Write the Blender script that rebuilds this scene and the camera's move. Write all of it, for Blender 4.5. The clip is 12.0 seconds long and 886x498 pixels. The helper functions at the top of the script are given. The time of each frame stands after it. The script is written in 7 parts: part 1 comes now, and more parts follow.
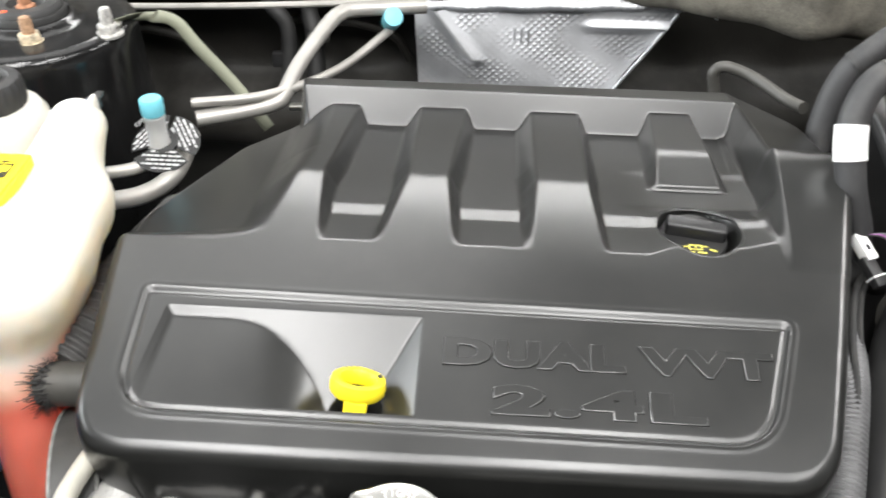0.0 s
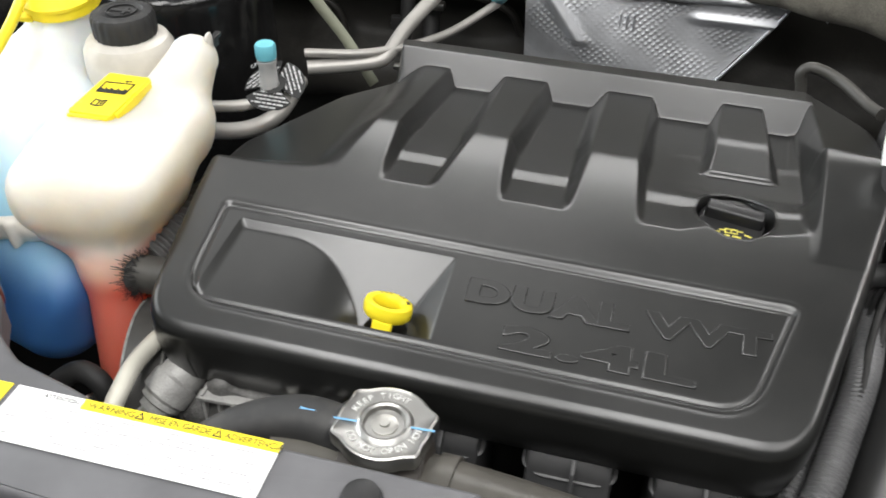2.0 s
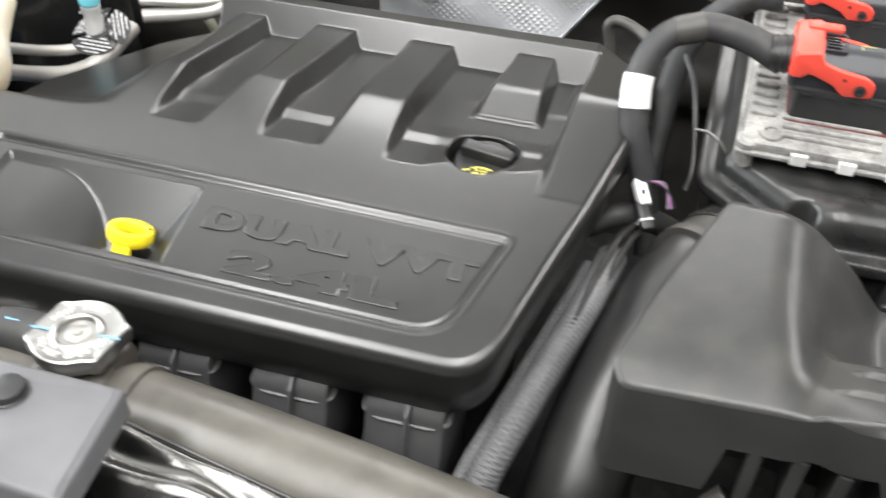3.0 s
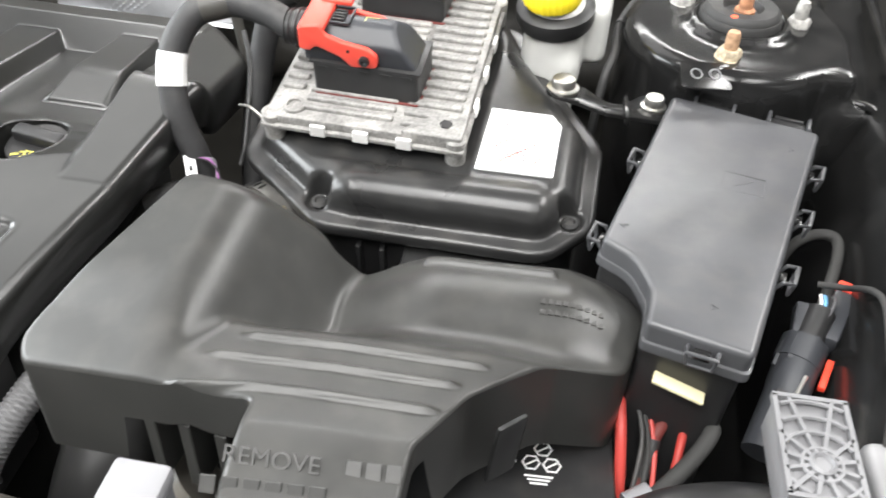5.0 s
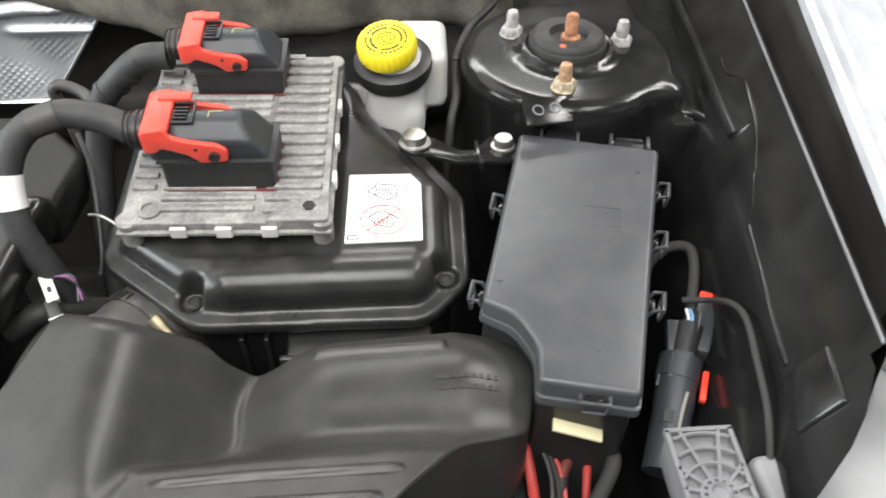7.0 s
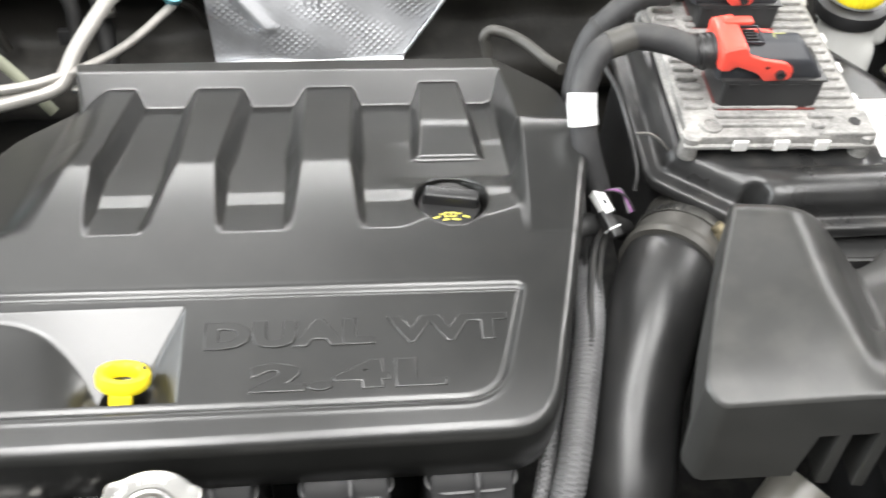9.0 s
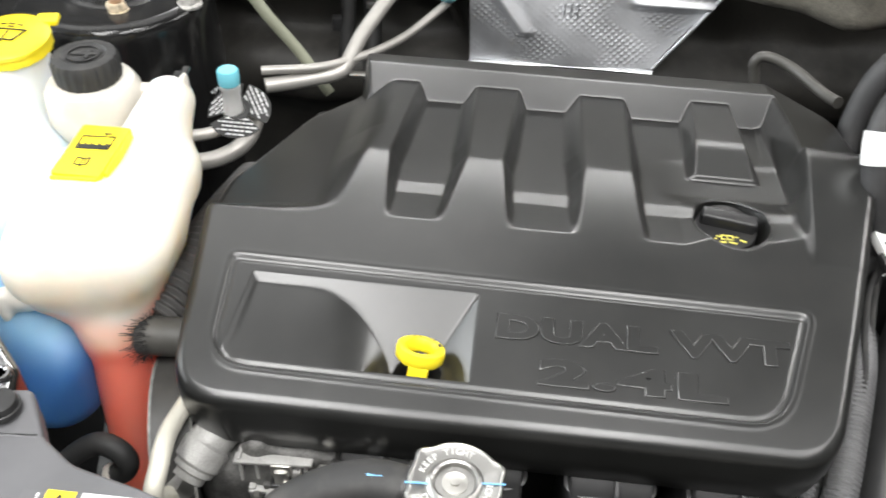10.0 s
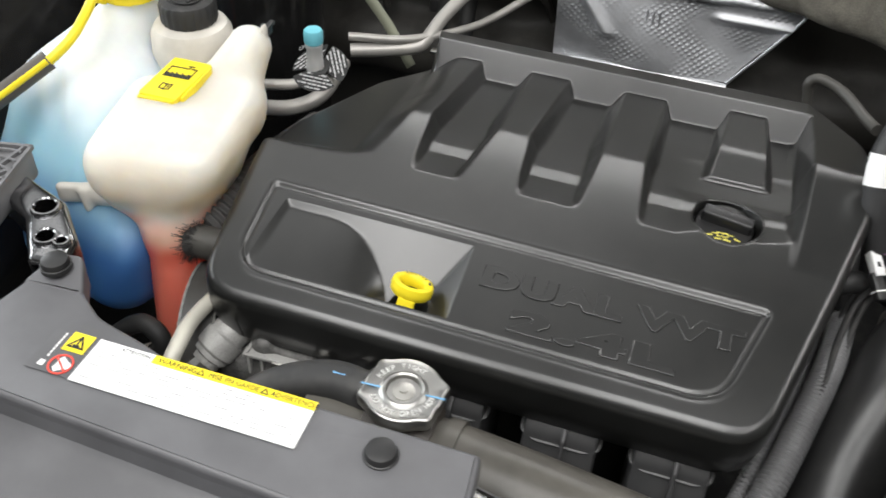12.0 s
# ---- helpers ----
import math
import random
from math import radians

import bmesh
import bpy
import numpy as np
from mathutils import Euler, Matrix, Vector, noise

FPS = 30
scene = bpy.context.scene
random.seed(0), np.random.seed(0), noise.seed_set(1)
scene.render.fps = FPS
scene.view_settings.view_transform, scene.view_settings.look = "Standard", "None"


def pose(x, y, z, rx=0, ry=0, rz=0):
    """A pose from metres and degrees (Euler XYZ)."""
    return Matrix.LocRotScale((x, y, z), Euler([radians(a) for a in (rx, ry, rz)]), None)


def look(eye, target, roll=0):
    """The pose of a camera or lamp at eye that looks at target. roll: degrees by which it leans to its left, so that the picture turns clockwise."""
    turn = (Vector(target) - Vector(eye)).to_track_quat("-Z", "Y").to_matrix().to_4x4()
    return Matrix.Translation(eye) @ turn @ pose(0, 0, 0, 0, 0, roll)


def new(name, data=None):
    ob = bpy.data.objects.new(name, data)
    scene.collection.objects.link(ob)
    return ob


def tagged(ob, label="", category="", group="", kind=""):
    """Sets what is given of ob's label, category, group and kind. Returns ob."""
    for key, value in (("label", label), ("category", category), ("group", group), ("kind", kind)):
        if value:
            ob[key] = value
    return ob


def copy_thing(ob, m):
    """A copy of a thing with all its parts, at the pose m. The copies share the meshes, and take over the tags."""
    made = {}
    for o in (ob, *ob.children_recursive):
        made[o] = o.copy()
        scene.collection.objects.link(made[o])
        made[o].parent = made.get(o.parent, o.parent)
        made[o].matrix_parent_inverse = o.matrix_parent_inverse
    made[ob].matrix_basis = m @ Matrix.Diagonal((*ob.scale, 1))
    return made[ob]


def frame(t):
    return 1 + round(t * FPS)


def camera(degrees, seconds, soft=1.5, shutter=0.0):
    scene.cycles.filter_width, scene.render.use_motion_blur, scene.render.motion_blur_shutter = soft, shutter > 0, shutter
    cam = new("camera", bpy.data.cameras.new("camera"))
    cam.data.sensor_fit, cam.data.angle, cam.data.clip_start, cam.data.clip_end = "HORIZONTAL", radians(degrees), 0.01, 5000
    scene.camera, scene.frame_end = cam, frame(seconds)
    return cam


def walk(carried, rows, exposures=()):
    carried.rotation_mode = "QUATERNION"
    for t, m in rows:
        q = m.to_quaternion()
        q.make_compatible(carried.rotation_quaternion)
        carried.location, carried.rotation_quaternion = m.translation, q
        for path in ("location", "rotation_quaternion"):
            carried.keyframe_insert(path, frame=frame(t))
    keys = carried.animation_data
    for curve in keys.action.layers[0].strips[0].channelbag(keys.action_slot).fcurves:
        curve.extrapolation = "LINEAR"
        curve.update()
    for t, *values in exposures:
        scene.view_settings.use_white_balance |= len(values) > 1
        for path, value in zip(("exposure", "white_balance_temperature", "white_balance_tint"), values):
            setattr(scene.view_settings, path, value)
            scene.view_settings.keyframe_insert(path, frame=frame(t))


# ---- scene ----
cam = camera(53.35, 12.0, soft=1.7, shutter=0.35)
PATH = [
    (0.0, 0.0000, 0.0000, 1.4200, 53.00, 0.00, 0.00),
    (0.5, -0.0132, -0.0132, 1.4306, 52.39, 0.49, 5.21),
    (1.0, -0.0009, -0.0305, 1.4265, 52.11, 0.78, 8.77),
    (1.5, 0.0285, -0.0502, 1.4324, 51.93, 0.45, 10.47),
    (2.0, 0.0795, -0.0623, 1.4390, 51.86, -0.47, 11.58),
    (2.5, 0.1626, -0.0730, 1.4459, 51.00, -1.00, 12.32),
    (3.0, 0.2920, -0.0686, 1.4361, 50.28, -1.10, 12.16),
    (3.5, 0.4041, -0.0607, 1.4136, 49.98, -1.71, 11.25),
    (5.5, 0.6265, -0.0145, 1.4852, 48.88, -2.17, 2.93),
    (6.0, 0.6335, 0.0068, 1.5216, 48.26, -1.92, -1.04),
    (6.5, 0.6315, 0.0156, 1.5201, 48.02, -1.03, -4.88),
    (8.5, 0.2045, -0.0173, 1.4679, 48.47, -1.48, -9.88),
    (9.0, 0.0907, -0.0203, 1.4761, 48.82, -1.44, -8.89),
    (9.5, 0.0114, -0.0338, 1.4835, 48.67, -1.69, -3.35),
    (10.0, -0.0266, -0.0332, 1.4946, 48.57, -1.05, 2.82),
    (10.5, -0.0339, -0.0383, 1.5069, 48.40, -0.77, 7.63),
    (11.0, -0.0228, -0.0508, 1.5040, 48.36, -0.75, 10.51),
    (11.5, 0.0155, -0.0840, 1.5031, 48.16, -1.83, 13.52),
    (12.0, 0.0935, -0.1102, 1.5236, 48.37, -1.95, 15.07),
]
STOPS = ((0.0, 0.47), (0.5, 0.10), (1.0, -0.05), (1.5, -0.21), (2.0, -0.32), (2.5, -0.15), (3.0, 0.50), (3.5, 0.66), (5.5, 0.77), (6.0, 0.35), (6.5, 0.04), (8.5, 0.70), (9.0, 0.67), (9.5, 0.54), (10.0, 0.18), (10.5, -0.24), (11.0, -0.45), (12.0, -0.50))
walk(cam, [(t, pose(*p)) for t, *p in PATH], STOPS)
scene.view_settings.exposure = 0.0

# ---- light: a workshop with fluorescent strips on the ceiling ----
world = bpy.data.worlds.new("workshop_air")
world.use_nodes = True
world.node_tree.nodes["Background"].inputs[0].default_value = (1, 1, 1, 1)
world.node_tree.nodes["Background"].inputs[1].default_value = 0.05
scene.world = world


def strip(name, m, sx, sy, watts, color=(1.0, 0.99, 0.975)):
    lamp = bpy.data.lights.new(name, "AREA")
    lamp.shape, lamp.size, lamp.size_y, lamp.energy, lamp.color = "RECTANGLE", sx, sy, watts, color
    ob = new(name, lamp)
    ob.matrix_world = m
    return ob


# strips over the engine bay and beyond it, two of them added as fills, and daylight through the window of the west wall
for x, watts in ((-0.75, 64), (0.35, 52), (1.45, 31)):
    strip("unseen_ceiling_light", pose(x, -0.80, 3.15), 0.55, 2.2, watts)
strip("unseen_ceiling_light", pose(0.25, 3.45, 3.15), 2.8, 0.6, 84)
# broad unseen panel, added so the cover's front slope mirrors a pale ceiling
strip("unseen_ceiling_light", pose(-1.1, 1.85, 3.15), 2.6, 1.5, 20)
# unseen lamp added to brighten the duct and the fender side
strip("unseen_ceiling_light", pose(2.60, 1.65, 3.15), 0.55, 2.0, 68)
strip("window_light", pose(-3.6, 1.2, 1.95, 0, -90, 0), 1.7, 4.0, 230, (0.94, 0.98, 1.0))


# ---- building helpers ----
def mesh_ob(name, me, parent=None, mat=None, smooth=True):
    ob = new(name, me)
    if mat:
        me.materials.append(mat)
    if smooth:
        me.polygons.foreach_set("use_smooth", [True] * len(me.polygons))
    ob.parent = parent
    return ob


def part(name, bm, material, parent=None, label="", smooth=True, m=None):
    me = bpy.data.meshes.new(name)
    bm.to_mesh(me)
    bm.free()
    ob = mesh_ob(name, me, parent, material, smooth)
    if smooth:
        me.set_sharp_from_angle(angle=radians(38))
    if m is not None:
        ob.matrix_basis = m
    if label:
        ob["label"] = label
    return ob


def pymesh(name, verts, faces, material, parent=None, label="", smooth=True, sharp=None, m=None):
    me = bpy.data.meshes.new(name)
    me.from_pydata([tuple(map(float, v)) for v in verts], [], [tuple(map(int, f)) for f in faces])
    me.update()
    ob = mesh_ob(name, me, parent, material, smooth)
    if sharp:
        me.set_sharp_from_angle(angle=radians(sharp))
    if m is not None:
        ob.matrix_basis = m
    if label:
        ob["label"] = label
    return ob


def thing(name, label, category, m=None, group="", kind=""):
    ob = new(name)
    ob.empty_display_size = 0.02
    if m is not None:
        ob.matrix_basis = m
    return tagged(ob, label, category, group, kind)


def box(sx, sy, sz, x=0, y=0, z=0, bevel=0.0, seg=2, m=None):
    """A box with rounded edges, its middle at x, y, z."""
    bm = bmesh.new()
    bmesh.ops.create_cube(bm, size=1)
    bmesh.ops.scale(bm, vec=(sx, sy, sz), verts=bm.verts)
    if bevel:
        bmesh.ops.bevel(bm, geom=bm.edges[:], offset=bevel, segments=seg, profile=0.5, affect="EDGES")
    bmesh.ops.translate(bm, vec=(x, y, z), verts=bm.verts)
    if m is not None:
        bmesh.ops.transform(bm, matrix=m, verts=bm.verts)
    return bm


def join(*bms):
    """One bmesh out of several."""
    out = bms[0]
    for b in bms[1:]:
        me = bpy.data.meshes.new("tmp")
        b.to_mesh(me)
        out.from_mesh(me)
        bpy.data.meshes.remove(me)
        b.free()
    return out


def lathe(profile, n=40, x=0, y=0, z=0, m=None, cap=True, lobe=None, lobe_from=0.0):
    """A turned body: profile is a list of (radius, height). lobe(angle) scales the radius."""
    bm = bmesh.new()
    rings = []
    for r, h in profile:
        ring = []
        for i in range(n):
            a = 2 * math.pi * i / n
            k = lobe(a) if lobe and r > lobe_from else 1
            ring.append(bm.verts.new((x + r * k * math.cos(a), y + r * k * math.sin(a), z + h)))
        rings.append(ring)
    for a, b in zip(rings, rings[1:]):
        for i in range(n):
            j = (i + 1) % n
            bm.faces.new((a[i], a[j], b[j], b[i]))
    if cap:
        bm.faces.new(rings[-1])
        bm.faces.new(rings[0][::-1])
    bmesh.ops.recalc_face_normals(bm, faces=bm.faces[:])
    if m is not None:
        bmesh.ops.transform(bm, matrix=m, verts=bm.verts)
    return bm


def spline(points, n=10):
    """A smooth line through points (Catmull-Rom)."""
    p = [np.array(q, float) for q in points]
    p = [2 * p[0] - p[1]] + p + [2 * p[-1] - p[-2]]
    out = []
    for i in range(1, len(p) - 2):
        for k in range(n):
            t = k / n
            out.append(0.5 * (2 * p[i] + (p[i + 1] - p[i - 1]) * t + (2 * p[i - 1] - 5 * p[i] + 4 * p[i + 1] - p[i + 2]) * t * t
                              + (3 * p[i] - p[i - 1] - 3 * p[i + 1] + p[i + 2]) * t ** 3))
    out.append(p[-2])
    return out


def tube(points, radius, n=14, steps=10, radii=None, flat=1.0, smooth=True):
    """A hose along points; radius may be a function of the way along (0 to 1) and the metres gone."""
    line = spline(points, steps) if smooth else [np.array(q, float) for q in points]
    bm = bmesh.new()
    rings, up, gone = [], None, 0.0
    for i, q in enumerate(line):
        d = line[min(i + 1, len(line) - 1)] - line[max(i - 1, 0)]
        d /= np.linalg.norm(d) + 1e-12
        if up is None:
            up = np.cross(d, (0, 0, 1.0) if abs(d[2]) < 0.9 else (1.0, 0, 0))
        up = up - d * (up @ d)
        up /= np.linalg.norm(up)
        side = np.cross(d, up)
        if i:
            gone += np.linalg.norm(q - line[i - 1])
        r = radius(i / (len(line) - 1), gone) if callable(radius) else radius
        rings.append([bm.verts.new(q + r * (math.cos(2 * math.pi * k / n) * up + flat * math.sin(2 * math.pi * k / n) * side)) for k in range(n)])
    for a, b in zip(rings, rings[1:]):
        for k in range(n):
            j = (k + 1) % n
            bm.faces.new((a[k], a[j], b[j], b[k]))
    bm.faces.new(rings[0][::-1])
    bm.faces.new(rings[-1])
    bmesh.ops.recalc_face_normals(bm, faces=bm.faces[:])
    return bm


def round_poly(points, n=8):
    """A closed outline with rounded corners out of (x, y, radius)."""
    out, k = [], len(points)
    for i in range(k):
        p = np.array(points[i][:2], float)
        a, b = np.array(points[i - 1][:2], float) - p, np.array(points[(i + 1) % k][:2], float) - p
        r = points[i][2]
        la, lb = np.linalg.norm(a), np.linalg.norm(b)
        a, b = a / la, b / lb
        half = math.acos(max(-1, min(1, a @ b))) / 2
        cut = min(r / math.tan(half), 0.49 * la, 0.49 * lb) if half < 1.55 else 0
        if cut < 1e-5:
            out.append(p)
            continue
        s, e = p + a * cut, p + b * cut
        for j in range(n + 1):
            t = j / n
            out.append((1 - t) ** 2 * s + 2 * t * (1 - t) * p + t * t * e)
    return np.array(out)


def prism(outline, z0, z1, bevel=0.0, seg=2, m=None):
    """An upright body over an outline, its upper edge rounded."""
    bm = bmesh.new()
    n = len(outline)
    rings = [(0, z0), (0, z1)]
    if bevel:
        rings = [(0, z0)] + [(bevel * (1 - math.cos(a)), z1 - bevel + bevel * math.sin(a)) for a in np.linspace(0, math.pi / 2, seg + 2)]
    made = []
    o = np.array(outline)
    t = np.roll(o, -1, 0) - np.roll(o, 1, 0)
    t /= np.linalg.norm(t, axis=1)[:, None] + 1e-12
    area = np.sum(o[:, 0] * np.roll(o[:, 1], -1) - np.roll(o[:, 0], -1) * o[:, 1])
    inward = np.stack([-t[:, 1], t[:, 0]], 1) * (1 if area > 0 else -1)
    for off, z in rings:
        q = o + inward * off
        made.append([bm.verts.new((a, b, z)) for a, b in q])
    for a, b in zip(made, made[1:]):
        for i in range(n):
            j = (i + 1) % n
            bm.faces.new((a[i], a[j], b[j], b[i]))
    bm.faces.new(made[-1])
    bm.faces.new(made[0][::-1])
    bmesh.ops.recalc_face_normals(bm, faces=bm.faces[:])
    if m is not None:
        bmesh.ops.transform(bm, matrix=m, verts=bm.verts)
    return bm


# distance functions for moulded bodies
def sstep(a, b, x):
    t = np.clip((x - a) / (b - a), 0, 1)
    return t * t * (3 - 2 * t)


def smin(a, b, k):
    h = np.clip(0.5 + 0.5 * (b - a) / k, 0, 1)
    return b + (a - b) * h - k * h * (1 - h)


def smax(a, b, k):
    return -smin(-a, -b, k)


def d_box(p, c, half, r, rz=0.0, rx=0.0):
    x, y, z = p[0] - c[0], p[1] - c[1], p[2] - c[2]
    if rz:
        co, si = math.cos(radians(rz)), math.sin(radians(rz))
        x, y = co * x + si * y, -si * x + co * y
    if rx:
        co, si = math.cos(radians(rx)), math.sin(radians(rx))
        y, z = co * y + si * z, -si * y + co * z
    qx, qy, qz = np.abs(x) - half[0] + r, np.abs(y) - half[1] + r, np.abs(z) - half[2] + r
    return np.sqrt(np.maximum(qx, 0) ** 2 + np.maximum(qy, 0) ** 2 + np.maximum(qz, 0) ** 2) + np.minimum(np.maximum(qx, np.maximum(qy, qz)), 0) - r


def d_pill(p, a, b, ra, rb=None):
    rb = ra if rb is None else rb
    a, b = np.array(a, float), np.array(b, float)
    d = b - a
    t = np.clip(((p[0] - a[0]) * d[0] + (p[1] - a[1]) * d[1] + (p[2] - a[2]) * d[2]) / (d @ d), 0, 1)
    return np.sqrt((p[0] - a[0] - t * d[0]) ** 2 + (p[1] - a[1] - t * d[1]) ** 2 + (p[2] - a[2] - t * d[2]) ** 2) - (ra + (rb - ra) * t)


def d_cone(p, c, r0, r1, z0, z1, rr=0.005):
    """An upright round body, radius r0 at z0 and r1 at z1."""
    t = np.clip((p[2] - z0) / (z1 - z0), 0, 1)
    q = np.hypot(p[0] - c[0], p[1] - c[1]) - (r0 + (r1 - r0) * t)
    return smax(smax(q, p[2] - z1, rr), z0 - p[2], rr)


def d_poly(p, outline):
    """Distance in plan to a closed outline, negative inside."""
    x, y = p
    o = np.array(outline)
    best, inside = np.full(x.shape, 1e9), np.zeros(x.shape, bool)
    for (ax, ay), (bx, by) in zip(o, np.roll(o, -1, 0)):
        dx, dy = bx - ax, by - ay
        t = np.clip(((x - ax) * dx + (y - ay) * dy) / (dx * dx + dy * dy + 1e-18), 0, 1)
        best = np.minimum(best, (x - ax - t * dx) ** 2 + (y - ay - t * dy) ** 2)
        if ay != by:
            inside ^= ((ay > y) != (by > y)) & (x < (bx - ax) * (y - ay) / (by - ay) + ax)
    return np.where(inside, -1, 1) * np.sqrt(best)


def moulded(name, f, lo, hi, step, material, parent=None, label="", sharp=None, m=None):
    """The skin of a moulded body, by surface nets over a distance function."""
    ax = [np.arange(a, b + step, step) for a, b in zip(lo, hi)]
    v = f(np.meshgrid(*ax, indexing="ij"))
    s = v < 0
    nx, ny, nz = v.shape
    count, total = np.zeros((nx - 1, ny - 1, nz - 1)), np.zeros((nx - 1, ny - 1, nz - 1, 3))
    corner = [(i, j, k) for i in (0, 1) for j in (0, 1) for k in (0, 1)]
    cut = lambda a, c: a[c[0]:nx - 1 + c[0], c[1]:ny - 1 + c[1], c[2]:nz - 1 + c[2]]
    for c in corner:
        for axis in range(3):
            if c[axis]:
                continue
            e = list(c)
            e[axis] = 1
            va, vb = cut(v, c), cut(v, e)
            hit = cut(s, c) != cut(s, e)
            t = np.where(hit, va / np.where(hit, va - vb, 1), 0)
            for q in range(3):
                total[..., q] += np.where(hit, c[q] + (t if q == axis else 0), 0)
            count += hit
    live = count > 0
    index = np.full(live.shape, -1)
    index[live] = np.arange(live.sum())
    ijk = np.argwhere(live)
    verts = (ijk + total[live] / count[live][:, None]) * step + np.array(lo)
    faces = []
    for axis in range(3):
        b, c = (axis + 1) % 3, (axis + 2) % 3
        sl = [slice(None)] * 3
        a0, a1 = sl[:], sl[:]
        a0[axis], a1[axis] = slice(0, -1), slice(1, None)
        s0, s1 = s[tuple(a0)], s[tuple(a1)]
        where = np.argwhere(s0 != s1)
        ok = (where[:, b] > 0) & (where[:, c] > 0) & (where[:, b] < v.shape[b] - 1) & (where[:, c] < v.shape[c] - 1)
        where = where[ok]
        q = []
        for db, dc in ((1, 1), (0, 1), (0, 0), (1, 0)):
            w = where.copy()
            w[:, b] -= db
            w[:, c] -= dc
            q.append(index[tuple(w.T)])
        q = np.stack(q, 1)
        flip = ~s0[tuple(where.T)]
        q[flip] = q[flip][:, ::-1]
        faces.append(q)
    faces = np.concatenate(faces)
    faces = faces[(faces >= 0).all(1)]
    return pymesh(name, verts, faces, material, parent, label, True, sharp, m)


def text_ob(name, words, size, material, parent, m, depth=0.0, wide=1.0, label="", spacing=1.0, bevel=0.0, align="LEFT", bold=0.0):
    """Writing as a mesh, in the built-in font, its baseline start at m."""
    cu = bpy.data.curves.new(name, "FONT")
    cu.body, cu.size, cu.extrude, cu.space_character, cu.resolution_u, cu.align_x = words, size, depth, spacing, 3, align
    cu.offset = bold
    if bevel:
        cu.bevel_depth, cu.bevel_resolution = bevel, 1
    tmp = bpy.data.objects.new("tmp", cu)
    scene.collection.objects.link(tmp)
    me = bpy.data.meshes.new_from_object(tmp.evaluated_get(bpy.context.evaluated_depsgraph_get()))
    bpy.data.objects.remove(tmp)
    bpy.data.curves.remove(cu)
    me.name = name
    me.transform(Matrix.Diagonal((wide, 1, 1, 1)))
    me.materials.clear()
    ob = mesh_ob(name, me, parent, material, False)
    ob.matrix_basis = m
    if label:
        ob["label"] = label
    return ob


# ---- materials ----
def mat(name, color, rough=0.5, metal=0.0, grain=0.0, grain_scale=400.0, blotch=0.12, blotch_scale=18.0, rough_var=0.1, color2=None, spec=0.5, coat=0.0, fine=0.0, fine_scale=1500.0, dust=0.0):
    """A surface with colour varied at two scales, uneven gloss, fine relief and a film of dust."""
    ma = bpy.data.materials.new(name)
    ma.use_nodes = True
    nt = ma.node_tree
    b = nt.nodes["Principled BSDF"]
    tc = nt.nodes.new("ShaderNodeTexCoord")
    n1, n2 = nt.nodes.new("ShaderNodeTexNoise"), nt.nodes.new("ShaderNodeTexNoise")
    n1.inputs["Scale"].default_value, n1.inputs["Detail"].default_value = blotch_scale, 6
    n2.inputs["Scale"].default_value, n2.inputs["Detail"].default_value = grain_scale, 3
    nt.links.new(tc.outputs["Object"], n1.inputs["Vector"])
    nt.links.new(tc.outputs["Object"], n2.inputs["Vector"])
    ramp = nt.nodes.new("ShaderNodeMapRange")
    ramp.inputs["From Min"].default_value, ramp.inputs["From Max"].default_value = 0.35, 0.65
    nt.links.new(n1.outputs["Fac"], ramp.inputs["Value"])
    mix = nt.nodes.new("ShaderNodeMix")
    mix.data_type = "RGBA"
    c2 = color2 or tuple(min(1, c * (1 + blotch) + 0.004) for c in color)
    mix.inputs["A"].default_value = (*[c * (1 - blotch) for c in color], 1) if not color2 else (*color, 1)
    mix.inputs["B"].default_value = (*c2, 1)
    nt.links.new(ramp.outputs["Result"], mix.inputs["Factor"])
    out = mix.outputs["Result"]
    if fine:
        m2 = nt.nodes.new("ShaderNodeMix")
        m2.data_type, m2.blend_type = "RGBA", "MULTIPLY"
        n3 = nt.nodes.new("ShaderNodeTexNoise")
        n3.inputs["Scale"].default_value = fine_scale
        nt.links.new(tc.outputs["Object"], n3.inputs["Vector"])
        r3 = nt.nodes.new("ShaderNodeMapRange")
        r3.inputs["To Min"].default_value, r3.inputs["To Max"].default_value = 1 - fine, 1 + fine
        nt.links.new(n3.outputs["Fac"], r3.inputs["Value"])
        m2.inputs["Factor"].default_value = 1
        nt.links.new(out, m2.inputs["A"])
        nt.links.new(r3.outputs["Result"], m2.inputs["B"])
        out = m2.outputs["Result"]
    if dust:
        geo = nt.nodes.new("ShaderNodeNewGeometry")
        sep = nt.nodes.new("ShaderNodeSeparateXYZ")
        nt.links.new(geo.outputs["Normal"], sep.inputs[0])
        n4 = nt.nodes.new("ShaderNodeTexNoise")
        n4.inputs["Scale"].default_value, n4.inputs["Detail"].default_value = 45, 8
        nt.links.new(tc.outputs["Object"], n4.inputs["Vector"])
        mul = nt.nodes.new("ShaderNodeMath")
        mul.operation = "MULTIPLY"
        r4 = nt.nodes.new("ShaderNodeMapRange")
        r4.inputs["From Min"].default_value, r4.inputs["From Max"].default_value, r4.inputs["To Max"].default_value = 0.45, 0.75, dust
        nt.links.new(n4.outputs["Fac"], r4.inputs["Value"])
        nt.links.new(r4.outputs["Result"], mul.inputs[0])
        nt.links.new(sep.outputs["Z"], mul.inputs[1])
        md = nt.nodes.new("ShaderNodeMix")
        md.data_type = "RGBA"
        md.inputs["B"].default_value = (0.30, 0.28, 0.25, 1)
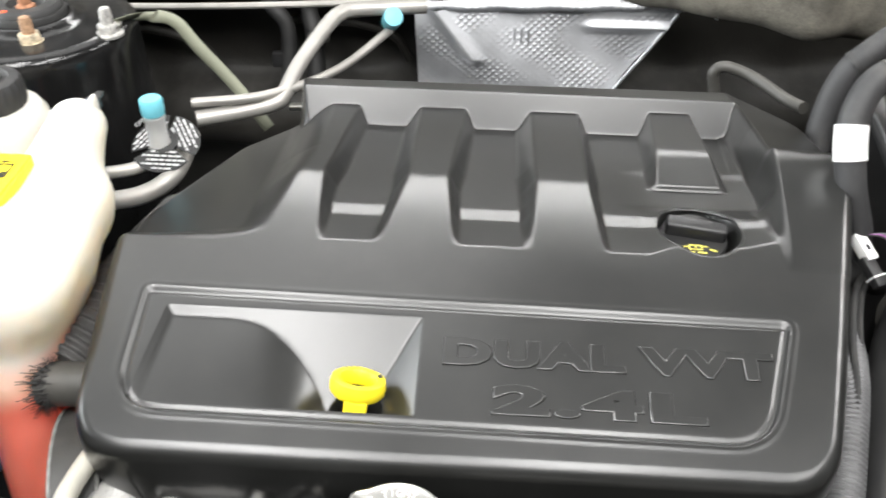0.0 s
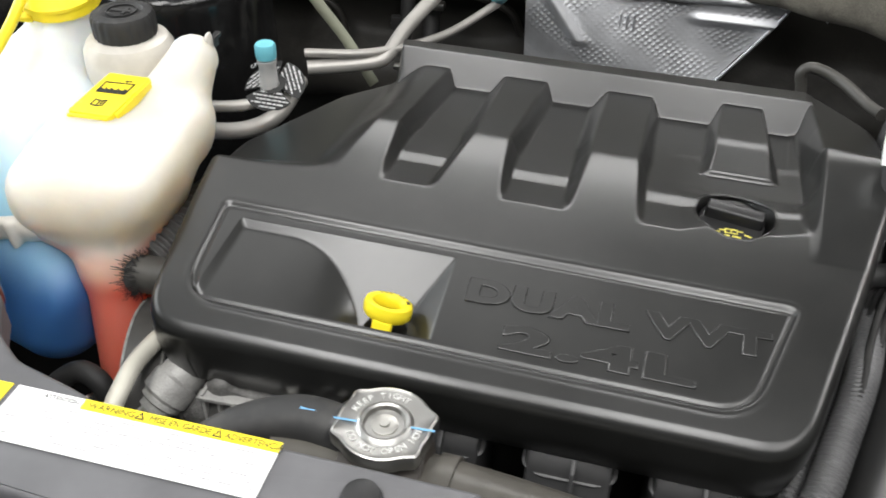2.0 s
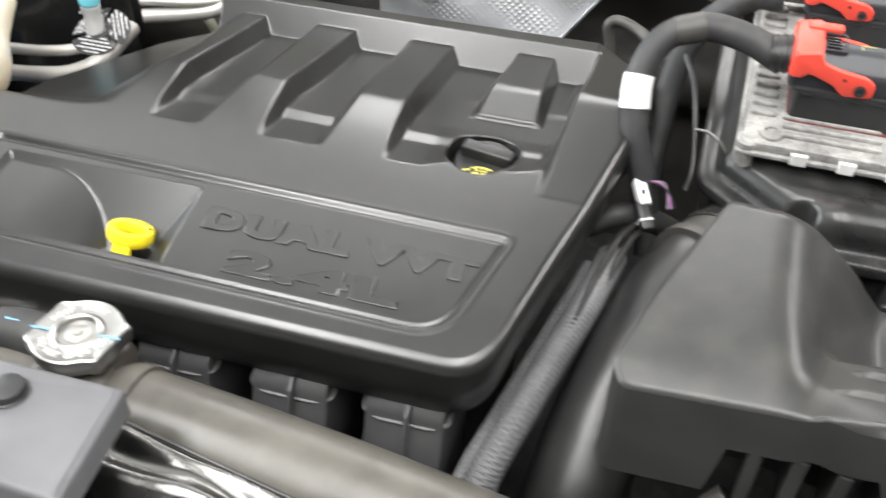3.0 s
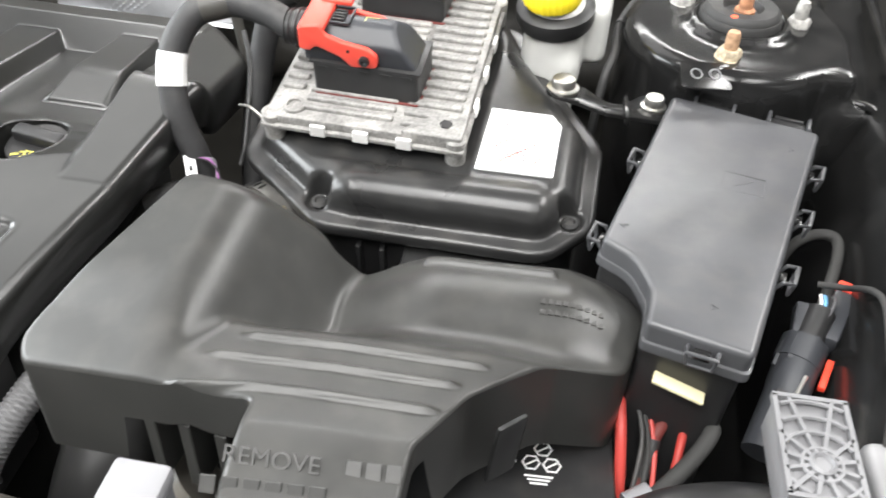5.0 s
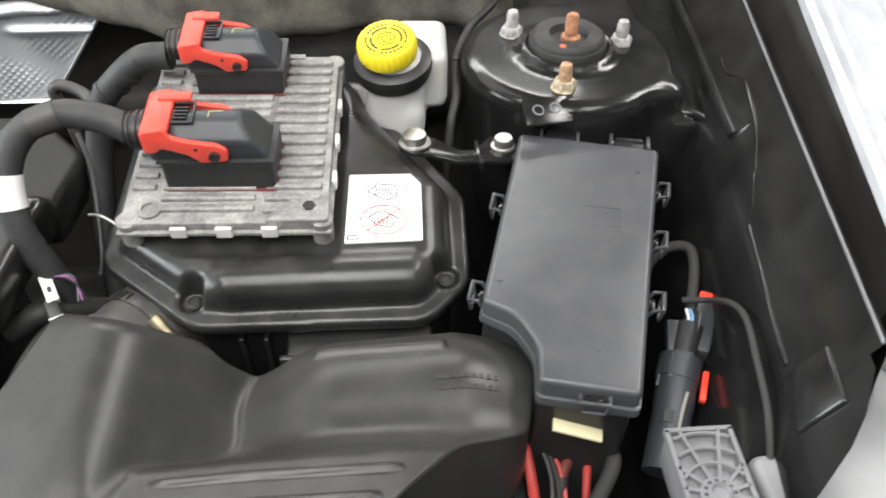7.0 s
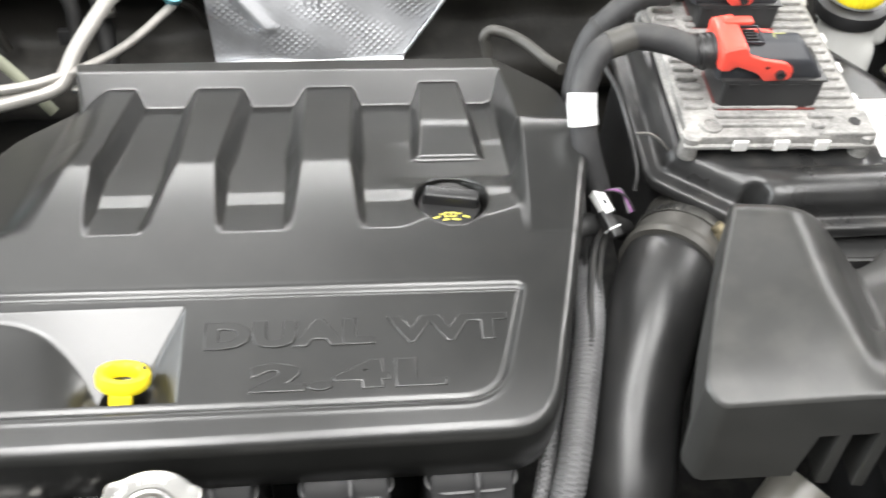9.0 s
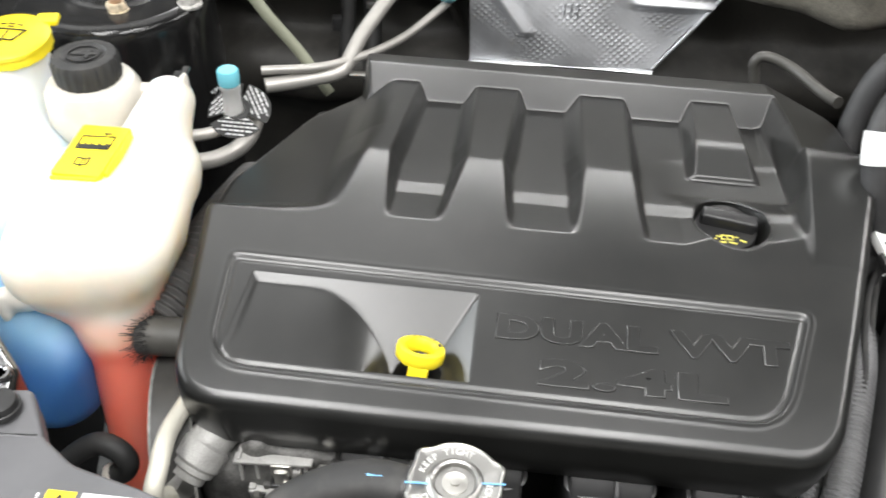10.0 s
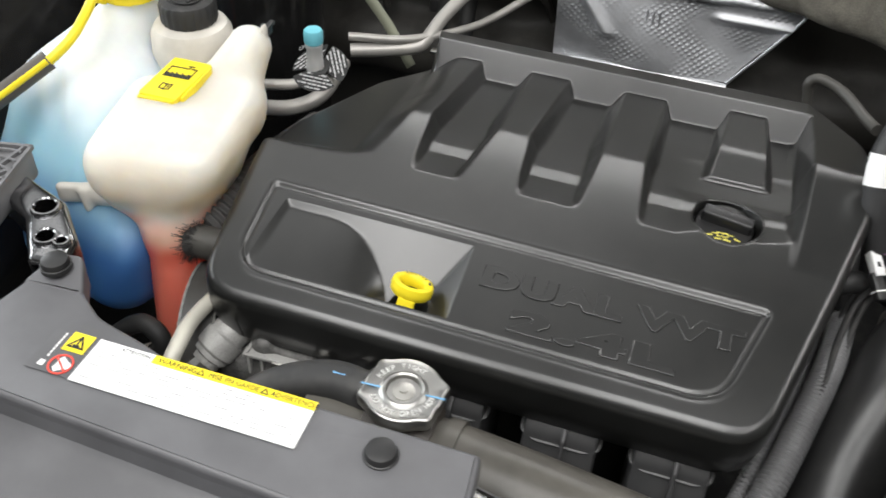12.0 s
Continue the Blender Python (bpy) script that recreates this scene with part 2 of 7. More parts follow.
        nt.links.new(mul.outputs[0], md.inputs["Factor"])
        nt.links.new(out, md.inputs["A"])
        out = md.outputs["Result"]
    nt.links.new(out, b.inputs["Base Color"])
    rr = nt.nodes.new("ShaderNodeMapRange")
    rr.inputs["To Min"].default_value, rr.inputs["To Max"].default_value = max(0.02, rough - rough_var), min(1, rough + rough_var)
    nt.links.new(n1.outputs["Fac"], rr.inputs["Value"])
    nt.links.new(rr.outputs["Result"], b.inputs["Roughness"])
    b.inputs["Metallic"].default_value, b.inputs["Specular IOR Level"].default_value, b.inputs["Coat Weight"].default_value = metal, spec, coat
    if grain:
        bump = nt.nodes.new("ShaderNodeBump")
        bump.inputs["Strength"].default_value, bump.inputs["Distance"].default_value = grain, min(0.001, 0.3 / grain_scale)
        nt.links.new(n2.outputs["Fac"], bump.inputs["Height"])
        nt.links.new(bump.outputs["Normal"], b.inputs["Normal"])
    return ma


COVER = mat("moulded_black_plastic", (0.012, 0.0122, 0.0116), 0.295, spec=0.85, grain=0.08, grain_scale=1500, blotch=0.1, blotch_scale=9, rough_var=0.05, dust=0.015)
BLACK = mat("black_plastic", (0.018, 0.018, 0.0185), 0.40, grain=0.2, grain_scale=1500, rough_var=0.08, dust=0.05)
DUCT = mat("satin_black_plastic", (0.028, 0.028, 0.0265), 0.38, grain=0.2, grain_scale=1600, rough_var=0.08, dust=0.06)
GLOSS = mat("black_body_paint", (0.010, 0.010, 0.010), 0.18, rough_var=0.06, spec=0.45, dust=0.03)
RUBBER = mat("black_rubber", (0.02, 0.02, 0.02), 0.6, grain=0.2, grain_scale=900, dust=0.12)
DARK = mat("dark_engine_metal", (0.012, 0.012, 0.012), 0.7, grain=0.4, grain_scale=300, dust=0.1)
ALLOY = mat("cast_alloy", (0.40, 0.395, 0.38), 0.5, 0.2, grain=1.0, grain_scale=420, blotch=0.25, rough_var=0.15, fine=0.25, fine_scale=700)
STEEL = mat("plated_steel", (0.52, 0.51, 0.48), 0.38, 1.0, grain=0.1, rough_var=0.12)
CHROME = mat("bright_plated_cap", (0.37, 0.365, 0.35), 0.36, 1.0, grain=0.25, grain_scale=600, rough_var=0.1, blotch=0.1)
FOIL = mat("embossed_foil", (0.64, 0.65, 0.67), 0.58, 1.0, grain=0.1, rough_var=0.08)
YELLOW = mat("yellow_plastic", (0.90, 0.72, 0.02), 0.42, blotch=0.05, rough_var=0.06)
RED = mat("red_plastic", (0.78, 0.075, 0.05), 0.4, blotch=0.08, rough_var=0.06, grain=0.05)
CYAN = mat("pale_blue_plastic", (0.18, 0.56, 0.66), 0.4, blotch=0.08)
WHITE = mat("white_paper", (0.85, 0.85, 0.84), 0.45, blotch=0.03)
INK = mat("black_ink", (0.015, 0.015, 0.015), 0.5)
TINL = mat("pale_grey_paint", (0.155, 0.155, 0.16), 0.42, grain=0.15, grain_scale=900, rough_var=0.06)
TIN = mat("grey_paint", (0.112, 0.112, 0.118), 0.42, grain=0.15, grain_scale=900, rough_var=0.06)
TAUPE = mat("grey_brown_plastic", (0.074, 0.069, 0.059), 0.36, blotch=0.2, rough_var=0.1, dust=0.1)
ZINC = mat("dull_zinc", (0.42, 0.41, 0.39), 0.6, 0.3, grain=0.4, grain_scale=600, blotch=0.3, blotch_scale=200)
RUST = mat("rusty_bolt", (0.36, 0.17, 0.09), 0.8, 0.1, grain=0.5, grain_scale=700, blotch=0.35, blotch_scale=150)
FELT = mat("grey_insulation_felt", (0.12, 0.111, 0.091), 0.95, grain=0.9, grain_scale=260, blotch=0.35, blotch_scale=30, fine=0.4, fine_scale=500)
SILVER = mat("silver_body_paint", (0.52, 0.53, 0.55), 0.3, 0.2, coat=0.6, rough_var=0.05)
PIPE = mat("aluminium_pipe", (0.40, 0.385, 0.36), 0.45, 0.5, blotch=0.15, rough_var=0.12, grain=0.1)
PALEMETAL = mat("pale_bright_metal", (0.80, 0.80, 0.78), 0.5, 0.6)
WALLP = mat("workshop_wall_paint", (0.24, 0.24, 0.24), 0.8, blotch=0.05, blotch_scale=2)
CONC = mat("workshop_concrete", (0.14, 0.14, 0.135), 0.7, blotch=0.2, blotch_scale=3, grain=0.3, grain_scale=80)


# ---- the workshop round the car ----
# dark colour for unseen walls, chosen to cut the fill light
DARKWALL = mat("dark_unseen_wall", (0.05, 0.05, 0.05), 0.8)
BAYFW = mat("black_coated_steel", (0.030, 0.028, 0.024), 0.55, grain=0.4, grain_scale=200, dust=0.1)
# near black for the unseen north wall, so back slopes mirror darkness
BLACKWALL = mat("black_unseen_wall", (0.015, 0.015, 0.015), 0.85)
def slab(name, sx, sy, sz, x, y, z, material, label):
    return tagged(part(name, box(sx, sy, sz, x, y, z), material, smooth=False), label, "wall", kind="structure")


slab("floor", 8, 8, 0.1, 0.3, 0, -0.05, CONC, "grey concrete workshop floor")
slab("ceiling", 8, 8, 0.1, 0.3, 0, 3.3, WALLP, "plain pale workshop ceiling")
slab("wall_north", 8, 0.1, 3.25, 0.3, 4.05, 1.625, BLACKWALL, "plain unseen workshop wall, dark to deepen reflections")
slab("wall_south", 8, 0.1, 3.25, 0.3, -4.05, 1.625, DARKWALL, "plain unseen workshop wall, dark to deepen reflections")
slab("wall_east", 0.1, 8, 3.25, 4.35, 0, 1.625, DARKWALL, "plain unseen workshop wall, dark to deepen reflections")
slab("wall_west", 0.1, 8, 3.25, -3.75, 0, 1.625, WALLP, "plain pale workshop wall")


# ---- engine bay shell ----
def bay():
    fw = moulded("firewall", lambda p: smin(d_box(p, (0.2, 1.27, 0.75), (0.95, 0.05, 0.45), 0.03),
                                            d_pill(p, (-0.7, 1.2, 0.78), (1.1, 1.2, 0.78), 0.05), 0.05) + 0.004 * np.sin(p[0] * 40) * np.sin(p[2] * 33),
                 (-0.78, 1.1, 0.28), (1.18, 1.34, 1.23), 0.016, BAYFW)
    for line in ([(-0.224, 1.168, 0.878), (-0.220, 1.168, 0.918), (-0.208, 1.17, 0.936), (-0.175, 1.17, 0.939), (-0.110, 1.17, 0.930), (-0.067, 1.17, 0.912), (-0.048, 1.168, 0.878)],
                 [(-0.60, 1.168, 0.93), (-0.42, 1.17, 0.925), (-0.34, 1.168, 0.90), (-0.32, 1.166, 0.86)]):
        part("pressed_ridge", tube(line, 0.006, 10, 8), BAYFW, fw)
    tagged(fw, "dark coated steel firewall behind the engine", "firewall", kind="structure")
    pan = part("bay_floor", box(1.9, 1.5, 0.04, 0.2, 0.6, 0.42, 0.01), DARK)
    tagged(pan, "dark undertray below the engine", "undertray", kind="structure")


bay()


# ---- engine cover ----
COVER_POSE = pose(0, 0.47, 1.016, 0, 0.8, -3.6)
EDGE = round_poly([(-0.231, -0.120, 0.045), (-0.251, 0.05, 0.1), (-0.255, 0.12, 0.05), (-0.217, 0.27, 0.06), (-0.165, 0.343, 0.02), (0.272, 0.349, 0.03),
                   (0.325, 0.29, 0.05), (0.326, 0.17, 0.05), (0.296, 0.05, 0.05), (0.250, -0.117, 0.045)], 14)
PANEL = round_poly([(-0.215, 0.006, 0.008), (-0.210, -0.092, 0.035), (0.214, -0.094, 0.04), (0.243, 0.002, 0.008)], 10)
HOLE, FILL = (-0.055, -0.067), (0.194, 0.114)


def cover_height(x, y):
    ramp = 0.2 * y - 0.45 * y * y - 0.14 * np.clip(y, 0, 1) ** 2
    # each rib breaks over a narrow flat facet and falls to the rear
    top = smin(smin(ramp, 0.0165 + 0.03 * (y - 0.13), 0.0020), 0.0168 - 0.150 * (y - 0.140), 0.0010)
    # channels between the ribs; the third runs on round the fourth rib and the oil filler to the wing
    level = smin(smax(0.0100 - 0.187 * (y - 0.058), 0.0013 + 0.03 * (y - 0.103), 0.0005), 0.0018 - 0.147 * (y - 0.119), 0.0005)
    h = top.copy()
    ys = (0.055, 0.15, 0.31)
    for left, right in (((-0.099, -0.108, -0.101), (-0.052, -0.037, -0.041)), ((0.004, -0.005, 0.004), (0.062, 0.068, 0.067)), ((0.117, 0.110, 0.113), None)):
        a = np.interp(y, ys, left)
        b = np.interp(y, ys, right or (0.252, 0.256, 0.264))
        floor = level if right else level + 0.3 * np.interp(x, (0.150, 0.170, 0.222, 0.252), (0, 0.010, 0.012, 0.022)) * (1 - sstep(0.11, 0.135, y))
        soft = np.interp(y, (0.05, 0.11, 0.18, 0.3), (0.0070, 0.0100, 0.0145, 0.0125))
        mask = sstep(0, 1, (x - a + 0.0015) / soft) * sstep(0, 1, (b - x + 0.002) / (soft * 1.4))
        h = h + (smin(floor, h, 0.0006) - h) * mask
    # a hollow behind the oil filler
    well = smax(-0.0040 - 0.12 * (y - 0.140), level - 0.005 * (1 - sstep(0.185, 0.215, y)), 0.002)
    around = sstep(0.128, 0.146, y) * sstep(0.130, 0.176, x) * (1 - sstep(0.252, 0.262, x))
    h = h + (np.minimum(h, well) - h) * around
    # the fourth rib stops short of the oil filler with a straight edge
    top4 = smin(-0.0030 + 0.18 * (y - 0.175), 0.0050 - 0.110 * (y - 0.218), 0.0026)
    l4, r4 = np.interp(y, (0.175, 0.31), (0.163, 0.172)), np.interp(y, (0.175, 0.31), (0.234, 0.230))
    fourth = sstep(0, 1, (x - l4) / 0.011) * sstep(0, 1, (r4 - x) / 0.011) * sstep(0.1730, 0.1762, y)
    h = h + (np.maximum(top4, h) - h) * fourth
    # the well of the oil filler, open to the front slope
    r = np.hypot((x - FILL[0]) / 0.0315, (y - 0.1015) / 0.0405)
    h = h + (np.minimum(h, -0.026) - h) * (1 - sstep(0.96, 1.04, r))
    # right wing, higher than the ribs
    wing = smin(0.0090 + 0.238 * (y - 0.05), 0.0365 - 0.03 * (y - 0.165), 0.003) - 0.006 * sstep(0.177, 0.190, y) - 0.15 * np.clip(y - 0.182, 0, 1) - 0.22 * np.clip(x - 0.262, 0, 1) * sstep(0.17, 0.20, y)
    on = sstep(0.246, 0.256, x - 0.05 * np.clip(y - 0.05, 0, 0.2)) * sstep(0.048, 0.0515, y)
    h = h + (np.maximum(h, wing) - h) * on
    # left shoulder falls away behind the front plate
    a = np.interp(y, (0.06, 0.3), (-0.150, -0.163))
    fall = 0.0105 - 0.20 * (y - 0.06) - 0.14 * np.clip(-0.150 - x, 0, 1)
    wide = np.interp(y, (0.06, 0.2), (0.012, 0.026))
    m = (1 - sstep(0, 1, 0.5 + (x - a - wide + 0.012) / (2 * wide))) * sstep(0.052, 0.072, y)
    h = h + (np.minimum(h, fall) - h) * m
    # rear rim
    wall = smin(-0.0245 + (y - 0.2955) * 1.48, 0.0068 - 0.12 * (y - 0.315), 0.0015)
    inside = sstep(-0.168, -0.158, x + 0.25 * (y - 0.325)) * sstep(0.262, 0.275, y) * (1 - sstep(0.260, 0.270, x))
    h = h + (smax(h, wall, 0.0015) - h) * inside
    # front panel, sunk, with a groove round it
    d = d_poly((x, y), PANEL)
    h = h - 0.0024 * (1 - sstep(-0.0055, 0.0, d)) - 0.0012 * np.exp(-((d + 0.0036) / 0.0022) ** 2) + 0.0003 * np.exp(-((d - 0.0022) / 0.0020) ** 2)
    # pit for the dipstick
    t = np.clip((x + 0.148) / 0.082, 0, 1)
    deep = 0.0036 + 0.052 * (1 - np.sqrt(1 - 0.99 * t * t)) + 0.03 * np.clip(x + 0.068, 0, 1)
    pit = smin(smin(deep, (-0.0080 - y) * 0.56, 0.0014), smin((-0.013 - x) * 0.85, smin((y + 0.0835) * 5.0, (x + 0.1945 - 0.1 * (y + 0.01)) * 0.62, 0.0018), 0.003), 0.0016)
    h = h - np.maximum(pit, 0)
    rh = np.hypot((x - HOLE[0]) / 1.15, y - HOLE[1])
    h = h - 0.03 * (1 - sstep(0.0145, 0.0163, rh))
    # rounded outer edge
    e = -d_poly((x, y), EDGE)
    rad = 0.0095
    q = np.clip(rad - e, 0, rad)
    return h - (rad - np.sqrt(np.maximum(rad * rad - q * q, 0)))


def engine_cover():
    cov = thing("engine_cover", "moulded matt black plastic engine cover with four ribs", "engine cover", COVER_POSE)
    y0, y1 = EDGE[:, 1].min() + 1e-5, EDGE[:, 1].max() - 1e-5
    nv, nu = 560, 560
    t = np.linspace(0, 1, nv)
    t = t - 0.10 * np.sin(2 * np.pi * t) / (2 * np.pi) * 6 * 0.9
    t = (t - t.min()) / (t.max() - t.min())
    ys = np.sort(np.concatenate([y0 + (y1 - y0) * t, y0 + 0.01 * np.linspace(0, 1, 12) ** 2, y1 - 0.01 * np.linspace(0, 1, 12) ** 2]))
    ys = ys[np.concatenate([[True], np.diff(ys) > 1e-7])]
    o = EDGE
    lo, hi = [], []
    for yy in ys:
        xs = []
        for (ax, ay), (bx, by) in zip(o, np.roll(o, -1, 0)):
            if (ay > yy) != (by > yy):
                xs.append(ax + (bx - ax) * (yy - ay) / (by - ay))
        lo.append(min(xs))
        hi.append(max(xs))
    u = np.linspace(0, 1, nu)
    u = u - 0.06 * np.sin(2 * np.pi * u)
    X = np.array(lo)[:, None] + (np.array(hi) - np.array(lo))[:, None] * u[None]
    Y = np.repeat(ys[:, None], nu, 1)
    Hh = cover_height(X, Y)
    nv = len(ys)
    verts = np.stack([X, Y, Hh], -1).reshape(-1, 3).tolist()
    faces = [(i * nu + j, i * nu + j + 1, (i + 1) * nu + j + 1, (i + 1) * nu + j) for i in range(nv - 1) for j in range(nu - 1)]
    rim = [j for j in range(nu)] + [i * nu + nu - 1 for i in range(1, nv)] + [(nv - 1) * nu + j for j in range(nu - 2, -1, -1)] + [i * nu for i in range(nv - 2, 0, -1)]
    last = rim
    base = Hh.reshape(-1)[rim]
    for drop, out in ((0.007, 0.0004), (0.014, 0.0002), (0.034, -0.0035), (0.0362, -0.0055), (0.0365, -0.012)):
        ring = []
        for k, i in enumerate(rim):
            x, y, z = verts[i]
            cx, cy = x - 0.02, y - 0.11
            n = math.hypot(cx, cy)
            ring.append(len(verts))
            verts.append((x + cx / n * out, y + cy / n * out, base[k] - drop - 0.006 * float(sstep(-0.05, -0.11, np.array(y)))))
        m = len(rim)
        faces += [(last[k], ring[k], ring[(k + 1) % m], last[(k + 1) % m]) for k in range(m)]
        last = ring
    pymesh("shell", verts, faces, COVER, cov, sharp=60)
    # rolled rim round the well of the oil filler
    a = np.linspace(0, 2 * math.pi, 61)
    out = cover_height(FILL[0] + 0.0315 * 1.11 * np.cos(a), 0.1015 + 0.0405 * 1.08 * np.sin(a))
    rim = [(FILL[0] + 0.0315 * 1.02 * math.cos(q), 0.1015 + 0.0405 * 1.015 * math.sin(q), float(z) - 0.0010) for q, z in zip(a, out)]
    part("well_rim", tube(rim, 0.0012, 10, 2), COVER, cov)
    tilt = 12.5
    h0 = lambda x, y: float(0.2 * y - 0.45 * y * y) - 0.0032
    text_ob("lettering", "DUAL VVT", 0.0275, COVER, cov, pose(0.0020, -0.0440, h0(0, -0.0440) + 0.0002, tilt, 0, 0), 0.0016, 1.60, "raised wide letters", 1.08, 0.0006, bold=0.0012)
    text_ob("lettering", "2.4L", 0.0275, COVER, cov, pose(0.038, -0.0780, h0(0, -0.0780) + 0.0002, tilt + 2, 0, 0), 0.0016, 2.50, "raised wide letters", 1.15, 0.0006, bold=0.0012)


engine_cover()


def on_cover(x, y, h, rx=0, ry=0, rz=0):
    return COVER_POSE @ pose(x, y, h, rx, ry, rz)


def dipstick():
    th = thing("dipstick", "bright yellow ring-pull dipstick handle in the engine cover", "dipstick", on_cover(-0.0560, -0.067, -0.0470, -18, 6, -5))
    ring = lathe([(0.0112, -0.0036), (0.0168, -0.0044), (0.0185, -0.0028), (0.0190, 0.0010), (0.0180, 0.0038), (0.0158, 0.0046), (0.0128, 0.0040), (0.0108, 0.0020), (0.0104, -0.0020), (0.0112, -0.0036)], 40, cap=False)
    bmesh.ops.scale(ring, vec=(1, 0.88, 1.4), verts=ring.verts)
    part("ring", ring, YELLOW, th, m=pose(0, 0.0, 0.026, 0, 0, 0))
    part("stem", box(0.0155, 0.0055, 0.050, 0.002, -0.0135, -0.0035, 0.002), YELLOW, th)
    for k, ch in enumerate("ENGINE"):
        a = radians(130 - 14 * k)
        text_ob("letter", ch, 0.0046, INK, th, pose(0.0142 * math.cos(a), 0.88 * 0.0142 * math.sin(a) - 0.0016, 0.0326, 0, 0, math.degrees(a) - 90), 0.0001, 0.85, align="CENTER")
    part("symbol", box(0.0042, 0.0026, 0.0004, 0, 0, 0), INK, th, smooth=False, m=pose(0.0132, 0.0055, 0.0326, 0, 0, -60))
    part("tube_seal", lathe([(0.0190, -0.024), (0.0190, -0.008), (0.017, -0.006), (0.012, -0.007), (0.012, -0.024)], 28, y=-0.006), BLACK, th, "black rubber seal in the hole")


dipstick()


OILY = mat("worn_yellow_print", (0.66, 0.60, 0.12), 0.5, blotch=0.4, blotch_scale=300)


def filler_cap():
    th = thing("oil_filler_cap", "black oil filler cap with a yellow printed oil symbol", "oil cap", on_cover(FILL[0], FILL[1], -0.0202, 7, 0, 0))
    part("disc", lathe([(0.0275, -0.006), (0.0275, 0.0085), (0.0265, 0.010), (0.0, 0.010)], 48), BLACK, th)
    part("grip", box(0.048, 0.014, 0.014, 0.001, 0.004, 0.0142, 0.003, 3), BLACK, th, m=pose(0, 0, 0, 0, 0, -10))
    part("symbol", join(box(0.010, 0.0011, 0.0006, 0.000, -0.0110, 0.0104), box(0.010, 0.0011, 0.0006, 0.000, -0.0155, 0.0104), box(0.0011, 0.0055, 0.0006, -0.0048, -0.0132, 0.0104), box(0.0011, 0.0055, 0.0006, 0.0048, -0.0132, 0.0104),
                        box(0.0011, 0.0035, 0.0006, 0.0, -0.0140, 0.0104), box(0.0040, 0.0012, 0.0006, 0.0075, -0.0120, 0.0104), box(0.0040, 0.0012, 0.0006, -0.0075, -0.0128, 0.0104)), OILY, th, "worn yellow oil symbol", smooth=False)
    for x, y, w in ((-0.0125, -0.0165, 0.007), (-0.004, -0.0190, 0.006), (0.0045, -0.0190, 0.007), (0.0135, -0.0160, 0.006)):
        part("print_bar", box(w, 0.0017, 0.0006, 0, 0, 0.0104), OILY, th, smooth=False, m=pose(x, y, 0, 0, 0, -x * 1500))


filler_cap()


# ---- tanks beside the engine ----
def filled(name, shell, fluid, top, full, middle=None, rough=0.34):
    """Milky plastic through which the fluid shows up to its level; top and full in metres."""
    ma = mat(name, shell, rough, blotch=0.05, blotch_scale=25, rough_var=0.06, grain=0.12, grain_scale=250)
    nt = ma.node_tree
    b = nt.nodes["Principled BSDF"]
    geo = nt.nodes.new("ShaderNodeNewGeometry")
    sep = nt.nodes.new("ShaderNodeSeparateXYZ")
    nt.links.new(geo.outputs["Position"], sep.inputs[0])
    cloud = nt.nodes.new("ShaderNodeTexNoise")
    cloud.inputs["Scale"].default_value = 14
    nt.links.new(geo.outputs["Position"], cloud.inputs["Vector"])
    wave = nt.nodes.new("ShaderNodeMath")
    wave.operation, wave.inputs[1].default_value = "MULTIPLY_ADD", 0.022
    nt.links.new(cloud.outputs["Fac"], wave.inputs[0])
    nt.links.new(sep.outputs["Z"], wave.inputs[2])
    out = b.inputs["Base Color"].links[0].from_socket
    steps = [(top, full, fluid)] if middle is None else [(top, (top + full) / 2, middle), ((top + full) / 2, full, fluid)]
    for hi, lo, colour in steps:
        mr = nt.nodes.new("ShaderNodeMapRange")
        mr.interpolation_type = "SMOOTHSTEP"
        mr.inputs["From Min"].default_value, mr.inputs["From Max"].default_value = hi + 0.011, lo + 0.011
        nt.links.new(wave.outputs[0], mr.inputs["Value"])
        mix = nt.nodes.new("ShaderNodeMix")
        mix.data_type = "RGBA"
        nt.links.new(out, mix.inputs["A"])
        mix.inputs["B"].default_value = (*colour, 1)
        nt.links.new(mr.outputs["Result"], mix.inputs["Factor"])
        out = mix.outputs["Result"]
    nt.links.new(out, b.inputs["Base Color"])
    b.inputs["Subsurface Weight"].default_value = 0.9
    b.inputs["Subsurface Radius"].default_value = (1.0, 0.85, 0.65)
    b.inputs["Subsurface Scale"].default_value = 0.10
    return ma


COOLANT = filled("milky_plastic_red_fluid", (0.73, 0.685, 0.60), (0.86, 0.165, 0.115), 0.996, 0.948, (0.86, 0.46, 0.34))
WASHER = filled("milky_plastic_blue_fluid", (0.74, 0.78, 0.79), (0.032, 0.125, 0.34), 1.055, 0.940, (0.32, 0.56, 0.68), 0.55)
MILKY = mat("milky_plastic", (0.63, 0.60, 0.54), 0.36, blotch=0.08, blotch_scale=40, rough_var=0.06)


def picture(name, lines, w, material, parent, m, h=0.0004):
    """Thin printed strokes, each from (x, y) to (x, y)."""
    bm = bmesh.new()
    for x0, y0, x1, y1 in lines:
        ln = math.hypot(x1 - x0, y1 - y0)
        b = box(ln + w, w, h, m=pose((x0 + x1) / 2, (y0 + y1) / 2, 0, 0, 0, math.degrees(math.atan2(y1 - y0, x1 - x0))))
        bm = join(bm, b)
    return part(name, bm, material, parent, smooth=False, m=m)


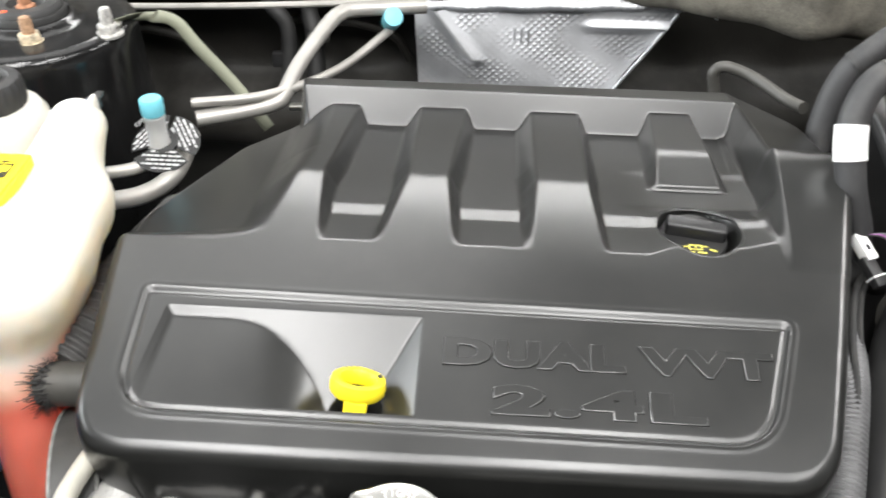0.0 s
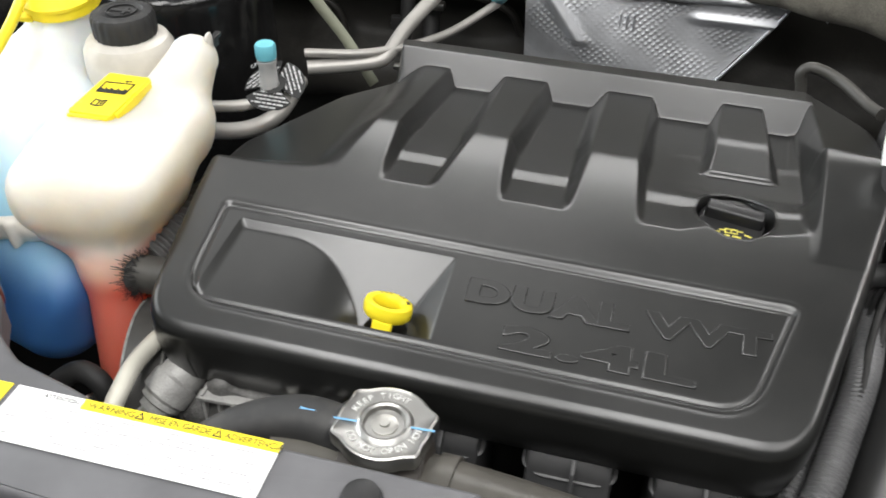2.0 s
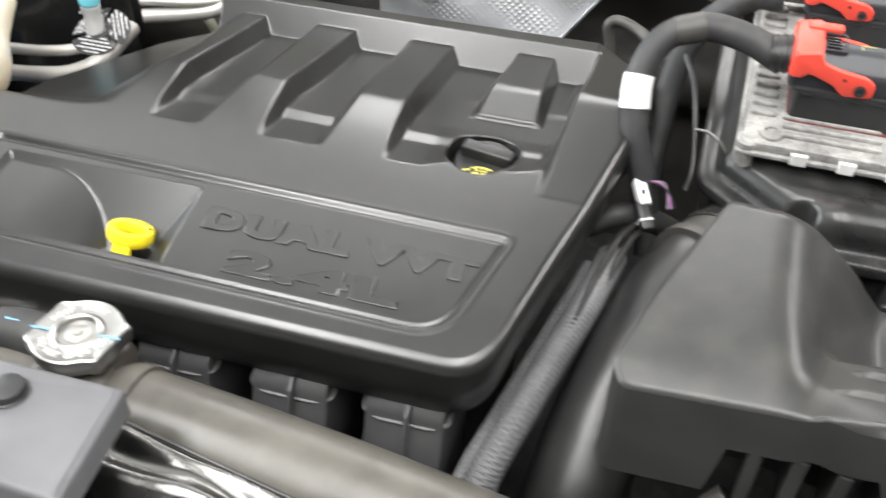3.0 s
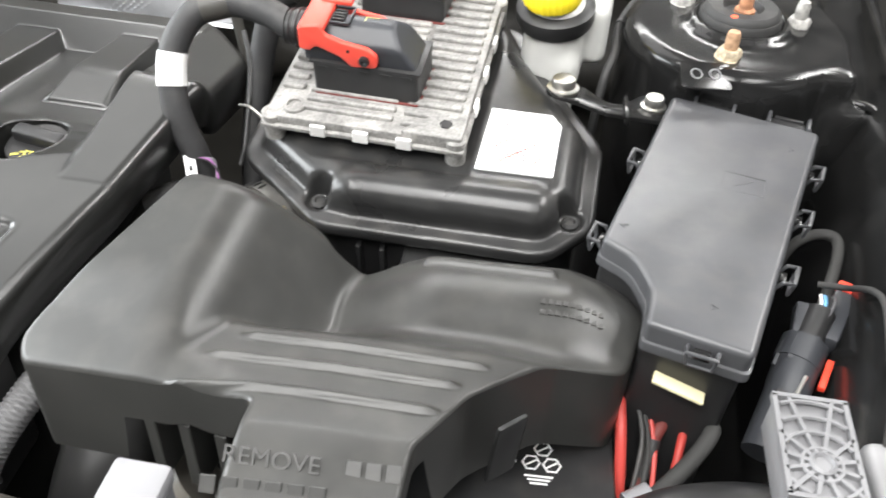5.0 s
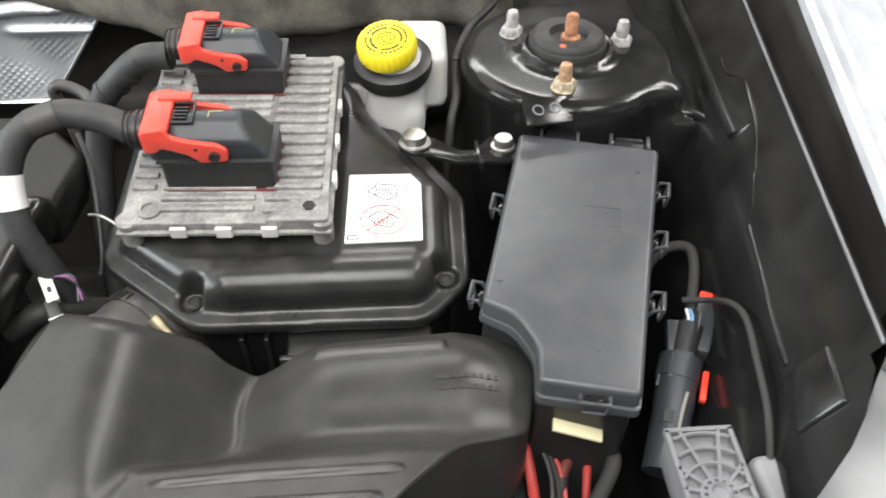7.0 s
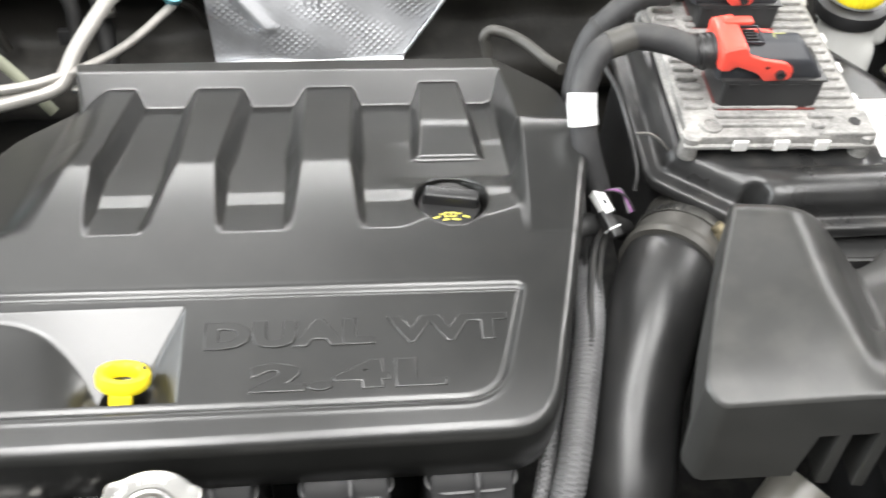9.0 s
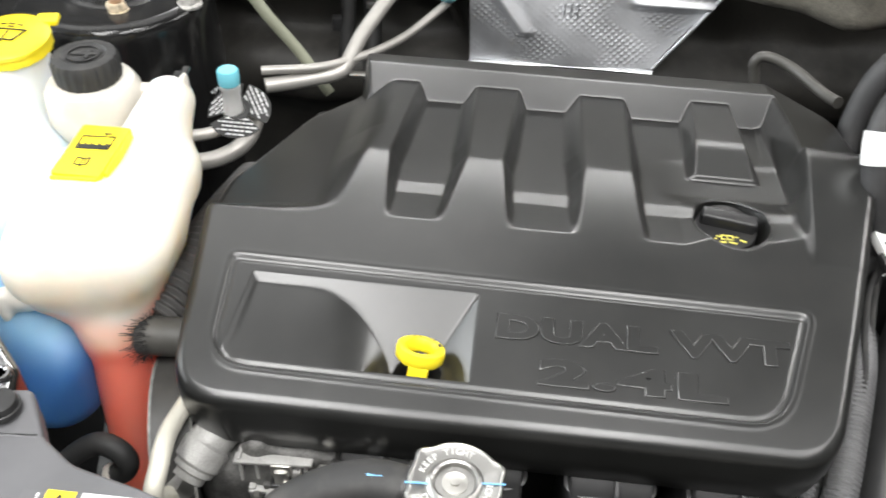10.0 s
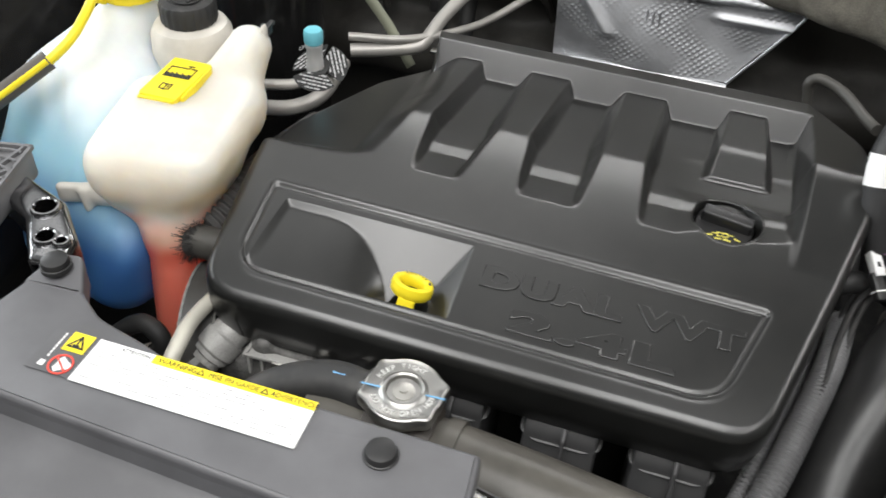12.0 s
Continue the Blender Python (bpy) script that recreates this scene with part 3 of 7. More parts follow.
def coolant_tank():
    th = thing("coolant_tank", "milky plastic coolant tank with red fluid and yellow tag", "tank")

    def f(p):
        body = d_box(p, (-0.316, 0.512, 1.026), (0.077, 0.080, 0.037), 0.034, 8)
        body = smax(body, ((p[0] + 0.268) - 0.50 * (p[2] - 1.0)) * 0.87, 0.03)
        body = smin(body, d_pill(p, (-0.312, 0.585, 1.026), (-0.294, 0.626, 1.072), 0.036, 0.0225), 0.026)
        low = d_pill(p, (-0.326, 0.500, 0.995), (-0.312, 0.462, 0.962), 0.056, 0.030)
        low = smin(low, d_pill(p, (-0.311, 0.462, 0.955), (-0.306, 0.420, 0.80), 0.0285, 0.023), 0.014)
        d = smin(body, low, 0.034)
        d = smin(d, d_pill(p, (-0.368, 0.468, 0.982), (-0.30, 0.472, 0.972), 0.013), 0.022)
        # moulding seam that dips round the neck of the funnel
        seam = np.abs(p[2] - 0.972 - 6.0 * (p[0] + 0.309) ** 2)
        return d - 0.0013 * np.exp(-(seam / 0.0022) ** 2) * (p[1] < 0.49)
    moulded("body", f, (-0.44, 0.36, 0.75), (-0.19, 0.66, 1.12), 0.0034, COOLANT, th)
    ear = lambda p: smin(smin(d_box(p, (-0.405, 0.462, 0.980), (0.026, 0.005, 0.011), 0.004, 14), d_pill(p, (-0.385, 0.464, 0.981), (-0.350, 0.470, 0.985), 0.010, 0.016), 0.012), d_pill(p, (-0.402, 0.457, 0.986), (-0.398, 0.455, 0.968), 0.005), 0.005)
    moulded("mounting_ear", ear, (-0.45, 0.43, 0.94), (-0.32, 0.50, 1.01), 0.003, MILKY, th, "milky moulded mounting ear")
    tag = part("lid_tag", prism(round_poly([(-0.015, -0.031, 0.003), (0.028, -0.033, 0.003), (0.030, 0.031, 0.003), (-0.014, 0.033, 0.003)]), -0.003, 0.0022, 0.001),
               YELLOW, th, "yellow tag with a printed fluid symbol", m=pose(-0.344, 0.550, 1.0690, 4, -3, -5))
    part("tag_lip", box(0.040, 0.003, 0.012, 0.006, -0.0335, -0.005, 0.001), YELLOW, tag)
    part("tag_lip", box(0.003, 0.054, 0.012, 0.0300, 0.000, -0.005, 0.001), YELLOW, tag)
    s = 0.0014
    picture("symbol", [(-0.016, 0.018, 0.006, 0.018), (-0.016, 0.018, -0.016, 0.002), (-0.016, 0.002, 0.018, 0.002), (0.018, 0.002, 0.018, 0.018), (0.018, 0.018, 0.011, 0.018),
                       (0.008, 0.018, 0.008, 0.022), (0.005, 0.022, 0.012, 0.022), (-0.014, 0.0035, 0.016, 0.0035), (-0.014, 0.005, 0.016, 0.005), (-0.014, 0.0062, 0.016, 0.0062),
                       (-0.015, 0.008, -0.012, 0.006), (-0.009, 0.0085, -0.006, 0.0065), (-0.003, 0.0085, 0.001, 0.0065), (0.005, 0.0085, 0.009, 0.0065), (0.013, 0.0085, 0.017, 0.007)], s, INK, tag, pose(0.0065, -0.001, 0.0025) @ Matrix.Diagonal((0.84, 1.0, 1.0, 1.0)))
    picture("symbol", [(-0.007, -0.010, -0.001, -0.011), (-0.001, -0.011, 0.006, -0.010), (-0.007, -0.010, -0.007, -0.018), (0.006, -0.010, 0.006, -0.018), (-0.007, -0.018, 0.0, -0.0195),
                       (0.0, -0.0195, 0.006, -0.018), (-0.0005, -0.011, -0.0005, -0.019), (0.003, -0.013, 0.003, -0.016)], s, INK, tag, pose(0.0065, -0.001, 0.0025) @ Matrix.Diagonal((0.84, 1.0, 1.0, 1.0)))
    part("spout_tip", lathe([(0.010, -0.012), (0.0085, 0.004), (0.004, 0.020), (0.0015, 0.024)], 20), MILKY, th, m=pose(-0.283, 0.633, 1.078, 0, 16, 0) @ Matrix.Scale(0.8, 4))
    return th


coolant_tank()


def washer_tank():
    th = thing("washer_tank", "tall milky plastic washer tank filled with blue fluid", "tank")

    def f(p):
        d = d_box(p, (-0.466, 0.560, 0.955), (0.073, 0.088, 0.085), 0.030, -12)
        d = smin(d, d_pill(p, (-0.478, 0.59, 1.00), (-0.454, 0.668, 1.060), 0.054, 0.033), 0.045)
        d = smin(d, d_cone(p, (-0.450, 0.676), 0.033, 0.030, 1.02, 1.089, 0.003), 0.010)
        front = d_box(p, (-0.406, 0.475, 0.918), (0.086, 0.058, 0.054), 0.040, -20)
        d = smin(d, front, 0.030)
        d = smax(d, 0.7 * (-(p[1] - 0.505) - 0.45 * (p[0] + 0.47) + 0.85 * (p[2] - 1.0)), 0.02)
        return smax(d, -d_pill(p, (-0.455, 0.49, 1.015), (-0.50, 0.60, 1.07), 0.010), 0.010)
    moulded("body", f, (-0.57, 0.38, 0.75), (-0.27, 0.74, 1.11), 0.0048, WASHER, th)
    cap = part("cap", lathe([(0.036, 0), (0.036, 0.010), (0.0345, 0.0135), (0.031, 0.015), (0.0, 0.0165)], 48, lobe=lambda a: 1 + 0.02 * (math.cos(16 * a) > 0.3)),
               YELLOW, th, "yellow snap-on cap with a printed windscreen symbol", m=pose(-0.450, 0.676, 1.090, 6, 0, 0))
    part("cap_tab", box(0.020, 0.016, 0.006, 0.030, 0.026, 0.012, 0.002), YELLOW, cap, m=pose(0, 0, 0, 0, 0, 8))
    part("cap_tab", box(0.016, 0.010, 0.006, -0.020, -0.032, 0.0015, 0.002), YELLOW, cap)
    part("cap_flange", lathe([(0.0355, 0.0085), (0.0372, 0.0095), (0.0372, 0.0125), (0.0345, 0.0140)], 48, cap=False), YELLOW, cap)
    picture("symbol", [(-0.016, 0.006, 0.016, 0.006), (-0.016, 0.006, -0.010, -0.010), (0.016, 0.006, 0.010, -0.010), (-0.010, -0.010, 0.010, -0.010), (0, -0.012, 0, -0.009), (0, -0.006, 0, -0.003), (0, 0.0, 0, 0.003),
                       (-0.010, 0.013, -0.007, 0.014), (-0.003, 0.0145, 0.001, 0.0145), (0.006, 0.014, 0.009, 0.013), (-0.002, 0.010, 0.002, 0.010)], 0.0017, INK, cap, pose(0, 0, 0.0168, 0, 0, -4))
    return th


washer_tank()


def steering_tank():
    th = thing("power_steering_tank", "small milky round power steering tank with a ribbed black cap", "tank", pose(-0.373, 0.652, 1.078))
    part("body", lathe([(0.0, -0.068), (0.030, -0.067), (0.040, -0.056), (0.044, -0.034), (0.0425, -0.012), (0.038, -0.004), (0.030, -0.001), (0.024, 0.0), (0.024, 0.004)], 48), MILKY, th)
    part("spout", join(box(0.030, 0.014, 0.012, 0.046, 0.012, -0.020, 0.003), box(0.008, 0.018, 0.014, 0.060, 0.016, -0.018, 0.003)), MILKY, th)
    part("clip", join(box(0.012, 0.020, 0.010, 0.074, 0.020, -0.012, 0.002), box(0.006, 0.026, 0.004, 0.079, 0.020, -0.006, 0.001)), BLACK, th, "black hose clip")
    cap = part("cap", lathe([(0.0275, 0.0), (0.0285, 0.004), (0.0285, 0.018), (0.0265, 0.022), (0.020, 0.0235), (0.018, 0.022), (0.0, 0.022)], 96,
                            lobe=lambda a: 1 + 0.055 * abs(math.sin(11 * a)) ** 0.6, lobe_from=0.0225), RUBBER, th, "scalloped black screw cap")
    part("grip_mark", join(box(0.022, 0.004, 0.002, 0, 0, 0.0228, 0.0008), box(0.004, 0.014, 0.002, 0.004, 0, 0.0226, 0.0008), lathe([(0.0145, 0.0222), (0.0145, 0.0238), (0.013, 0.0238), (0.013, 0.0222)], 32, cap=False)), RUBBER, cap)
    return th


steering_tank()


GRIPM = mat("grey_brown_rubber", (0.10, 0.088, 0.075), 0.6, grain=0.4, grain_scale=500)


def prop_rod():
    th = thing("hood_prop_rod", "yellow hood prop rod with a ribbed black grip sleeve", "rod")
    a = [(-0.58, 0.40, 1.0), (-0.513, 0.490, 1.04), (-0.461, 0.545, 1.078), (-0.452, 0.590, 1.10), (-0.475, 0.665, 1.112), (-0.50, 0.74, 1.118)]
    part("rod", tube(a, 0.0050, 14), YELLOW, th)
    grip = [(-0.523, 0.478, 1.033), (-0.468, 0.539, 1.073)]
    part("grip", tube(grip, 0.0100, 20, 6, flat=1.0), GRIPM, th, "split grey-brown rubber grip")
    part("grip_slot", tube([(-0.520, 0.470, 1.036), (-0.464, 0.532, 1.076)], 0.0034, 8, 4), YELLOW, th)
    return th


prop_rod()


# ---- air-conditioning pipes ----
def ac_line():
    th = thing("air_conditioning_pipe", "bare aluminium pipes with pale blue service caps", "pipe")
    part("thick_pipe", tube([(-0.262, 0.832, 0.966), (-0.215, 0.850, 0.966), (-0.184, 0.862, 0.969), (-0.174, 0.872, 0.975), (-0.160, 0.905, 0.994), (-0.132, 0.958, 1.018), (-0.118, 0.978, 1.024), (-0.100, 0.990, 1.024), (-0.02, 1.005, 1.022)], 0.0088, 16), PIPE, th)
    part("thin_pipe", tube([(-0.266, 0.838, 0.982), (-0.19, 0.860, 0.980), (-0.12, 0.922, 0.980), (-0.062, 0.990, 0.999)], 0.0052, 12), PIPE, th)
    part("low_pipe", tube([(-0.40, 0.70, 0.945), (-0.33, 0.706, 0.945), (-0.288, 0.712, 0.95), (-0.262, 0.735, 0.96), (-0.26, 0.80, 0.966)], 0.0092, 16), PIPE, th)
    part("low_pipe", tube([(-0.40, 0.725, 0.962), (-0.33, 0.73, 0.962), (-0.288, 0.745, 0.966), (-0.27, 0.79, 0.975)], 0.0065, 14), PIPE, th)
    valve = part("valve", lathe([(0.012, -0.035), (0.010, -0.012), (0.0095, -0.008), (0.0095, 0.006), (0.0105, 0.008), (0.0105, 0.012), (0.007, 0.013), (0.007, 0.02)], 24), PALEMETAL, th, "pale metal valve stem", m=pose(-0.279, 0.757, 0.999))
    part("cap", lathe([(0.0108, 0.014), (0.0112, 0.018), (0.0112, 0.028), (0.0098, 0.0305), (0.0, 0.0308)], 40, lobe=lambda a: 1 + 0.015 * math.cos(14 * a)), CYAN, valve, "pale blue screw cap")
    part("cap", lathe([(0.0, -0.012), (0.011, -0.011), (0.0118, 0.0), (0.011, 0.012), (0.0, 0.013)], 32), CYAN, th, "pale blue screw cap", m=pose(-0.060, 0.99, 1.012, 50, 20, 0))
    return th


ac_line()


TAGINK = mat("worn_white_print", (0.55, 0.55, 0.55), 0.6, blotch=0.3, blotch_scale=250)


def ac_tag():
    th = thing("caution_tag", "black round paper tag with white caution printing on the valve", "tag", pose(-0.273, 0.755, 0.983, 26, 0, -5))
    part("hub", lathe([(0.006, -0.0006), (0.013, -0.0006), (0.013, 0.0006), (0.006, 0.0006)], 32, cap=False), INK, th)
    for rz, tilt in ((58, -8), (-58, -10), (180, -4)):
        edge = [(0.034 * math.sin(a), 0.034 * math.cos(a)) for a in np.linspace(-0.92, 0.92, 13)]
        flap = part("flap", prism(np.array([(0.009, 0.006), *edge[::-1], (-0.009, 0.006)]), -0.0005, 0.0005), INK, th, smooth=False, m=pose(0, 0, 0, 0, 0, rz) @ pose(0, 0, 0, tilt, 0, 0))
        for j in range(5):
            y = 0.0115 + 0.0046 * j
            half = min(0.0015 + 1.15 * y, math.sqrt(max(0.0325 ** 2 - y * y, 0)))
            x = -half + 0.001
            for w in (0.9, 0.5, 0.75, 0.6, 0.9, 0.4):
                ln = 0.0078 * w
                if x + ln > half:
                    break
                part("print_bar", box(ln, 0.0019, 0.0004, x + ln / 2, y, 0.0008), TAGINK, flap, smooth=False)
                x += ln + 0.0013
    text_ob("print", "CAUTION", 0.0062, TAGINK, th, pose(-0.0295, 0.0125, 0.0045, 0, 0, 60), 0.0001, 1.0)
    return th


ac_tag()


# ---- strut towers ----
REDDOT = mat("red_paint_dot", (0.75, 0.10, 0.03), 0.5)
CREAMZ = mat("stained_zinc", (0.50, 0.42, 0.30), 0.6, 0.2, grain=0.4, grain_scale=600, blotch=0.35, blotch_scale=180)
RUST2 = mat("pale_rust", (0.36, 0.22, 0.13), 0.8, grain=0.5, grain_scale=700, blotch=0.3, blotch_scale=200)


def strut_tower(x, y, z, side, nuts):
    th = thing("strut_tower", "glossy black steel suspension strut tower with a rubber bearing cap", "strut tower", group="strut towers")

    def f(p):
        d = d_cone(p, (x, y), 0.114, 0.104, z - 0.40, z, 0.012)
        # squared flank towards the fender, with a lower shelf beyond it
        d = smin(d, d_box(p, (x + side * 0.040, y + 0.060, z - 0.2015), (0.056, 0.142, 0.20), 0.009), 0.006)
        d = smin(d, d_box(p, (x + side * 0.125, y + 0.060, z - 0.225), (0.055, 0.150, 0.195), 0.014), 0.006)
        d = smin(d, d_cone(p, (x, y), 0.050, 0.0465, z - 0.05, z + 0.009, 0.003), 0.004)
        return smax(d, -d_cone(p, (x, y), 0.0385, 0.0385, z - 0.002, z + 0.05, 0.003), 0.003)
    moulded("dome", f, (x - 0.26, y - 0.2, z - 0.44), (x + 0.26, y + 0.2, z + 0.03), 0.0055, GLOSS, th)
    part("bearing_cap", lathe([(0.0380, -0.002), (0.0380, 0.010), (0.0365, 0.0125), (0.0355, 0.0125), (0.0345, 0.0165), (0.0315, 0.0190), (0.019, 0.0185), (0.016, 0.012), (0.0, 0.011)], 48, x=x, y=y, z=z), RUBBER, th)
    rod = part("strut_rod", lathe([(0.0095, 0.010), (0.0095, 0.017), (0.0064, 0.019), (0.0060, 0.038), (0.0045, 0.040)], 16, x=x + 0.001, y=y - 0.004, z=z), RUST, th, "rust-brown threaded strut rod")
    part("paint_dot", lathe([(0.0035, 0.0), (0.003, 0.0006), (0.0, 0.0008)], 12, x=x - 0.012, y=y - 0.026, z=z + 0.0187), REDDOT, th, "small red paint dot")
    for i, (nx, ny) in enumerate(nuts):
        nut = part("nut", join(lathe([(0.0138, 0.0), (0.0142, 0.0025), (0.0120, 0.0042)], 24, x=nx, y=ny, z=z - 0.004), lathe([(0.0112, 0.003), (0.0112, 0.010), (0.0092, 0.0125), (0.006, 0.0125)], 6, x=nx, y=ny, z=z - 0.004)),
                   CREAMZ if i == 0 else ZINC, th, "stained zinc flange nut" if i == 0 else "dull zinc flange nut")
        part("stud", lathe([(0.0062, 0.0), (0.0060, 0.013), (0.0048, 0.0165), (0.0, 0.017)], 16, x=nx, y=ny, z=z + 0.008), RUST2 if i == 0 else ZINC, nut, "rusty threaded stud" if i == 0 else "")
    return th


strut_tower(0.812, 0.762, 1.078, 1, ((0.793, 0.694), (0.764, 0.800), (0.868, 0.768)))
strut_tower(-0.425, 0.868, 1.062, -1, ((-0.405, 0.815), (-0.475, 0.86), (-0.335, 0.838)))


def tower_tag():
    th = thing("punched_tag", "small black plate with two punched rings on the strut tower", "tag", pose(0.770, 0.662, 1.074, 26, 4, 12))
    part("plate", prism(round_poly([(-0.024, -0.012, 0.004), (0.022, -0.014, 0.004), (0.024, 0.014, 0.004), (-0.020, 0.016, 0.004)]), -0.001, 0.001, 0.0004, 1), GLOSS, th)
    for dx in (-0.008, 0.009):
        part("punched_ring", lathe([(0.0042, 0.0009), (0.0056, 0.0009), (0.0056, 0.0016), (0.0042, 0.0016), (0.0042, 0.0009)], 20, x=dx, y=0.002, cap=False), TINL, th)


tower_tag()


def curled_hose():
    th = thing("curled_hose", "short curled black rubber hose below the tanks", "hose")
    part("hose", tube([(-0.375, 0.372, 0.84), (-0.352, 0.374, 0.872), (-0.332, 0.376, 0.895), (-0.312, 0.378, 0.908), (-0.296, 0.375, 0.905), (-0.289, 0.372, 0.894), (-0.294, 0.371, 0.882), (-0.304, 0.371, 0.876)], 0.0092, 18, 8), RUBBER, th)
    part("pale_end", tube([(-0.301, 0.371, 0.878), (-0.306, 0.371, 0.875)], 0.0099, 18, 2), MILKY, th, "pale plastic end ring")
    return th


curled_hose()


# ---- radiator and front panel ----
NECK = mat("dark_brown_plastic", (0.040, 0.034, 0.029), 0.42, blotch=0.25, rough_var=0.1, dust=0.08)


def radiator():
    th = thing("radiator", "radiator with a grey-brown plastic top tank", "radiator")
    part("top_tank", tube([(-0.10, 0.280, 0.958), (0.03, 0.268, 0.956), (0.16, 0.252, 0.946), (0.30, 0.234, 0.930), (0.50, 0.215, 0.915)], lambda t, g: 0.0365, 28), TAUPE, th)
    part("core", box(0.70, 0.045, 0.42, 0.18, 0.255, 0.70, 0.004), DARK, th)
    part("filler_neck", lathe([(0.024, -0.05), (0.022, -0.03), (0.022, -0.008), (0.028, -0.006), (0.028, 0.0)], 36, x=-0.026, y=0.289, z=1.006), TAUPE, th)
    part("tank_band", tube([(0.008, 0.2705, 0.957), (0.020, 0.2695, 0.957)], 0.0385, 28, 2), TAUPE, th)
    part("neck_block", box(0.060, 0.050, 0.045, -0.026, 0.285, 0.975, 0.010), NECK, th)
    part("side_tank", tube([(0.425, 0.300, 0.935), (0.405, 0.288, 0.915), (0.392, 0.275, 0.88), (0.39, 0.27, 0.70)], 0.026, 20), TAUPE, th)
    part("tank_seam", tube([(0.0, 0.2515, 0.9875), (0.08, 0.2367, 0.9780), (0.16, 0.2219, 0.9680), (0.272, 0.2012, 0.9540)], 0.0016, 8), BLACK, th)
    return th


radiator()




def radiator_cap():
    th = thing("pressure_cap", "bright pressed steel radiator cap with raised warning letters", "cap", pose(-0.026, 0.289, 1.006, 0, 0, 14))
    ears = [radians(a) for a in (6, 123, 189, 305)]
    lobes = lambda a: 1 + sum(0.13 * math.exp(-(((a - e + math.pi) % (2 * math.pi) - math.pi) / 0.17) ** 2) for e in ears)
    part("plate", lathe([(0.0290, -0.004), (0.0305, -0.001), (0.0308, 0.006), (0.0298, 0.0085), (0.0285, 0.0092), (0.0265, 0.0082), (0.0185, 0.0075), (0.0165, 0.0095), (0.0150, 0.0100), (0.0135, 0.0092), (0.0125, 0.0060), (0.0, 0.0058)], 96, lobe=lobes, lobe_from=0.022), CHROME, th)
    part("button", lathe([(0.0085, 0.0055), (0.0085, 0.0068), (0.0060, 0.0074), (0.0035, 0.0076), (0.0032, 0.0090), (0.0, 0.0092)], 32), STEEL, th, "small riveted centre button")
    words = "DO NOT OPEN HOT"
    for i, ch in enumerate(words):
        if ch == " ":
            continue
        a = 200 + i * 10.0
        text_ob("letter", ch, 0.0062, PALEMETAL, th, pose(0.0245 * math.cos(radians(a)), 0.0245 * math.sin(radians(a)), 0.0082, 0, 0, a + 90), 0.0005, 1.0, align="CENTER")
    words = "KEEP TIGHT"
    for i, ch in enumerate(words):
        if ch == " ":
            continue
        a = 145 - i * 10.5
        text_ob("letter", ch, 0.0062, PALEMETAL, th, pose(0.0205 * math.cos(radians(a)), 0.0205 * math.sin(radians(a)), 0.0082, 0, 0, a - 90), 0.0005, 1.0, align="CENTER")
    for s in (-1, 1):
        part("paint_mark", box(0.015, 0.0011, 0.0006, s * 0.0245, -0.002 + s * 0.001, 0.0090, 0.0), BLUEMARK, th, "thin blue paint stroke", smooth=False, m=pose(0, 0, 0, 0, 0, -14))
    return th


BLUEMARK = mat("blue_paint_mark", (0.18, 0.45, 0.75), 0.5)
radiator_cap()


def upper_hose():
    th = thing("radiator_hose", "thick black rubber upper radiator hose", "hose")
    part("hose", tube([(-0.045, 0.292, 0.992), (-0.085, 0.297, 0.994), (-0.125, 0.288, 0.984), (-0.158, 0.268, 0.965), (-0.18, 0.25, 0.935), (-0.19, 0.24, 0.89)], 0.0165, 20), RUBBER, th)
    part("hose_clamp", tube([(-0.050, 0.294, 0.993), (-0.060, 0.2965, 0.994)], 0.0182, 20, 2), BLACK, th)
    part("paint_mark", box(0.010, 0.0016, 0.001, -0.078, 0.2935, 1.0098, 0.0, m=None), BLUEMARK, th, "blue paint mark", smooth=False)
    part("lower_hose", tube([(-0.055, 0.285, 0.960), (-0.10, 0.285, 0.952), (-0.14, 0.27, 0.93), (-0.16, 0.25, 0.88)], 0.014, 18), RUBBER, th)
    return th


upper_hose()


def push_pin(x, y, z, r=0.0108):
    th = thing("push_pin", "round black plastic push pin in the grey panel", "push pin", pose(x, y, z), group="push pins")
    part("head", lathe([(r, 0.0), (r * 1.02, 0.003), (r * 0.93, 0.0058), (r * 0.6, 0.0068), (0.0, 0.0070)], 32), BLACK, th)
    part("collar", lathe([(r * 1.12, -0.003), (r * 1.12, 0.0008), (r * 1.02, 0.0012), (r, -0.003)], 32, cap=False), BLACK, th)
    return th


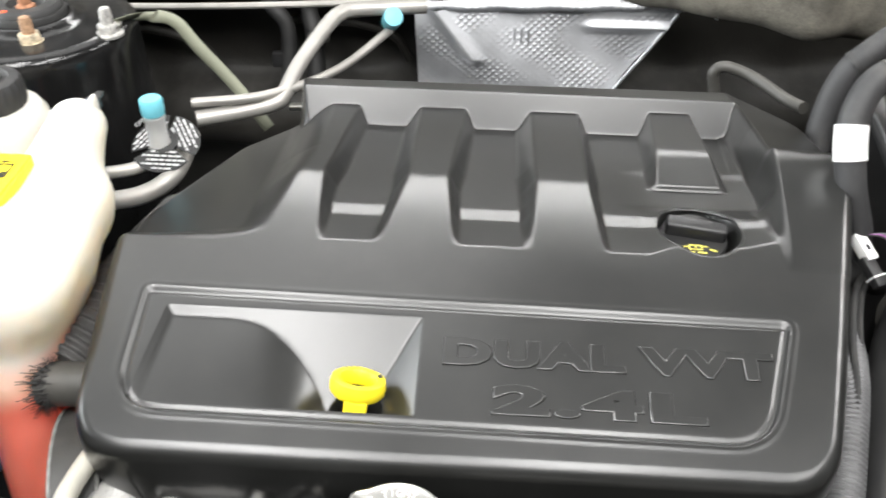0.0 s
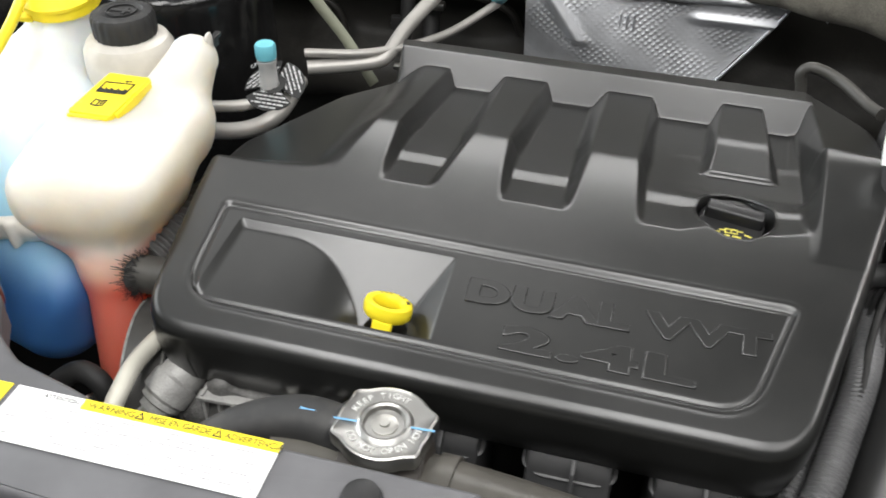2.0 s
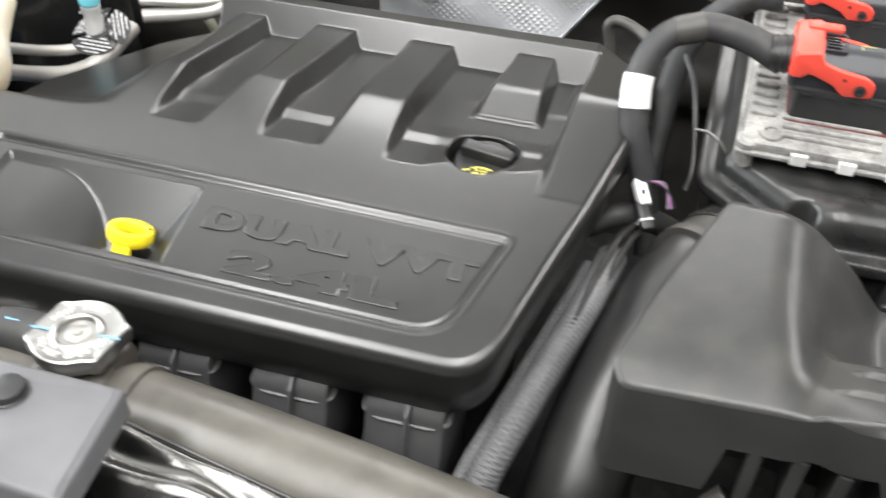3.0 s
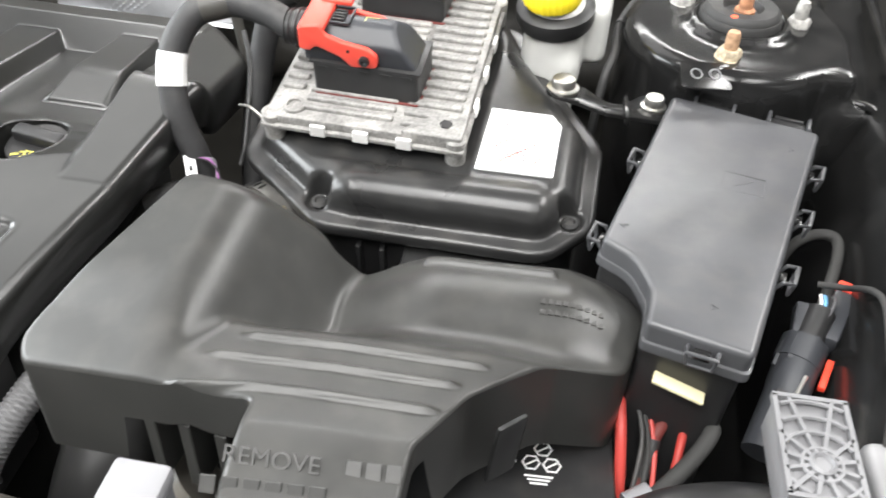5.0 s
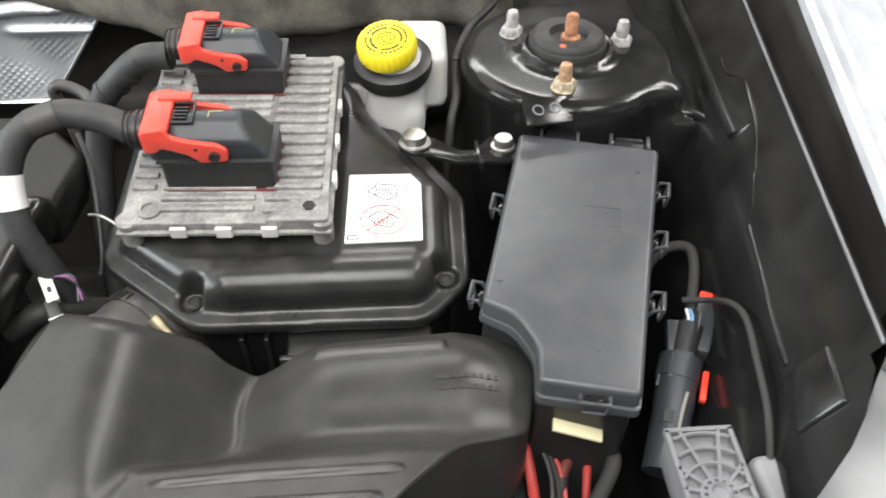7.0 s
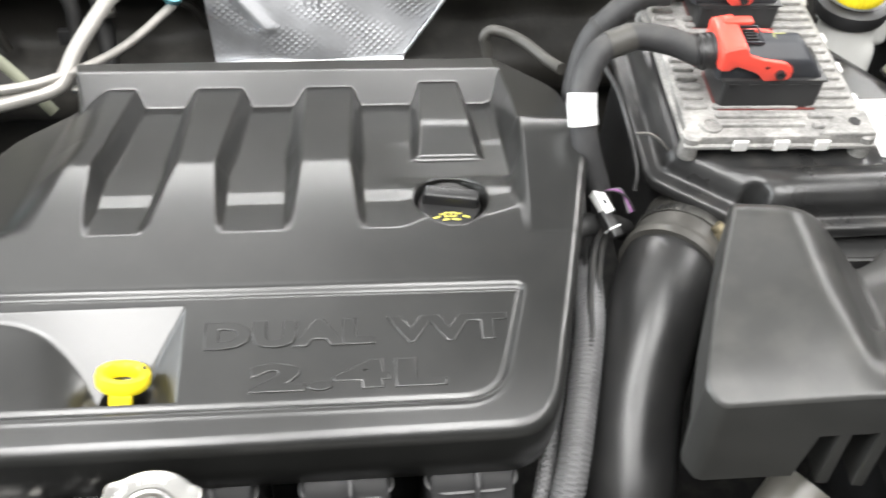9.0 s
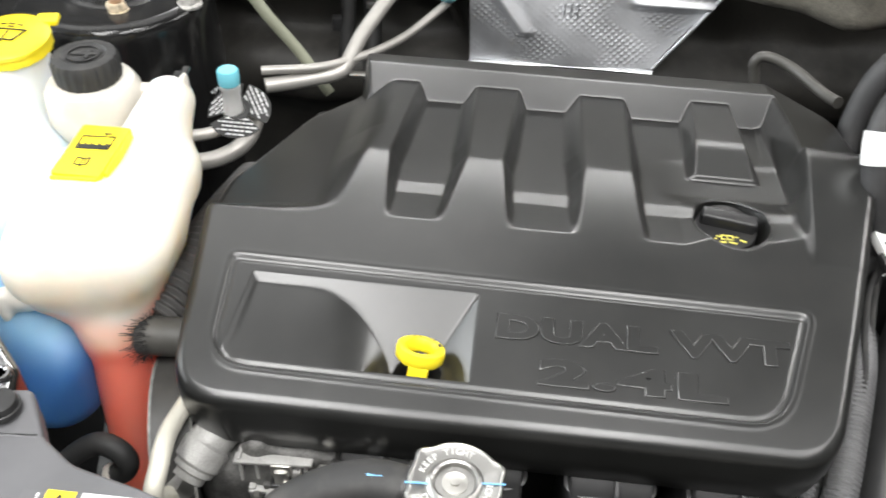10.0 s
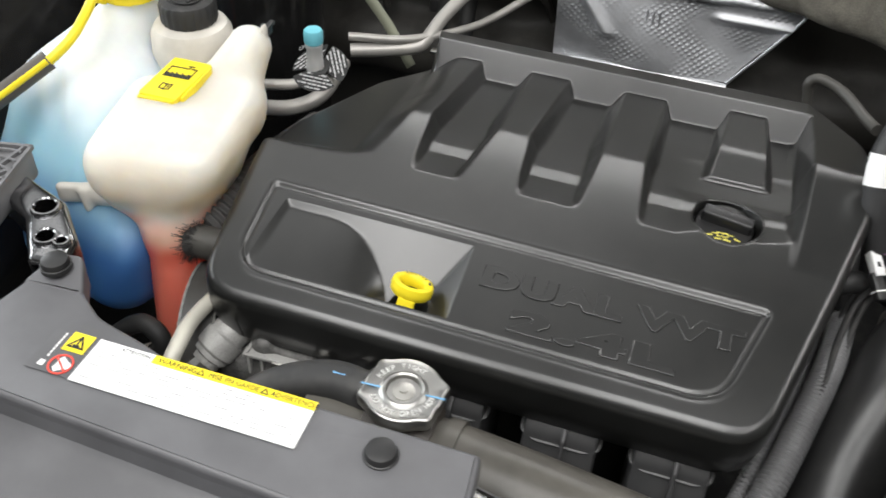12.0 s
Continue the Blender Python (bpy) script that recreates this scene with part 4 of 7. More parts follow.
def top_panel():
    th = thing("radiator_top_panel", "matt grey plastic panel over the radiator with a pressed raised arm", "panel")
    top = round_poly([(0.045, 0.231, 0.004), (-0.185, 0.246, 0.08), (-0.215, 0.257, 0.05), (-0.258, 0.270, 0.04), (-0.284, 0.290, 0.02), (-0.300, 0.319, 0.008), (-0.322, 0.317, 0.008), (-0.334, 0.284, 0.01), (-0.346, 0.242, 0.006), (-0.352, 0.193, 0.004), (0.048, 0.151, 0.004)])
    part("top", prism(top, 1.020, 1.0405, 0.004, 3), TIN, th)
    arm = round_poly([(-0.281, 0.285, 0.004), (-0.300, 0.320, 0.008), (-0.322, 0.318, 0.008), (-0.336, 0.284, 0.006)])
    part("arm", prism(arm, 1.030, 1.0412, 0.004, 3, m=Matrix(((1, 0, 0, 0), (0, 1, 0, 0), (0, 0.22, 1, -0.22 * 0.288), (0, 0, 0, 1)))), TIN, th)
    bm = bmesh.new()
    prof = [(0.0, 1.038), (-0.004, 1.020), (-0.010, 1.0155), (-0.10, 1.005), (-0.16, 0.985), (-0.17, 0.90)]
    rows = []
    for k in range(13):
        t = k / 12
        x = -0.50 + 0.55 * t
        yb = 0.193 - 0.042 * (x + 0.352) / 0.40
        rows.append([bm.verts.new((x, yb + dy + 0.0015, z - 0.04 * max(0, -0.36 - x) / 0.14)) for dy, z in prof])
    for a, b in zip(rows, rows[1:]):
        for i in range(len(prof) - 1):
            bm.faces.new((a[i], b[i], b[i + 1], a[i + 1]))
    bmesh.ops.recalc_face_normals(bm, faces=bm.faces[:])
    bmesh.ops.solidify(bm, geom=bm.faces[:], thickness=0.003)
    part("front_slope", bm, TIN, th)
    return th


top_panel()
push_pin(-0.018, 0.212, 1.041)
push_pin(-0.313, 0.303, 1.049)


FADED = mat("faded_grey_print", (0.38, 0.38, 0.38), 0.6, blotch=0.2, blotch_scale=200)


def warning_label():
    th = thing("warning_label", "white warning sticker with a yellow heading band on the grey panel", "sticker", pose(-0.1585, 0.2245, 1.0408, 0, 0, -3.2))
    part("paper", box(0.172, 0.0400, 0.0008, 0, 0, 0.0008, 0.0003), WHITE, th, smooth=False)
    band = part("heading", box(0.126, 0.0074, 0.0004, 0.023, 0.0160, 0.0015), YELLOW, th, "yellow heading band", smooth=False)
    text_ob("print", "WARNING", 0.0060, INK, th, pose(-0.0360, 0.0140, 0.0018), 0.0001, 1.05)
    text_ob("print", "MISE EN GARDE", 0.0060, INK, th, pose(0.0040, 0.0140, 0.0018), 0.0001, 0.92)
    text_ob("print", "ADVERTENCIA", 0.0060, INK, th, pose(0.0520, 0.0140, 0.0018), 0.0001, 0.90)
    for x in (-0.002, 0.0475):
        picture("symbol", [(x - 0.0025, 0.0140, x + 0.0025, 0.0140), (x - 0.0025, 0.0140, x, 0.0182), (x + 0.0025, 0.0140, x, 0.0182)], 0.0008, INK, th, pose(0, 0, 0.0018), 0.0002)
    text_ob("print", "ATTENTION", 0.0042, INK, th, pose(-0.066, 0.0148, 0.0014), 0.0001, 1.0)
    random.seed(4)
    for k in range(7):
        x = -0.080
        y = 0.0090 - 0.0039 * k
        while x < 0.076:
            w = random.uniform(0.004, 0.013)
            if random.random() < 0.62:
                part("print_bar", box(min(w, 0.080 - x), 0.0007, 0.0002, x + w / 2, y, 0.0014), FADED, th, smooth=False)
            x += w + random.uniform(0.0015, 0.006)
    part("yellow_square", box(0.0175, 0.0175, 0.0006, -0.0985, 0.0112, 0.0008), YELLOW, th, "yellow square with a warning triangle", smooth=False)
    picture("symbol", [(-0.1045, 0.0065, -0.0925, 0.0065), (-0.1045, 0.0065, -0.0985, 0.0165), (-0.0925, 0.0065, -0.0985, 0.0165), (-0.0985, 0.0085, -0.0985, 0.0135), (-0.1005, 0.0080, -0.0965, 0.0080)], 0.0014, INK, th, pose(0, 0, 0.0013), 0.0003)
    part("dark_patch", box(0.036, 0.038, 0.0003, -0.104, 0.000, 0.0004), INK2, th, smooth=False)
    ring = lathe([(0.0078, 0.0), (0.0092, 0.0), (0.0092, 0.0006), (0.0078, 0.0006), (0.0078, 0.0)], 32, x=-0.0985, y=-0.0100, z=0.0006, cap=False)
    part("red_ring", join(ring, box(0.0165, 0.0014, 0.0004, m=pose(-0.0985, -0.0100, 0.0012, 0, 0, -40))), RED, th, "red prohibition ring")
    part("pictogram", lathe([(0.0060, 0.0), (0.0060, 0.0003), (0.0, 0.0004)], 10, x=-0.0975, y=-0.0100, z=0.0006, lobe=lambda a: 1 + 0.3 * math.cos(3 * a)), WHITE, th, smooth=False)
    for k in range(8):
        part("print_bar", box(0.0014, 0.0022, 0.0003, -0.1120, 0.016 - 0.0030 * k, 0.0007), WHITE, th, smooth=False)
    part("print_bar", box(0.0045, 0.0050, 0.0003, -0.1125, -0.0125, 0.0007), WHITE, th, smooth=False)
    return th


INK2 = mat("dark_grey_print", (0.10, 0.10, 0.105), 0.4)
warning_label()


def side_panel():
    th = thing("radiator_side_panel", "matt grey plastic panel beside the hood latch", "panel")
    part("top", prism(round_poly([(0.264, 0.222, 0.004), (0.268, 0.100, 0.004), (0.62, 0.115, 0.01), (0.60, 0.205, 0.02), (0.405, 0.212, 0.01)]), 0.985, 1.018, 0.005, 3), TIN, th)
    part("back_fold", box(0.150, 0.004, 0.040, 0, 0, 0, 0.0015), TIN, th, m=pose(0.335, 0.2165, 0.992, 0, 0, -4))
    return th


side_panel()
push_pin(0.322, 0.186, 1.018)


CHROME2 = mat("bright_plated_steel", (0.15, 0.148, 0.142), 0.26, 1.0, grain=0.2, grain_scale=300, rough_var=0.1)


def latch():
    th = thing("hood_latch", "bright plated hood latch bracket between the grey panels", "latch")
    part("plate", prism(round_poly([(0.07, 0.150, 0.01), (0.25, 0.150, 0.01), (0.25, 0.205, 0.012), (0.075, 0.218, 0.012)]), 0.955, 0.962, 0.003, 2), STEEL, th)
    xs, rows = np.linspace(-0.004, 0.272, 56), ((0.0, -0.006), (-0.0015, 0.0005), (-0.005, 0.0005), (-0.010, -0.0045), (-0.017, -0.0065), (-0.024, -0.001), (-0.028, 0.0010), (-0.033, -0.003), (-0.040, -0.013), (-0.052, -0.018))
    verts = [(x, 0.2505 - 0.185 * x + dy * (1 + 0.18 * math.sin(38 * x + 1)), 0.9885 - 0.125 * x + dz * (1 + 0.35 * math.sin(55 * x)) + 0.0012 * math.sin(70 * x + 200 * dy)) for x in xs for dy, dz in rows]
    n = len(rows)
    pymesh("pressed_plate", verts, [(i * n + k, i * n + k + 1, (i + 1) * n + k + 1, (i + 1) * n + k) for i in range(len(xs) - 1) for k in range(n - 1)], CHROME2, th, "bright wavy pressed plate")
    part("bolt", lathe([(0.011, 0), (0.011, 0.004), (0.008, 0.005), (0.008, 0.011), (0.0, 0.012)], 20, x=0.12, y=0.175, z=0.962), STEEL, th)
    part("bolt", lathe([(0.011, 0), (0.011, 0.004), (0.008, 0.005), (0.008, 0.011), (0.0, 0.012)], 20, x=0.215, y=0.170, z=0.962), STEEL, th)
    return th


latch()


def support_bar():
    """The pressed support arm that carries the hood bumper."""
    th = thing("support_bracket", "satin grey pressed steel bracket with collared bolt holes", "bracket")
    o = round_poly([(-0.56, 0.40, 0.02), (-0.47, 0.393, 0.03), (-0.415, 0.375, 0.03), (-0.378, 0.353, 0.02), (-0.343, 0.306, 0.004), (-0.312, 0.306, 0.004), (-0.321, 0.343, 0.012), (-0.356, 0.381, 0.02), (-0.41, 0.404, 0.03), (-0.47, 0.430, 0.03), (-0.56, 0.45, 0.02)], 6)
    holes = ((-0.364, 0.365, 0.0095), (-0.342, 0.332, 0.0075), (-0.327, 0.331, 0.0045))

    def f(p):
        d2 = d_poly((p[0], p[1]), o)
        top = 1.045 - 0.35 * np.clip(-0.41 - p[0], 0, 1)
        d = smax(smax(d2, p[2] - top, 0.008), 1.012 - 0.4 * np.clip(-0.41 - p[0], 0, 1) - p[2], 0.003)
        for x, y, r in holes:
            d = smax(d, -d_cone(p, (x, y), r, r, 1.0, 1.09, 0.001), 0.0012)
        # a pressed channel along the middle of the arm
        d = smax(d, -d_pill(p, (-0.53, 0.420, 1.018), (-0.395, 0.386, 1.056), 0.0085), 0.004)
        return d
    moulded("arm", f, (-0.57, 0.29, 0.93), (-0.29, 0.46, 1.06), 0.0027, BARM, th)
    for x, y, r in holes:
        collar = part("collar", lathe([(r - 0.0006, -0.010), (r - 0.0006, 0.0022), (r + 0.0006, 0.0032), (r + 0.0020, 0.0030), (r + 0.0028, 0.0016), (r + 0.0034, -0.002)], 28, cap=False), BARM, th, "raised steel collar", m=pose(x, y, 1.0455, 2, 3, 0))
        # black disc down in the hole, the shade there put into its colour
        part("hole_shade", lathe([(0.0, 0.0), (r * 0.98, 0.0), (r * 0.98, -0.003), (0.0, -0.003)], 20, z=-0.026), INK, collar, "black disc for the shade in the bolt hole")
    return th


BARM = mat("satin_grey_steel", (0.30, 0.30, 0.305), 0.19, 1.0, grain=0.15, grain_scale=700, rough_var=0.08)
support_bar()


def hood_bumper(m, w, ln, cy):
    """w by ln metres, the round boss at cy along it."""
    th = thing("hood_bumper", "grey plastic bumper block with a cast grid on its top", "bumper", m, group="hood bumpers")
    a, b = w / 2, ln / 2
    part("block", box(w, ln, 0.028, 0, 0, -0.0155, 0.0035), TINL, th)
    part("border", join(box(w + 0.0014, 0.003, 0.0042, 0, b, 0), box(w + 0.0014, 0.003, 0.0042, 0, -b, 0), box(0.003, ln, 0.0042, a - 0.0007, 0, 0), box(0.003, ln, 0.0042, 0.0007 - a, 0, 0)), TINL, th)
    r = 0.011
    while r < 0.09:
        arc = []
        for k in range(121):
            q = 2 * math.pi * k / 120 - math.pi / 2
            p = (r * math.cos(q), cy + r * math.sin(q), 0.001)
            if abs(p[0]) < a - 0.002 and abs(p[1]) < b - 0.002 and k < 120:
                arc.append(p)
            else:
                if len(arc) > 3:
                    part("ring_rib", tube(arc, 0.0015, 6, 1, smooth=False), TINL, th)
                arc = []
        r += 0.0112
    for k in range(12):
        q = radians(-15 + k * 30)
        c, d = math.cos(q), math.sin(q)
        reach = min((a - 0.001) / max(abs(c), 1e-6), ((b - cy if d > 0 else b + cy) - 0.001) / max(abs(d), 1e-6))
        if reach > 0.010:
            part("spoke_rib", box(reach - 0.007, 0.0024, 0.0042, m=pose((reach + 0.007) / 2 * c, cy + (reach + 0.007) / 2 * d, 0, 0, 0, math.degrees(q))), TINL, th, smooth=False)
    part("boss", lathe([(0.0078, -0.002), (0.0078, 0.003), (0.0060, 0.0042), (0.0045, 0.0020), (0.0, 0.0020)], 24, y=cy), TINL, th)
    return th


hood_bumper(pose(-0.4225, 0.369, 1.060, 0, 0, 8.7), 0.040, 0.098, -0.003)
hood_bumper(pose(0.795, 0.293, 1.048, 0, 0, -3), 0.042, 0.070, -0.0126)


# ---- below the engine cover ----
CASTD = mat("dark_cast_alloy", (0.10, 0.098, 0.094), 0.6, 0.3, grain=1.0, grain_scale=350, blotch=0.4, blotch_scale=60, fine=0.5, fine_scale=500)


def compressor():
    th = thing("air_conditioning_compressor", "rough grey cast alloy compressor with a screwed elbow fitting", "compressor")

    def f(p):
        d = d_box(p, (-0.155, 0.405, 0.860), (0.075, 0.055, 0.060), 0.02, -4)
        d = smin(d, d_box(p, (-0.160, 0.388, 0.915), (0.032, 0.030, 0.020), 0.006, -4), 0.008)
        d = smin(d, d_box(p, (-0.128, 0.376, 0.905), (0.012, 0.018, 0.026), 0.004, -4), 0.004)
        for x in (-0.186, -0.168, -0.150):
            d = smin(d, d_pill(p, (x, 0.360, 0.895), (x, 0.376, 0.932), 0.005, 0.006), 0.002)
        d = smin(d, d_pill(p, (-0.178, 0.366, 0.934), (-0.172, 0.40, 0.938), 0.010), 0.005)
        return d + 0.0006 * np.sin(p[0] * 900) * np.sin(p[1] * 700) * np.sin(p[2] * 800)
    moulded("housing", f, (-0.25, 0.33, 0.78), (-0.06, 0.48, 0.965), 0.0030, CASTD, th)
    elbow = [(-0.232, 0.350, 0.912), (-0.224, 0.360, 0.921), (-0.215, 0.374, 0.930), (-0.203, 0.387, 0.934), (-0.180, 0.392, 0.930), (-0.16, 0.395, 0.92)]
    ebow = part("elbow", tube(elbow, lambda t, g: 0.0175 + 0.0022 * (0.16 < t < 0.34) - 0.003 * (t < 0.08), 24, 8), ALLOY, th)
    part("hex_nut", lathe([(0.0125, -0.008), (0.0140, -0.006), (0.0140, 0.006), (0.0125, 0.008)], 6), STEEL, ebow, "plated hexagon nut", m=look((-0.235, 0.3455, 0.9085), (-0.215, 0.374, 0.930)))
    part("clip", join(box(0.016, 0.008, 0.012, -0.158, 0.353, 0.925, 0.0015), box(0.010, 0.006, 0.018, -0.158, 0.349, 0.918, 0.001)), STEEL, th, "small plated spring clip")
    for k in range(5):
        part("rib_plate", box(0.0030, 0.026, 0.044, -0.190 + 0.0125 * k, 0.366, 0.912 - 0.002 * k, 0.0010), ALLOY, th)
    part("cross_plate", box(0.060, 0.010, 0.0040, -0.164, 0.356, 0.930, 0.0012), ALLOY, th)
    part("cross_plate", box(0.050, 0.012, 0.0040, -0.160, 0.352, 0.900, 0.0012), ALLOY, th)
    random.seed(31)
    for k in range(9):
        x, z = -0.182 + 0.0115 * k, 0.908 + random.uniform(-0.012, 0.022)
        part("bracket", box(random.uniform(0.005, 0.011), 0.014, random.uniform(0.010, 0.024), x, 0.352 + random.uniform(-0.006, 0.006), z, 0.0012), (ALLOY, CASTD, BLACK)[k % 3], th, smooth=False)
        part("bolt", lathe([(0.0042, 0), (0.0042, 0.004), (0.0028, 0.005), (0.0, 0.005)], 6, m=pose(x + 0.005, 0.343, z + 0.006, 80, 0, 0)), (STEEL, ALLOY)[k % 2], th)
    part("black_pipe", tube([(-0.120, 0.350, 0.936), (-0.100, 0.346, 0.930), (-0.080, 0.352, 0.915), (-0.072, 0.36, 0.88)], 0.0055, 12, 6), BLACK, th)
    part("plug_clip", box(0.014, 0.008, 0.010, -0.160, 0.348, 0.908, 0.002), BLACK, th)
    for x, y, z in ((-0.126, 0.357, 0.920), (-0.126, 0.357, 0.892), (-0.178, 0.350, 0.890)):
        part("bolt", lathe([(0.0065, 0), (0.0065, 0.005), (0.0045, 0.006), (0.0, 0.006)], 6, m=pose(x, y, z, 90, 0, 0)), STEEL, th)
    return th


compressor()


BELT = mat("worn_black_belt", (0.035, 0.034, 0.032), 0.5, grain=0.3, grain_scale=500, blotch=0.2, dust=0.06)
BELTEDGE = mat("pale_grey_belt_edge", (0.20, 0.195, 0.185), 0.6, blotch=0.3, blotch_scale=120)


def drive_belt():
    th = thing("drive_pulley", "black ribbed belt over a dark pulley", "pulley", pose(-0.252, 0.404, 0.873, 0, 90, 12))
    part("pulley", lathe([(0.050, -0.014), (0.074, -0.014), (0.074, 0.014), (0.050, 0.014), (0.045, 0.003), (0.015, 0.003), (0.015, 0.012), (0.0, 0.012)], 48), DARK, th)
    part("belt", lathe([(0.0745, -0.015), (0.0785, -0.015), (0.0785, 0.015), (0.0745, 0.015), (0.0745, -0.015)], 64, cap=False), BELT, th, "worn black belt back")
    for z in (-0.0155, 0.0155):
        part("belt_edge", lathe([(0.0740, z - 0.001), (0.0792, z - 0.001), (0.0792, z + 0.001), (0.0740, z + 0.001), (0.0740, z - 0.001)], 64, cap=False), BELTEDGE, th)
    return th


drive_belt()


def heater_pipe():
    th = thing("coolant_pipe", "pale bent metal pipe looping below the engine cover", "pipe")
    part("pipe", tube([(-0.218, 0.44, 0.957), (-0.230, 0.396, 0.958), (-0.240, 0.358, 0.956), (-0.239, 0.326, 0.954), (-0.240, 0.310, 0.944), (-0.241, 0.318, 0.925), (-0.240, 0.335, 0.910), (-0.235, 0.346, 0.909)], 0.0072, 16), PALEPIPE, th)
    return th


PALEPIPE = mat("pale_painted_pipe", (0.55, 0.53, 0.46), 0.45, 0.2, blotch=0.15)
heater_pipe()


def engine_block():
    th = thing("engine_block", "dark cast engine block under its cover", "engine")
    part("block", box(0.42, 0.34, 0.44, 0.02, 0.60, 0.72, 0.02), DARK, th)
    part("head", box(0.46, 0.36, 0.06, 0.03, 0.615, 0.935, 0.012), DARK, th)
    part("sump", box(0.36, 0.28, 0.08, 0.02, 0.60, 0.475, 0.02), DARK, th)
    return th


engine_block()


def bar_shape(profile, half, bevel):
    """A body with one (y, z) profile across its whole width."""
    bm = bmesh.new()
    a = [bm.verts.new((-half, y, z)) for y, z in profile]
    b = [bm.verts.new((half, y, z)) for y, z in profile]
    n = len(profile)
    for i in range(n):
        j = (i + 1) % n
        bm.faces.new((a[i], a[j], b[j], b[i]))
    bm.faces.new(a[::-1])
    bm.faces.new(b)
    bmesh.ops.recalc_face_normals(bm, faces=bm.faces[:])
    bmesh.ops.bevel(bm, geom=bm.edges[:], offset=bevel, segments=2, profile=0.5, affect="EDGES")
    return bm


def intake_runner():
    th = thing("intake_runner", "grey-black plastic intake runner with cross ribs", "intake runner", group="intake runners")
    part("body", bar_shape([(0.06, 0.046), (0.022, 0.041), (-0.006, 0.020), (-0.008, 0.008), (-0.020, -0.022), (-0.027, -0.09), (0.06, -0.09)], 0.030, 0.005), RUN, th)
    lip = round_poly([(0.033, 0.010, 0.004), (-0.033, 0.010, 0.004), (-0.033, -0.004, 0.008), (-0.020, -0.0092, 0.02), (0.020, -0.0092, 0.02), (0.033, -0.004, 0.008)], 6)
    part("lip", prism(lip, -0.0008, 0.0008, 0.0004, 1), RUN, th, m=pose(0, 0, 0.0125, 14, 0, 0))
    part("lip", prism(lip * 0.97, -0.0008, 0.0008, 0.0004, 1), RUN, th, m=pose(0, -0.020, -0.034, 14, 0, 0))
    part("rib", bar_shape([(0.03, 0.046), (0.012, 0.040), (-0.012, 0.021), (-0.024, -0.018), (-0.032, -0.06), (0.0, -0.06), (0.03, 0.02)], 0.0016, 0.0006), RUN, th, m=pose(0.003, 0, 0))
    return th


RUN = mat("grey_runner_plastic", (0.052, 0.052, 0.053), 0.42, grain=0.2, grain_scale=1200, dust=0.08)
first = intake_runner()
SLIM = Matrix.Diagonal((1.03, 1.1, 1.1, 1.0))
first.matrix_basis = pose(-0.085, 0.366, 0.902, 0, 0, -3) @ SLIM
for x in (-0.006, 0.092, 0.184):
    copy_thing(first, pose(x, 0.366 - 0.06 * (x + 0.08), 0.902, 0, 0, -3) @ SLIM)


# ---- air box, control unit and its plugs ----
BOX_POSE = pose(0.535, 0.62, 1.045, 8, 0, -6)


def air_box():
    th = thing("air_box", "black plastic air filter box with a clipped lid", "air filter box", BOX_POSE)
    rim = round_poly([(-0.150, 0.17, 0.02), (-0.150, -0.062, 0.03), (-0.062, -0.130, 0.03), (0.122, -0.124, 0.035), (0.156, -0.085, 0.035), (0.154, 0.012, 0.04), (0.085, 0.112, 0.03), (0.06, 0.17, 0.02)], 8)

    def lid(p):
        d2 = d_poly((p[0], p[1]), rim)
        top = smax(d2 + 0.016, p[2] - 0.0, 0.030)
        body = smax(top, -0.034 - p[2], 0.002)
        fl = smax(smax(d2, p[2] + 0.026, 0.003), -0.040 - p[2], 0.003)
        d = smin(body, fl, 0.006)
        # the raised front roll between the screw pockets
        d = smin(d, smax(d_pill(p, (-0.035, -0.098, -0.012), (0.105, -0.092, -0.012), 0.015), -0.036 - p[2], 0.002), 0.012)
        for c in ((-0.067, -0.103), (0.136, -0.082)):
            d = smax(d, -d_cone(p, c, 0.0105, 0.0125, -0.032, 0.03, 0.002), 0.0025)
        d = smax(d, -d_box(p, (-0.04, 0.04, 0.003), (0.088, 0.118, 0.006), 0.003), 0.003)
        return d
    moulded("lid", lid, (-0.165, -0.145, -0.046), (0.170, 0.185, 0.012), 0.0030, LIDM, th)
    for c in ((-0.067, -0.103), (0.136, -0.082)):
        part("screw", lathe([(0.007, -0.034), (0.007, -0.029), (0.0045, -0.027), (0.003, -0.029), (0.0, -0.029)], 20, x=c[0], y=c[1]), DARK, th)
    base = round_poly([(-0.135, 0.16, 0.02), (-0.135, -0.055, 0.03), (-0.055, -0.118, 0.03), (0.115, -0.112, 0.035), (0.142, -0.08, 0.035), (0.142, 0.01, 0.04), (0.075, 0.105, 0.03), (0.055, 0.16, 0.02)], 6)
    part("base", prism(base, -0.20, -0.038, 0.0), BLACK, th)
    part("inlet", join(box(0.118, 0.040, 0.050, 0.066, -0.128, -0.072, 0.008), box(0.126, 0.006, 0.056, 0.066, -0.146, -0.072, 0.003)), LIDM, th)
    for k in range(4):
        part("base_rib", box(0.004, 0.012, 0.12, -0.03 + 0.02 * k, -0.120, -0.11, 0.001), BLACK, th, smooth=False)
    return th


LIDM = mat("smooth_black_plastic", (0.020, 0.020, 0.020), 0.30, grain=0.12, grain_scale=700, rough_var=0.10, dust=0.08)
air_box()


